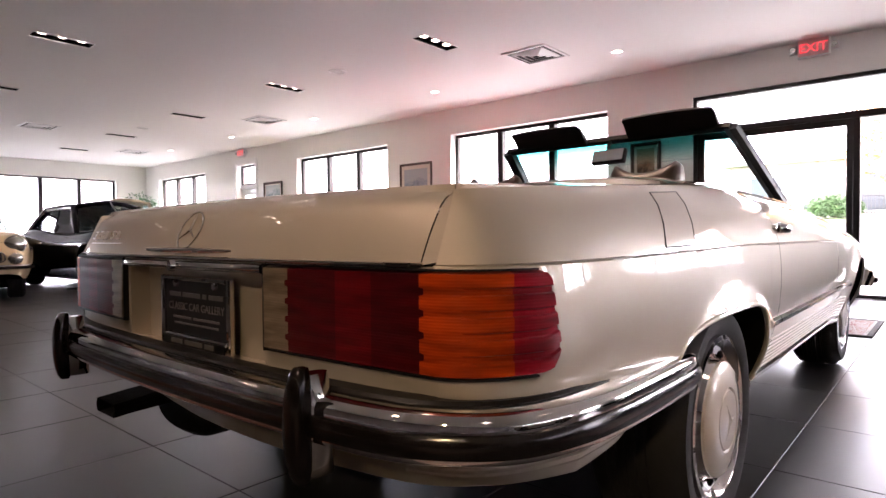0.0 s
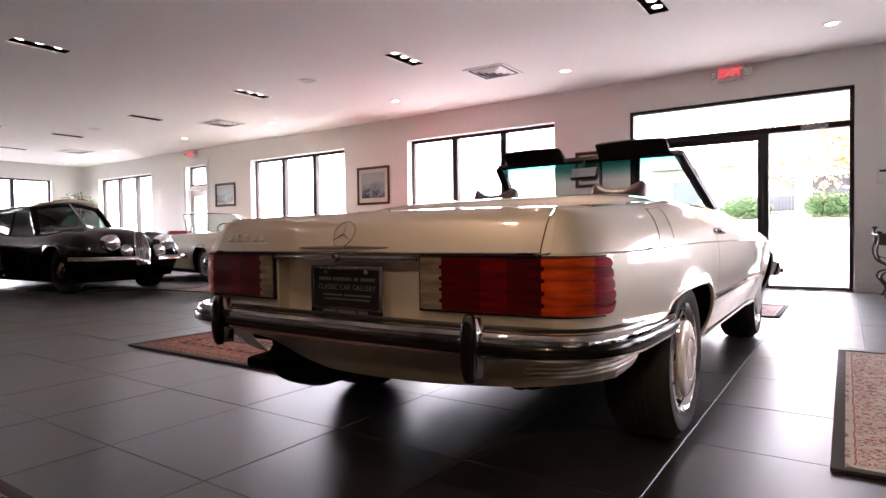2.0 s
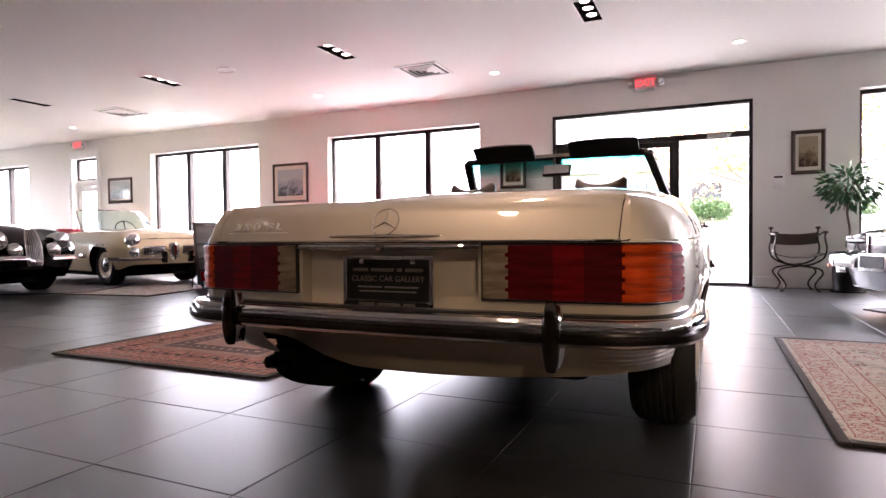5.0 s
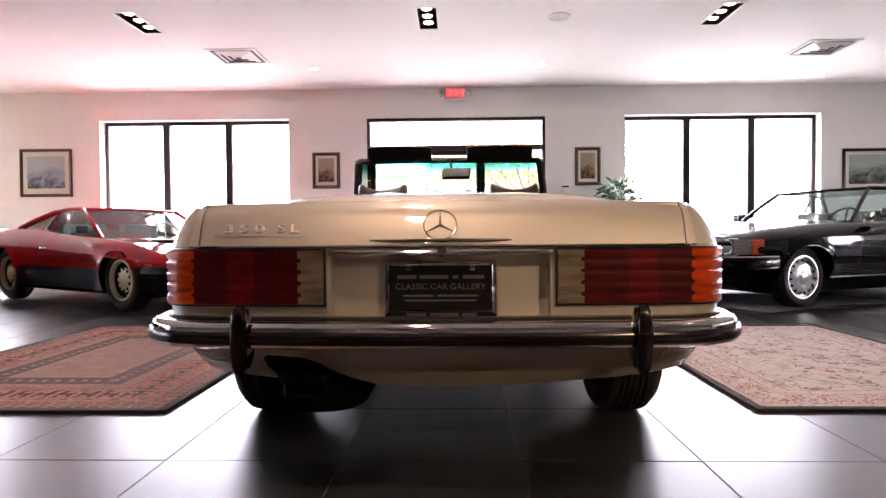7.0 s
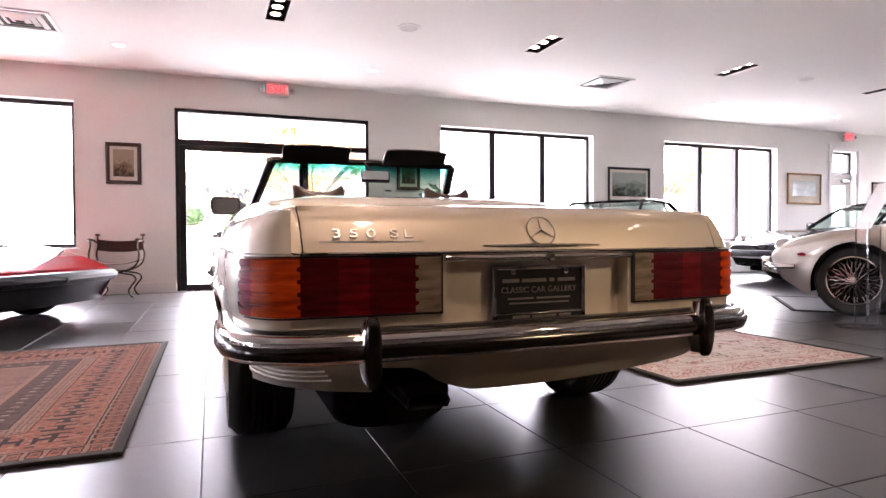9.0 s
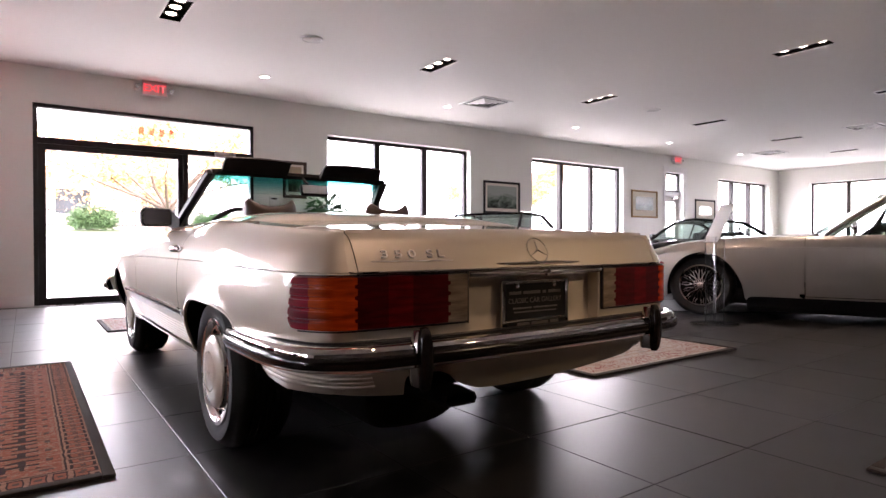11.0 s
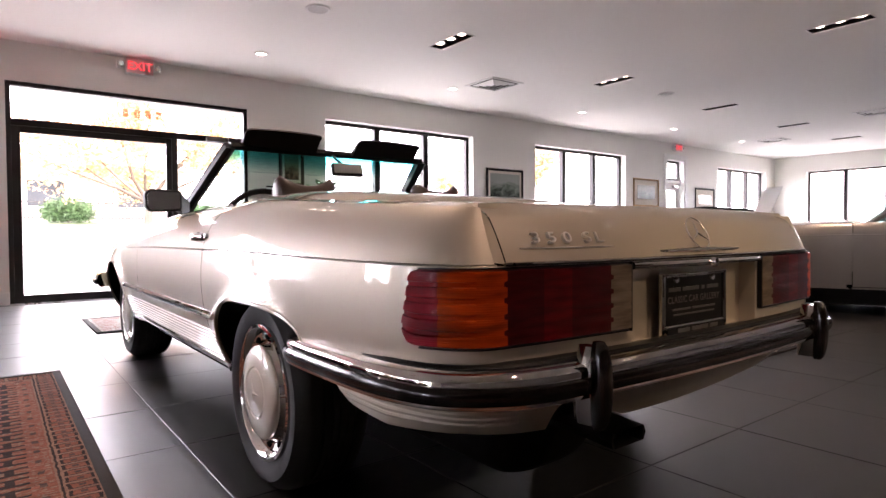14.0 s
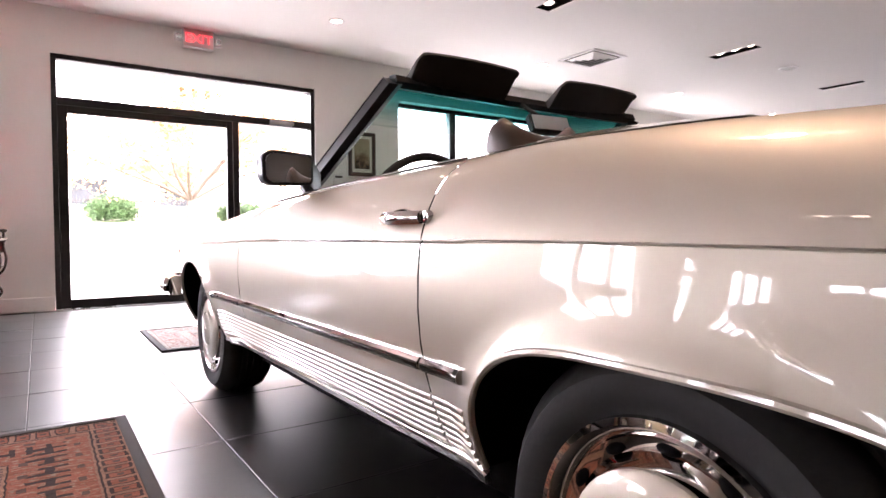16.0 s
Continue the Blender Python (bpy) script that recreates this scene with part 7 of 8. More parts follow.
def black_hardtop():
    root = thing("hardtop_coupe", car_pose(1.90, 5.80, -0.92, -0.39, 3.45), "black two-seat coupe with removable hardtop and polished alloy wheels", "car")
    basic_body(root, SL, 4.31, (1.45, 2.71), BLACK_PAINT, [(0.955, 0.36), (3.46, 0.37)], (1.045, 3.45), 0.79, "alloy", 0.31, 0.215, (1.2, 2.72))
    greenhouse(root, SL, 2.62, 2.12, 1.32, 0.95, 1.245, 0.56, BLACK_PAINT, 0.022, 1.5, False, None, 0.0)
    part("grille", box(-0.37, 0.37, 4.27, 4.315, 0.50, 0.705, 0.012), PLASTIC_BLACK, root)
    for z in (0.54, 0.58, 0.62, 0.66):
        part("grille_bar", box(-0.36, 0.36, 4.312, 4.320, z, z + 0.005), STEEL if z == 0.62 else PLASTIC_BLACK, root, smooth=0)
    bm = bmesh.new()
    box(-0.38, 0.38, 4.30, 4.33, 0.70, 0.725, 0.006, bm)
    for s in (-1, 1):
        box(s * 0.375 - 0.010, s * 0.375 + 0.010, 4.30, 4.325, 0.50, 0.70, 0.004, bm)
    box(-0.38, 0.38, 4.30, 4.325, 0.492, 0.502, 0.003, bm)
    part("grille_surround", bm, CHROME, root)
    part("star_badge", star_bm(Matrix.Translation((0, 4.335, 0.605)) @ Euler((radians(90), 0, math.pi)).to_matrix().to_4x4(), 0.085, 0.012, 0.012), CHROME, root, "large chrome ring badge")
    for s in (-1, 1):
        holder = part("headlamp", box(s * 0.56 - 0.17, s * 0.56 + 0.17, 4.22, 4.30, 0.535, 0.70, 0.02), PLASTIC_BLACK, root)
        for dx in (-0.085, 0.085):
            m = Matrix.Translation((s * 0.56 + dx, 4.30, 0.617)) @ Euler((radians(-90), 0, 0)).to_matrix().to_4x4()
            part("lens", lathe([(0.074, 0.002), (0.070, 0.008), (0.064, 0.003), (0.035, -0.012), (0.014, -0.016), (0.012, -0.004), (0, -0.002)], m, 24), LAMP_BOWL, holder)
        rows = [[(s * (SL.half(y) + 0.004), y, z) for y in (4.03, 4.08, 4.13, 4.16)] for z in (0.545, 0.69)]
        part("corner_lamp", thicken(loft(rows), 0.008), AMBER_LENS, root, "amber corner lamp")
        rows = [[(s * (SL.half(y) + 0.004), y, z) for y in (4.165, 4.2, 4.24, 4.27, 4.295)] for z in (0.545, 0.69)]
        part("lamp_cover", thicken(loft(rows), 0.008), LAMP_BOWL, root, "clear headlamp cover")
        part("fog_lamp", box(s * 0.47 - 0.07, s * 0.47 + 0.07, 4.49, 4.51, 0.36, 0.41, 0.008), HEADLAMP, root)
        part("front_indicator", box(s * 0.70 - 0.035, s * 0.70 + 0.035, 4.455, 4.472, 0.40, 0.435, 0.006), AMBER_LENS, root, "amber front indicator")
        m = box(s * 0.93 - 0.09, s * 0.93 + 0.07, 2.33, 2.42, 0.90, 1.0, 0.025, None, 3)
        part("door_mirror", m, BLACK_PAINT, root)
        part("strip", loft([[(s * (SL.side_x(y, 0.499) + o), y, 0.499 + dz) for o, dz in ((0, -0.01), (0.012, -0.006), (0.012, 0.006), (0, 0.01))] for y in spread(1.32, 3.08, 10)], closed=True, caps=True), CHROME, root)
        part("sill_strip", loft([[(s * (SL.side_x(y, 0.303) + o), y, 0.303 + dz) for o, dz in ((-0.01, -0.012), (0.007, -0.010), (0.010, 0.004), (-0.004, 0.012))] for y in spread(1.32, 3.10, 12)], closed=True, caps=True), CHROME, root, "bright sill strip")
        for z in SIDE_RIBS:
            part("cladding_rib", loft([[(s * (SL.side_x(y, z) + o), y, z + dz) for o, dz in ((-0.004, -0.007), (0.0012, -0.0055), (0.0034, -0.001), (0.003, 0.0025), (0.000, 0.006), (-0.004, 0.0065))] for y in spread(1.33, 3.08, 10)], closed=True, caps=True), BLACK_PAINT, root)
        part("tail_lamp", box(s * 0.5 - 0.2, s * 0.5 + 0.2, -0.02, 0.02, 0.56, 0.70, 0.01), RED_LENS, root)
    way = smooth_path([(x, y, 0.47) for x, y in ((-0.88, 3.92), (-0.875, 4.2), (-0.80, 4.38), (-0.6, 4.46), (-0.3, 4.49), (0, 4.50), (0.3, 4.49), (0.6, 4.46), (0.80, 4.38), (0.875, 4.2), (0.88, 3.92))], 4)
    b = part("front_bumper", sweep(way[::-1], [(-0.02, 0.055), (0.02, 0.055), (0.03, 0.02), (0.03, -0.055), (-0.02, -0.055)]), BLACK_PAINT, root, "black bumper with chrome top")
    part("bumper_trim", sweep(way[::-1], [(0.0, 0.056), (0.020, 0.061), (0.028, 0.054), (0.024, 0.048)]), CHROME, b)
    part("plate_holder", box(-0.17, 0.17, 4.53, 4.545, 0.40, 0.55, 0.004), STEEL, root)
    part("plate", box(-0.15, 0.15, 4.545, 4.55, 0.425, 0.53), PLATE, root, smooth=0)
    part("front_apron", loft([[(u * 0.82, 4.36 - 0.14 * u * u - 0.06 * t, 0.42 - 0.22 * t) for u in [-1 + k / 8 for k in range(17)]] for t in (0, 0.4, 0.8, 1)]), BLACK_PAINT, root)
    way = smooth_path([(x, y, 0.49) for x, y in ((0.876, 0.6), (0.86, 0.25), (0.80, 0.05), (0.6, -0.05), (0, -0.08), (-0.6, -0.05), (-0.80, 0.05), (-0.86, 0.25), (-0.876, 0.6))], 4)
    part("rear_bumper", sweep(way[::-1], [(-0.02, 0.04), (0.03, 0.036), (0.05, 0.0), (0.03, -0.036), (-0.02, -0.04)]), CHROME, root)
    seat_pair(root, 1.75, 0.36, LEATHER, 1.0)
    steering(root, -0.36, 2.25, 0.86)
    return root


black_hardtop()


def red_wedge():
    sh = Shell(
        half=curve_of((0, 0.76), (0.1, 0.82), (0.5, 0.85), (1.2, 0.85), (2.2, 0.82), (3.3, 0.845), (3.8, 0.82), (4.1, 0.77), (4.27, 0.70)),
        belt=curve_of((0, 0.66), (1.0, 0.66), (2.4, 0.60), (3.4, 0.56), (4.0, 0.50), (4.27, 0.455)),
        edge_x=curve_of((0, 0.66), (0.6, 0.72), (1.6, 0.70), (2.8, 0.70), (3.6, 0.72), (4.1, 0.68), (4.27, 0.64)),
        edge_z=curve_of((0, 0.84), (0.6, 0.87), (1.4, 0.85), (2.2, 0.78), (2.8, 0.745), (3.4, 0.70), (3.9, 0.60), (4.2, 0.515), (4.27, 0.49)),
        crown=curve_of((0, 0.0), (2.8, 0.01), (4.27, 0.0)), sill=curve_of((0, 0.30), (0.4, 0.22), (3.6, 0.20), (4.27, 0.30)),
        arches=[(0.86, 0.36, 0.66, 2.0), (3.37, 0.345, 0.62, 2.0)], tuck=0.07, lean=-0.2, bulge=0.2, flare=0.02, nose=(4.27, 0.35, 0.2))
    root = thing("wedge_coupe", car_pose(-4.2, 5.66, 0.858, -0.513, 3.37), "red wedge-shaped mid-engined sports coupe with black lower panels", "car")
    basic_body(root, sh, 4.27, (1.75, 2.85), RED_PAINT, [(0.86, 0.36), (3.37, 0.345)], (0.86, 3.37), 0.79, "gold", 0.32, 0.205, (1.35, 2.86))
    greenhouse(root, sh, 2.80, 2.22, 1.62, 0.95, 1.075, 0.575, RED_PAINT, 0.024, 1.72, True, None, 0.012)
    for s in (-1, 1):
        part("lower_panel", loft([[(s * (sh.side_x(y, z) + 0.005), y, z) for z in (0.20, 0.24, 0.32, 0.40, 0.43)] for y in spread(1.24, 3.0, 12)]), BLACK_TRIM, root, "black lower side panel")
        rows = [[(s * (sh.side_x(y, z) + 0.006), y, z) for z in (0.22, 0.30, 0.36, 0.42, 0.465)] for y in (3.70, 3.78, 3.9, 4.0, 4.12, 4.2, 4.26)]
        part("front_corner", loft(rows), BLACK_TRIM, root)
        part("side_marker", box(s * 0.845 - 0.01, s * 0.845 + 0.01, 3.90, 3.98, 0.47, 0.495), AMBER_LENS, root, smooth=0)
        rows = [[(s * (x), y, z) for x, z in ((sh.edge_x(y) - 0.02, sh.edge_z(y)), (0.54, 1.03 - (1.5 - y) * 0.18))] for y in (1.05, 1.3, 1.55)]
        part("sail_panel", thicken(loft(rows), 0.01), RED_PAINT, root)
        part("bonnet_vent", box(s * 0.26 - 0.15, s * 0.26 + 0.15, 3.28, 3.46, sh.edge_z(3.37) + 0.012, sh.edge_z(3.37) + 0.022, 0.003), BLACK_TRIM, root)
        m = box(s * 0.82 - 0.07, s * 0.82 + 0.06, 2.62, 2.70, 0.80, 0.88, 0.02, None, 3)
        part("door_mirror", m, BLACK_TRIM, root)
    way = smooth_path([(x, y, 0.415) for x, y in ((-0.84, 3.86), (-0.82, 4.05), (-0.76, 4.22), (-0.6, 4.31), (0, 4.36), (0.6, 4.31), (0.76, 4.22), (0.82, 4.05), (0.84, 3.86))], 5)
    part("front_bumper", sweep(way[::-1], [(-0.06, 0.055), (0.0, 0.050), (0.035, 0.02), (0.04, -0.01), (0.0, -0.05), (-0.06, -0.06)]), BLACK_TRIM, root, "black wedge bumper")
    part("front_spoiler", loft([[(u * (0.845 - 0.05 * t), 4.335 - 0.13 * abs(u) ** 3 - 0.10 * t - (0.12 if abs(u) == 1 else 0), 0.40 - 0.22 * t) for u in [-1 + k / 8 for k in range(17)]] for t in (0, 0.5, 0.9, 1)]), BLACK_TRIM, root, "black front apron")
    part("badge", box(-0.012, 0.012, 4.392, 4.402, 0.385, 0.425), CHROME, root, smooth=0)
    seat_pair(root, 1.85, 0.33, VINYL, 0.92)
    steering(root, -0.33, 2.42, 0.76)


red_wedge()


def cream_roadster(m, label):
    sh = Shell(
        half=curve_of((0, 0.60), (0.1, 0.70), (0.4, 0.77), (1.0, 0.80), (2.5, 0.79), (3.6, 0.80), (4.1, 0.785), (4.3, 0.755), (4.4, 0.71), (4.45, 0.64)),
        belt=curve_of((0, 0.58), (1.0, 0.68), (2.4, 0.66), (3.6, 0.64), (4.45, 0.58)),
        edge_x=curve_of((0, 0.50), (0.4, 0.64), (1.5, 0.68), (2.6, 0.67), (3.6, 0.64), (4.2, 0.63), (4.45, 0.55)),
        edge_z=curve_of((0, 0.68), (0.4, 0.80), (1.2, 0.86), (2.2, 0.84), (2.8, 0.86), (3.6, 0.865), (4.1, 0.85), (4.35, 0.80), (4.45, 0.73)),
        crown=curve_of((0, 0.02), (1.2, 0.03), (2.8, 0.05), (4.0, 0.04), (4.45, 0.02)), sill=curve_of((0, 0.38), (0.4, 0.24), (3.9, 0.22), (4.45, 0.34)),
        arches=[(1.22, 0.35, 0.62, 2.0), (3.72, 0.38, 0.665, 2.0)], tuck=0.08, lean=0.0, bulge=0.75, flare=0.02, nose=(4.45, 0.35, 0.2))
    root = thing("roadster", m, label, "car", "cream roadsters")
    basic_body(root, sh, 4.45, (1.65, 2.65), CREAM_PAINT, [(1.22, 0.35), (3.72, 0.38)], (1.22, 3.72), 0.72, "disc", 0.33, 0.20, (1.3, 2.75))
    base, top = (0.64, 2.78, 0.88), (0.56, 2.42, 1.22)
    grid = [[(u * (base[0] + (top[0] - base[0]) * t), base[1] + (top[1] - base[1]) * t + 0.16 * (1 - u * u), base[2] + (top[2] - base[2]) * t + 0.03 * (1 - u * u)) for u in [-1 + k / 8 for k in range(17)]] for t in (0, 0.33, 0.66, 1)]
    g = part("windscreen", thicken(loft(grid), 0.004), CAR_GLASS, root)
    g.visible_shadow = False
    part("screen_frame", tube(smooth_path([grid[0][0], grid[1][0], grid[3][0]] + grid[3][2:15:3] + [grid[3][16], grid[1][16], grid[0][16]], 3), 0.012, 8), CHROME, g)
    seat_pair(root, 1.7, 0.33, mat("red_leather", (0.30, 0.012, 0.016), 0.4, var=0.1) if "red_leather" not in bpy.data.materials else bpy.data.materials["red_leather"], 0.93)
    steering(root, -0.34, 2.3, 0.90)
    for s in (-1, 1):
        lamp_round(root, s * 0.62, 4.395, 0.70, 0.105, "headlamp", 0.11)
        lamp_round(root, s * 0.62, 4.43, 0.535, 0.072, "fog_lamp", 0.08)
        part("side_grille", box(s * 0.32 - 0.17, s * 0.32 + 0.17, 4.38, 4.456, 0.50, 0.61, 0.02), PLASTIC_BLACK, root)
        part("grille_whisker", tube(smooth_path([(s * 0.14, 4.462, 0.612), (s * 0.40, 4.455, 0.618), (s * 0.505, 4.45, 0.59), (s * 0.50, 4.45, 0.50), (s * 0.30, 4.46, 0.488), (s * 0.14, 4.465, 0.49)], 4), 0.009, 8), CHROME, root)
        for k in range(3):
            part("grille_bar", box(s * 0.32 - 0.16, s * 0.32 + 0.16, 4.452, 4.464, 0.52 + 0.028 * k, 0.526 + 0.028 * k, 0.002), CHROME, root)
        way = smooth_path([(s * x, y, 0.43) for x, y in ((0.18, 4.54), (0.4, 4.52), (0.62, 4.46), (0.78, 4.32), (0.82, 4.05))], 4)
        part("bumper", tube(way, 0.034, 10, None, False, 0.6), CHROME, root)
        part("overrider", box(s * 0.22 - 0.03, s * 0.22 + 0.03, 4.50, 4.59, 0.36, 0.54, 0.02, None, 3), TRIM_RUBBER, root)
    rows = [[(w * u, 4.44 + 0.035 * (1 - u * u), z) for u in (-1, -0.5, 0, 0.5, 1)] for w, z in ((0.01, 0.38), (0.05, 0.42), (0.085, 0.50), (0.095, 0.58), (0.085, 0.64), (0.05, 0.67))]
    shield = part("shield_grille", thicken(loft(rows), 0.012), CHROME, root, "chrome shield grille")
    for k in range(6):
        part("grille_bar", box(-0.07, 0.07, 4.478, 4.488, 0.44 + 0.035 * k, 0.448 + 0.035 * k), PLASTIC_BLACK, shield, smooth=0)
    return root


cream_roadster(car_pose(-8.9, 6.16, 0.983, -0.18, 3.72), "cream open roadster with chrome shield grille")
cream_roadster(car_pose(-9.5, 1.75, 0.97, -0.22, 3.72), "cream open roadster with chrome shield grille")


def black_vintage():
    sh = Shell(
        half=curve_of((0, 0.50), (0.1, 0.60), (0.4, 0.72), (1.0, 0.79), (2.4, 0.78), (3.5, 0.80), (4.0, 0.79), (4.25, 0.72), (4.38, 0.55)),
        belt=curve_of((0, 0.58), (1.0, 0.74), (2.0, 0.68), (2.8, 0.66), (3.6, 0.70), (4.1, 0.66), (4.38, 0.58)),
        edge_x=curve_of((0, 0.36), (0.4, 0.54), (1.2, 0.62), (2.4, 0.62), (3.4, 0.62), (4.0, 0.60), (4.38, 0.40)),
        edge_z=curve_of((0, 0.66), (0.4, 0.84), (1.2, 0.93), (2.0, 0.86), (2.6, 0.845), (3.1, 0.865), (3.6, 0.895), (4.0, 0.86), (4.25, 0.76), (4.38, 0.66)),
        crown=curve_of((0, 0.05), (1.2, 0.06), (2.4, 0.10), (2.8, 0.115), (3.6, 0.06), (4.1, 0.05), (4.38, 0.02)), sill=curve_of((0, 0.36), (0.4, 0.20), (3.9, 0.18), (4.38, 0.36)),
        arches=[(0.98, 0.33, 0.62, 2.0), (3.60, 0.38, 0.70, 2.0)], tuck=0.06, lean=0.1, bulge=0.9, flare=0.03, nose=(4.38, 0.35, 0.25))
    sh.valley = curve_of((2.2, 0.0), (2.9, 0.05), (3.6, 0.10), (4.1, 0.13), (4.38, 0.06))
    root = thing("vintage_coupe", car_pose(-9.24, 3.96, 0.998, 0.06, 3.60), "black rounded vintage coupe with chrome grille and headlamps", "car")
    basic_body(root, sh, 4.38, (1.75, 2.75), NAVY_PAINT, [(0.98, 0.33), (3.60, 0.38)], (0.98, 3.60), 0.70, "disc", 0.335, 0.21, (1.0, 2.85))
    greenhouse(root, sh, 2.72, 2.38, 1.35, 0.65, 1.27, 0.50, NAVY_PAINT, 0.045, 1.85, True, None, 0.075)
    part("screen_divider", tube([(0, 2.94, 0.99), (0, 2.48, 1.36)], 0.010, 8), CHROME, root)
    rows = []
    for k in range(13):
        t = k / 12
        z = 0.40 + 0.47 * t
        w = 0.105 * (0.45 + 0.55 * math.sin(math.pi * min(1, 0.25 + 0.7 * t)) ** 0.8)
        rows.append([(w * u, 4.46 - 0.10 * t**2 + 0.03 * (1 - u * u), z) for u in (-1, -0.6, 0, 0.6, 1)])
    grille = part("grille", thicken(loft(rows), 0.01), PLASTIC_BLACK, root, "tall oval chrome grille")
    for u in (-0.9, -0.7, -0.5, -0.3, -0.1, 0.1, 0.3, 0.5, 0.7, 0.9):
        part("grille_bar", tube([(r[2][0] + u * r[4][0], r[2][1] + 0.012 - 0.03 * u * u, r[2][2]) for r in rows], 0.0032, 6), CHROME, grille)
    part("grille_surround", tube([r[0] for r in rows] + [r[-1] for r in rows[::-1]], 0.012, 8, None, True), CHROME, grille)
    for s in (-1, 1):
        lamp_round(root, s * 0.41, 4.40, 0.725, 0.102, "headlamp", 0.20)
        lamp_round(root, s * 0.25, 4.47, 0.60, 0.085, "fog_lamp", 0.10)
    for s in (-1, 1):
        way = smooth_path([(s * x, y, 0.50) for x, y in ((0.15, 4.585), (0.3, 4.57), (0.6, 4.50), (0.80, 4.34), (0.86, 4.12))], 5)
        part("front_bumper", sweep(way[::-1] if s > 0 else way, [(-0.008, 0.030), (0.006, 0.030), (0.016, 0.012), (0.013, 0.0), (0.016, -0.012), (0.006, -0.030), (-0.008, -0.030)]), CHROME, root, "slim chrome bumper blade")
        part("bumper_bracket", tube([(s * 0.34, 4.2, 0.46), (s * 0.34, 4.55, 0.50)], 0.02, 8), NAVY_PAINT, root)
        part("screen_frame", tube(smooth_path([(s * 0.02, 2.945, 0.99), (s * 0.58, 2.72, 0.885), (s * 0.50, 2.40, 1.275), (s * 0.02, 2.47, 1.352)], 6), 0.008, 6), CHROME, root, "thin chrome screen frame")
    seat_pair(root, 1.6, 0.32, LEATHER, 1.02)
    steering(root, 0.32, 2.25, 0.98)


black_vintage()


def silver_coupe():
    sh = Shell(
        half=curve_of((0, 0.55), (0.1, 0.66), (0.5, 0.78), (1.2, 0.83), (2.6, 0.82), (3.6, 0.83), (3.94, 0.805), (4.11, 0.755), (4.22, 0.69), (4.26, 0.62)),
        belt=curve_of((0, 0.62), (1.0, 0.76), (2.4, 0.755), (3.5, 0.725), (3.92, 0.665), (4.15, 0.60), (4.26, 0.545)),
        edge_x=curve_of((0, 0.44), (0.5, 0.62), (1.5, 0.70), (2.6, 0.70), (3.6, 0.68), (4.02, 0.60), (4.26, 0.44)),
        edge_z=curve_of((0, 0.72), (0.5, 0.86), (1.5, 0.875), (2.4, 0.865), (3.2, 0.842), (3.65, 0.805), (3.92, 0.755), (4.11, 0.70), (4.22, 0.645), (4.26, 0.605)),
        crown=curve_of((0, 0.02), (1.5, 0.03), (2.6, 0.04), (3.6, 0.03), (4.26, 0.01)), sill=curve_of((0, 0.40), (0.4, 0.22), (3.9, 0.19), (4.1, 0.27), (4.26, 0.34)),
        arches=[(1.0, 0.36, 0.67, 2.0), (3.47, 0.405, 0.695, 2.0)], tuck=0.09, lean=0.0, bulge=0.85, flare=0.015, nose=(4.26, 0.28, 0.22), groove=True)
    root = thing("silver_coupe", car_pose(4.05, 3.19, -0.33, 0.944, 3.50), "silver sports coupe with chrome wire wheels", "car")
    basic_body(root, sh, 4.26, (1.35, 2.52), SILVER_PAINT, [(1.0, 0.36), (3.47, 0.405)], (1.0, 3.50), 0.755, "wire", 0.335, 0.225, (0.9, 2.46))
    greenhouse(root, sh, 2.36, 1.84, 0.95, 0.35, 1.25, 0.52, SILVER_PAINT, 0.020, 1.05, False, None, 0.04)
    for s in (-1, 1):
        lamp_round(root, s * 0.53, 4.21, 0.625, 0.088, "headlamp", 0.12)
        p = sh.point(3.92, 0.80, s)
        part("side_marker", lathe([(0.035, 0), (0.03, 0.008), (0, 0.012)], Matrix.Translation(p) @ Euler((0, radians(90 * s), 0)).to_matrix().to_4x4() @ Matrix.Diagonal((0.5, 1.2, 1, 1)), 16), RED_LENS, root, "small red side lamp")
        way = smooth_path([(s * x, y, 0.46 + dz) for x, y, dz in ((0.79, 3.98, -0.01), (0.75, 4.14, -0.01), (0.62, 4.29, -0.01), (0.4, 4.36, -0.02), (0.28, 4.38, -0.07), (0.0, 4.39, -0.11))], 4)
        part("bumper", tube(way, 0.030, 10, None, False, 0.6), CHROME, root)
        part("overrider", box(s * 0.40 - 0.025, s * 0.40 + 0.025, 4.34, 4.43, 0.37, 0.53, 0.02, None, 3), CHROME, root)
        q = sh.point(2.25, 1.9, s)
        part("door_mirror", lathe([(0.0, -0.05), (0.04, -0.035), (0.055, 0.0), (0.05, 0.006), (0, 0.006)], Matrix.Translation((q[0] + s * 0.05, q[1] - 0.15, q[2] + 0.09)) @ Euler((radians(90), 0, 0)).to_matrix().to_4x4(), 18), CHROME, root)
        part("mirror_stem", tube([(q[0], q[1] - 0.12, q[2]), (q[0] + s * 0.05, q[1] - 0.14, q[2] + 0.06)], 0.009), CHROME, root)
    part("grille", box(-0.3, 0.3, 4.23, 4.265, 0.42, 0.55, 0.03, None, 3), PLASTIC_BLACK, root)
    part("underbody", box(-0.76, 0.76, 0.4, 3.05, 0.085, 0.24, 0.03), UNDERSIDE, root)
    for x in (-0.42, -0.02, 0.3):
        part("wiper", tube([(x, 2.44, 0.915), (x + 0.36, 2.36, 0.965)], 0.006), CHROME, root)
    seat_pair(root, 1.25, 0.33, mat("red_hide", (0.28, 0.02, 0.02), 0.4), 1.0)
    steering(root, -0.33, 1.95, 0.97)


silver_coupe()


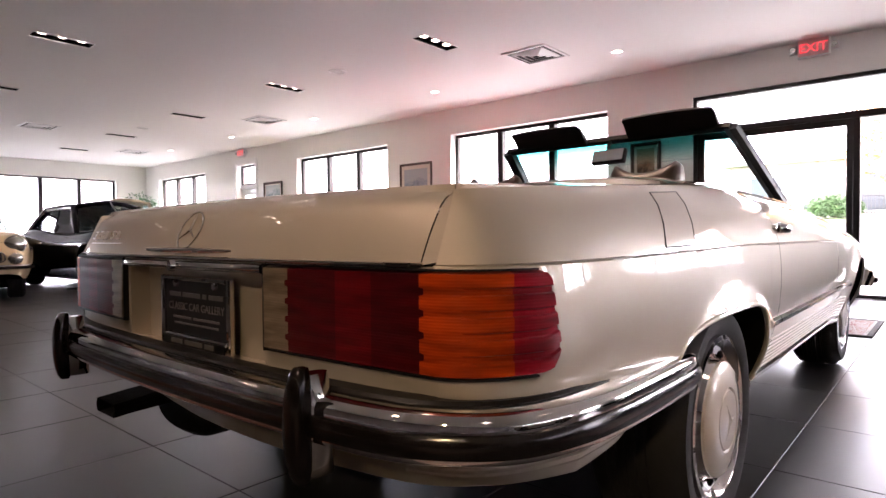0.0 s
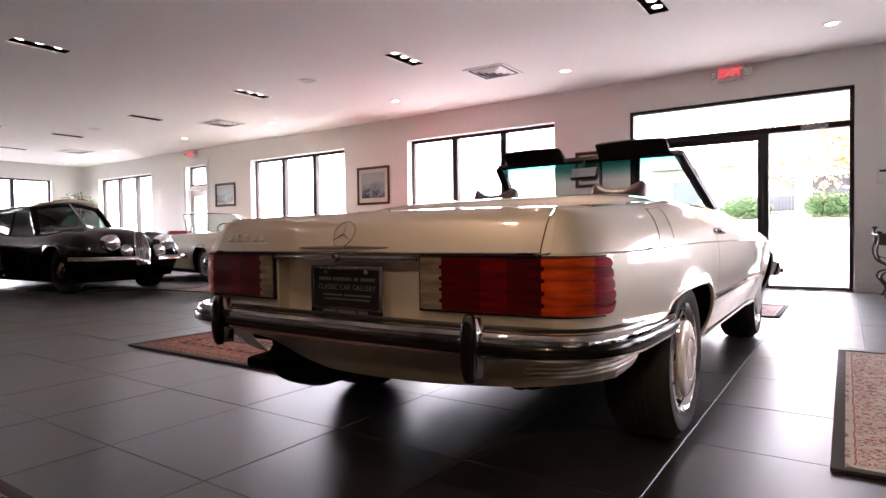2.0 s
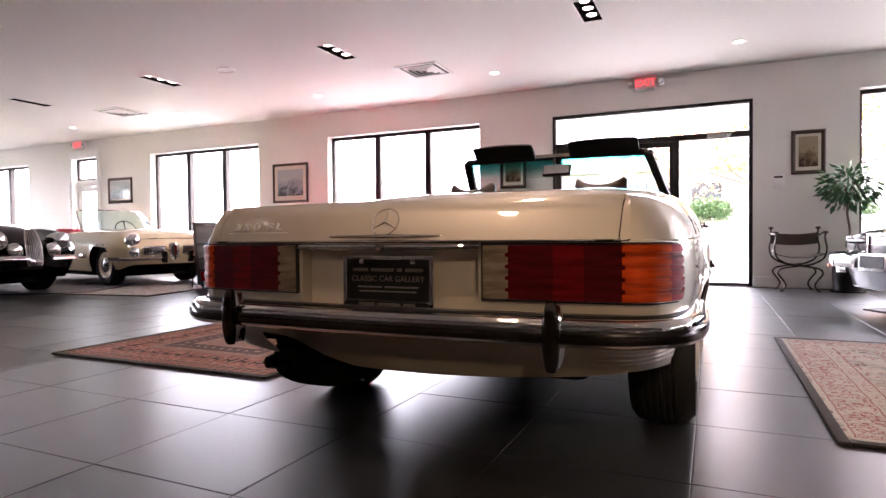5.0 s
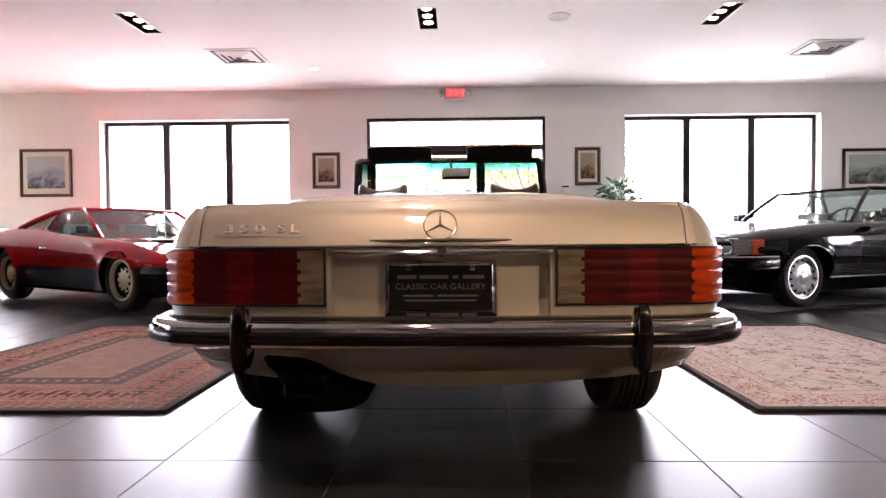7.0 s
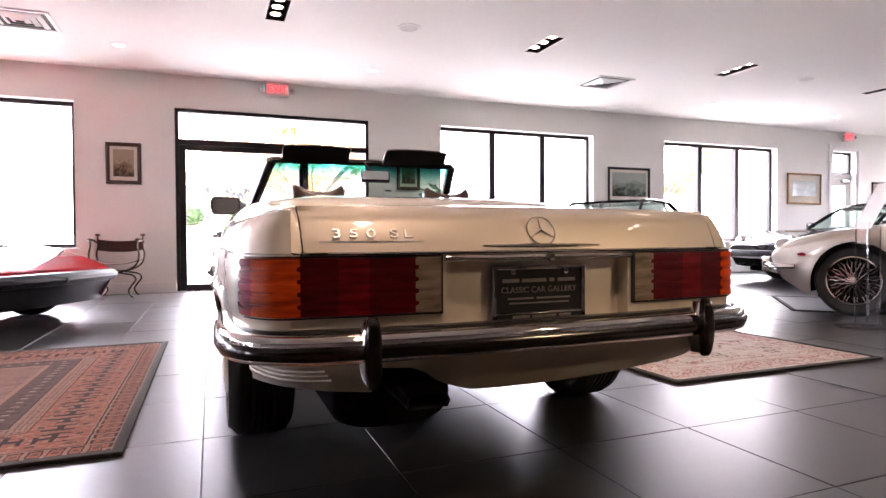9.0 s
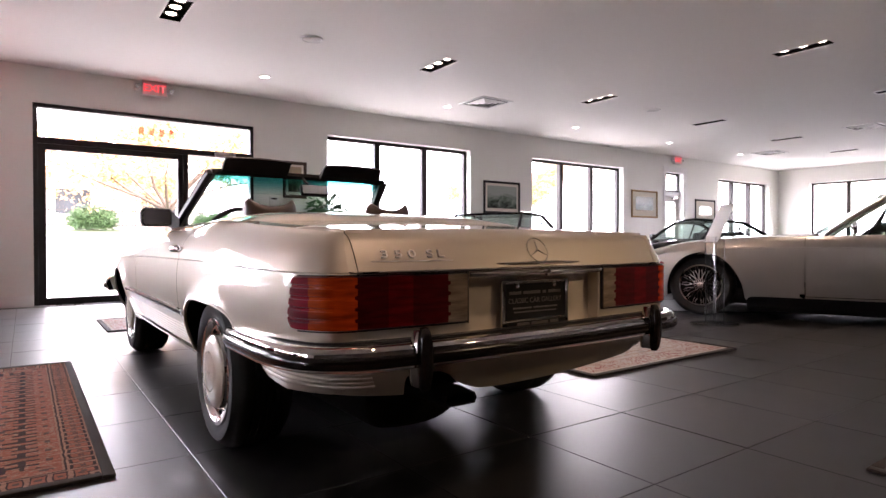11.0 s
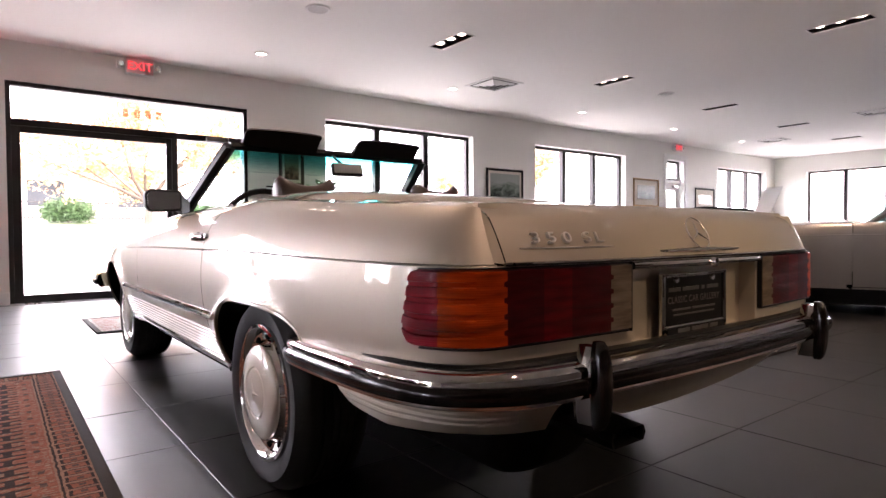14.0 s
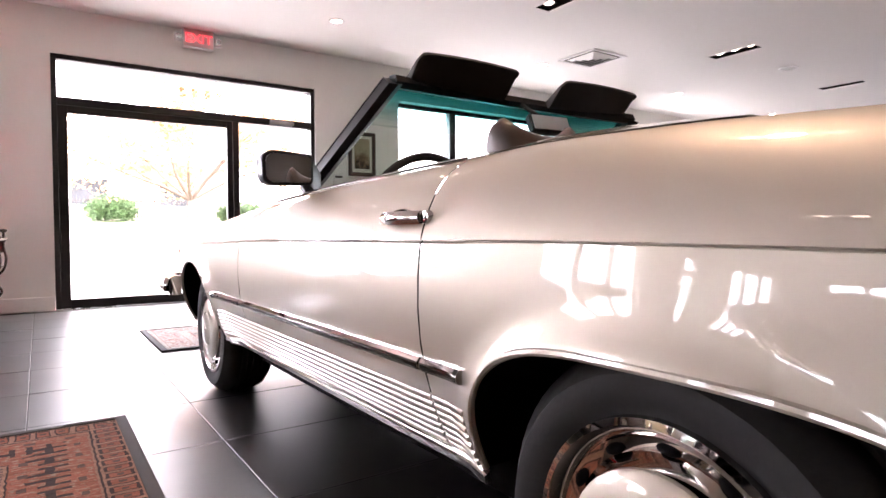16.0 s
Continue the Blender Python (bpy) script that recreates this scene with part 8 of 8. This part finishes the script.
def rounded_coupe(m, paint, label, roof=None, top=1.225, vintage=False):
    sh = Shell(
        half=curve_of((0, 0.56), (0.1, 0.66), (0.5, 0.78), (1.0, 0.81), (2.2, 0.78), (3.2, 0.79), (3.9, 0.76), (4.15, 0.70), (4.25, 0.60)),
        belt=curve_of((0, 0.55), (0.8, 0.68), (2.0, 0.66), (3.4, 0.66), (4.25, 0.52)),
        edge_x=curve_of((0, 0.44), (0.8, 0.62), (2.0, 0.66), (3.2, 0.64), (4.0, 0.62), (4.25, 0.50)),
        edge_z=curve_of((0, 0.62), (0.6, 0.82), (1.4, 0.88), (2.4, 0.865), (3.0, 0.84), (3.6, 0.82), (4.0, 0.74), (4.25, 0.60)),
        crown=curve_of((0, 0.03), (2.6, 0.0), (3.4, -0.05), (4.0, -0.05), (4.25, 0.0)), sill=curve_of((0, 0.36), (0.4, 0.24), (3.8, 0.22), (4.25, 0.28)),
        arches=[(0.95, 0.34, 0.63, 2.0), (3.25, 0.34, 0.64, 2.0)], tuck=0.06, bulge=0.85, flare=0.02, nose=(4.25, 0.3, 0.2))
    root = thing("rounded_coupe", m, label, "car")
    basic_body(root, sh, 4.25, (1.65, 2.6), paint, [(0.95, 0.34), (3.25, 0.34)], (0.95, 3.25), 0.70, "alloy", 0.315, 0.20, (1.0, 2.7))
    greenhouse(root, sh, 2.70, 2.15, 1.45, 0.5, top - 0.03, 0.50, paint, 0.040 if vintage else 0.026, 1.62, False, roof, 0.07 if vintage else 0.055)
    for s in (-1, 1):
        lamp_round(root, s * 0.56, 4.08, 0.66, 0.088, "headlamp", 0.1)
        part("indicator", box(s * 0.50 - 0.12, s * 0.50 + 0.12, 4.24, 4.29, 0.44, 0.49, 0.01), AMBER_LENS, root)
        q = sh.point(2.6, 1.9, s)
        part("door_mirror", box(q[0] + s * 0.05 - 0.07, q[0] + s * 0.05 + 0.07, q[1] - 0.1, q[1] - 0.03, q[2] + 0.02, q[2] + 0.11, 0.025, None, 3), paint, root)
    way = smooth_path([(x, y, 0.46) for x, y in ((-0.80, 3.85), (-0.78, 4.1), (-0.62, 4.28), (0, 4.36), (0.62, 4.28), (0.78, 4.1), (0.80, 3.85))], 4)
    part("front_bumper", sweep(way[::-1], [(-0.03, 0.06), (0.01, 0.055), (0.03, 0.02), (0.03, -0.04), (-0.03, -0.07)]), BLACK_TRIM if not vintage else CHROME, root)
    seat_pair(root, 1.6, 0.33, VINYL, 1.0)
    steering(root, -0.33, 2.25, 0.9)
    return root


rounded_coupe(car_pose(NX, NY, -0.985, 0.17, 3.25), BLACK_PAINT, "black rear-engined sports coupe with round headlamps")
rounded_coupe(car_pose(11.6, 4.2, -0.95, 0.25, 3.25), GREY_PAINT, "dark grey sports coupe among the far cars")
rounded_coupe(car_pose(-13.4, 5.6, 0.99, -0.1, 3.25), CREAM_PAINT, "cream vintage car with raised tan canvas roof", DARK_CLOTH, 1.62, True)


# ---- outside ----
def ground_height(y):
    return ground_curve(y)


ground_curve = curve_of((-60, -0.16), (8.5, -0.16), (11, -0.1), (16, 0.25), (24, 1.0), (27, 1.25), (40, 1.5), (200, 2.5), (2000, 3.0))
ys = [-1500, -60, -20, 8.66, 9.5, 11, 13, 15, 17, 19, 21, 23, 25, 27, 30, 35, 45, 70, 120, 300, 2000]
xs_ = [-2000, -300, -100, -60, -40, -30, -20, -10, 0, 10, 20, 30, 40, 60, 100, 300, 2000]
gv = [(x, y, ground_height(y) - (0.0 if y > 8.6 else 0.02)) for y in ys for x in xs_]
gf = [(j * len(xs_) + i, j * len(xs_) + i + 1, (j + 1) * len(xs_) + i + 1, (j + 1) * len(xs_) + i) for j in range(len(ys) - 1) for i in range(len(xs_) - 1)]
tagged(part("ground", (gv, gf), FORECOURT, None), "pale worn concrete forecourt and street", "ground", kind="structure")
lawn_v = [(x, y, ground_height(y) + 0.08) for y in (23.2, 24, 25, 27, 30, 35, 45) for x in (-60, -40, -20, -10, -5, 0, 5, 10, 20, 40, 60)]
lawn_f = [(j * 11 + i, j * 11 + i + 1, (j + 1) * 11 + i + 1, (j + 1) * 11 + i) for j in range(6) for i in range(10)]
tagged(part("lawn", (lawn_v, lawn_f), LAWN, None), "mown lawn across the street", "lawn", kind="structure")
kerb = part("kerb", box(-60, 60, 22.95, 23.2, ground_height(23) - 0.1, ground_height(23) + 0.12, 0.02), CONCRETE, None)
tagged(kerb, "pale concrete kerb along the lawn", "kerb", kind="structure")
apron = part("pavement", box(-25, 22, WY + THICK, 10.6, -0.3, -0.02, 0.01), CONCRETE, None)
tagged(apron, "pale concrete pavement outside the windows", "pavement", kind="structure")


def leaf_cloud(seed, spheres, count, size, flat=0.6):
    """Many small leaf blades scattered through a set of balls (x, y, z, r)."""
    rnd = random.Random(seed)
    v, f = [], []
    for _ in range(count):
        cx, cy, cz, r = rnd.choice(spheres)
        d = Vector((rnd.gauss(0, 1), rnd.gauss(0, 1), rnd.gauss(0, 1))).normalized() * r * rnd.uniform(0.45, 1.05)
        c = Vector((cx, cy, cz)) + d
        a = Vector((rnd.gauss(0, 1), rnd.gauss(0, 1), rnd.gauss(0, flat))).normalized()
        b = a.cross(Vector((rnd.gauss(0, 1), rnd.gauss(0, 1), rnd.gauss(0, 1)))).normalized()
        s = size * rnd.uniform(0.6, 1.3)
        n = len(v)
        v += [c - a * s, c + b * s * 0.45, c + a * s, c - b * s * 0.45]
        f.append((n, n + 1, n + 2, n + 3))
    return [tuple(p) for p in v], f


def bush(x, y, r, h, seed):
    root = thing("bush", pose(x, y, ground_height(y) + 0.06), "clipped rounded green shrub on the lawn", "bush", "shrubs across the street")
    part("trunk", tube([(0, 0, -0.1), (0.02, 0, 0.2), (0, 0.02, h * 0.5)], [0.05, 0.04, 0.02]), BARK, root)
    rnd = random.Random(seed)
    balls = [(r * 0.62 * math.cos(a) * q, r * 0.55 * math.sin(a) * q, h * (0.40 + 0.16 * (1 - q)) + rnd.uniform(-0.04, 0.04), h * rnd.uniform(0.36, 0.44)) for q, n in ((0.0, 1), (0.5, 5), (1.0, 9)) for a in (2 * math.pi * k / n + q for k in range(n))]
    part("crown", leaf_cloud(seed, balls, 9000, 0.055), HEDGE, root, smooth=0)


bush(-0.43, 27, 0.88, 1.12, 1)
bush(-3.4, 27, 1.0, 1.0, 2)
bush(4.6, 27.5, 1.2, 0.95, 3)


def tree(x, y, height, spread, seed, leaf, limbs=7, leaves=9000):
    root = thing("tree", pose(x, y, ground_height(y) + 0.05), "spreading tree with orange autumn leaves", "tree", "trees across the street")
    rnd = random.Random(seed)
    fork = height * 0.2
    bm = tube([(0, 0, -0.2), (0.03, 0, fork * 0.5), (0, 0.04, fork)], [0.20, 0.15, 0.13], 10)
    balls = []
    for k in range(limbs):
        a = 2 * math.pi * k / limbs + rnd.uniform(-0.3, 0.3)
        pts, p, d = [(0, 0, fork * 0.85)], Vector((0, 0, fork * 0.85)), Vector((math.cos(a), math.sin(a), rnd.uniform(0.5, 1.1))).normalized()
        for s in range(5):
            d = (d + Vector((rnd.uniform(-0.3, 0.3), rnd.uniform(-0.3, 0.3), rnd.uniform(-0.25, 0.15)))).normalized()
            p = p + d * spread * 0.26
            pts.append(tuple(p))
            if s > 1:
                balls.append((*p, spread * rnd.uniform(0.20, 0.36)))
                q = p + Vector((rnd.uniform(-1, 1), rnd.uniform(-1, 1), rnd.uniform(-0.2, 0.8))) * spread * 0.25
                tube([tuple(p), tuple((p + q) / 2 + Vector((0, 0, 0.08))), tuple(q)], [0.020, 0.013, 0.006], 5, bm)
                balls.append((*q, spread * rnd.uniform(0.14, 0.28)))
        tube(pts, [0.075, 0.06, 0.045, 0.034, 0.024, 0.014], 7, bm)
    part("trunk", bm, BARK, root)
    part("crown", leaf_cloud(seed + 50, balls, leaves, 0.10), leaf, root, smooth=0)


for x, y, height, reach, seed in ((2.3, 26.5, 5.2, 4.3, 11), (22.0, 27.0, 5.1, 3.4, 15)):
    tree(x, y, height, reach, seed, AUTUMN, 11, 24000)
# picket fence behind the lawn
fence = thing("fence", pose(0, 33.5, ground_height(33.5)), "dark metal picket fence across the street", "fence")
for z in (0.25, 1.0):
    part("rail", box(-4.0, 26.0, -0.02, 0.02, z, z + 0.05), BRONZE, fence, smooth=0)
picket = bpy.data.meshes.new("picket")
pb = box(-0.012, 0.012, -0.012, 0.012, 0.0, 1.2)
pb.to_mesh(picket)
pb.free()
picket.materials.append(BRONZE)
for k in range(200):
    post = new("picket", picket)
    post.location, post.parent = (-4.0 + 0.15 * k, -0.03, 0.02), fence


def building(x0, x1, y, h, wall_mat, win, label):
    z = ground_height(y)
    root = thing("low_building", pose(0, y, z), label, "building", "buildings across the street")
    part("wall", box(x0, x1, 0, 8, -0.5, h, 0), wall_mat, root, smooth=0)
    part("roof", box(x0 - 0.5, x1 + 0.5, -0.6, 8.5, h + 0.004, h + 0.35, 0.03), RENDER_FAR, root, smooth=0)
    for a, b, z0, z1 in win:
        w = part("window", box(a - 0.1, b + 0.1, -0.08, -0.004, z0 - 0.1, z1 + 0.1), TRIM_PAINT, root, smooth=0)
        part("pane", box(a, b, -0.10, -0.082, z0, z1), DARK_PANE, w, smooth=0)


GREY_FAR = mat("grey_fascia", (0.22, 0.22, 0.23), 0.7, var=0.1)
building(-9.5, 6.0, 36, 3.0, BRICK_FAR, [(-8.4, -6.9, 0.5, 2.3), (-5.9, -4.2, 0.4, 2.3), (-3.9, -2.2, 0.4, 2.3), (-1.4, 0.2, 0.9, 2.2), (2.6, 4.4, 0.9, 2.2)], "low brick building with dark windows and pale flat roof")

# ---- floor tiles ----
PITCH, TX, TY = 0.5945, -1.015, 1.078
tile_me = bpy.data.meshes.new("floor_tile")
tb = box(-PITCH / 2 + 0.0015, PITCH / 2 - 0.0015, -PITCH / 2 + 0.0015, PITCH / 2 - 0.0015, -0.010, 0.0)
bmesh.ops.bevel(tb, geom=[e for e in tb.edges if all(v.co.z > -0.001 for v in e.verts)], offset=0.0016, segments=1, affect="EDGES")
tb.to_mesh(tile_me)
tv, tf = [tuple(v.co) for v in tb.verts], [tuple(v.index for v in f.verts) for f in tb.faces]
tb.free()
tile_me.materials.append(TILE)
rest_v, rest_f = [], []
i0, i1 = math.floor((XL - TX) / PITCH) - 1, math.ceil((XR - TX) / PITCH)
j0, j1 = math.floor((YB - TY) / PITCH) - 1, math.ceil((WY - TY) / PITCH)
for i in range(i0, i1 + 1):
    for j in range(j0, j1 + 1):
        x, y = TX + (i + 0.5) * PITCH, TY + (j + 0.5) * PITCH
        lift = 0.0004 * ((i * 7 + j * 13) % 3)
        if x - PITCH / 2 < XL or x + PITCH / 2 > XR or y - PITCH / 2 < YB or y + PITCH / 2 > WY + 0.02:
            continue
        if -6.4 < x < 3.4 and -1.6 < y < 8.4:
            ob = new("floor_tile", tile_me)
            ob.location, ob.parent = (x, y, -lift), floor
        else:
            n = len(rest_v)
            rest_v += [(a + x, b + y, c - lift) for a, b, c in tv]
            rest_f += [tuple(k + n for k in f) for f in tf]
rest = part("floor_tiles", (rest_v, rest_f), TILE, floor, smooth=0)
tagged(rest, kind="stuff")
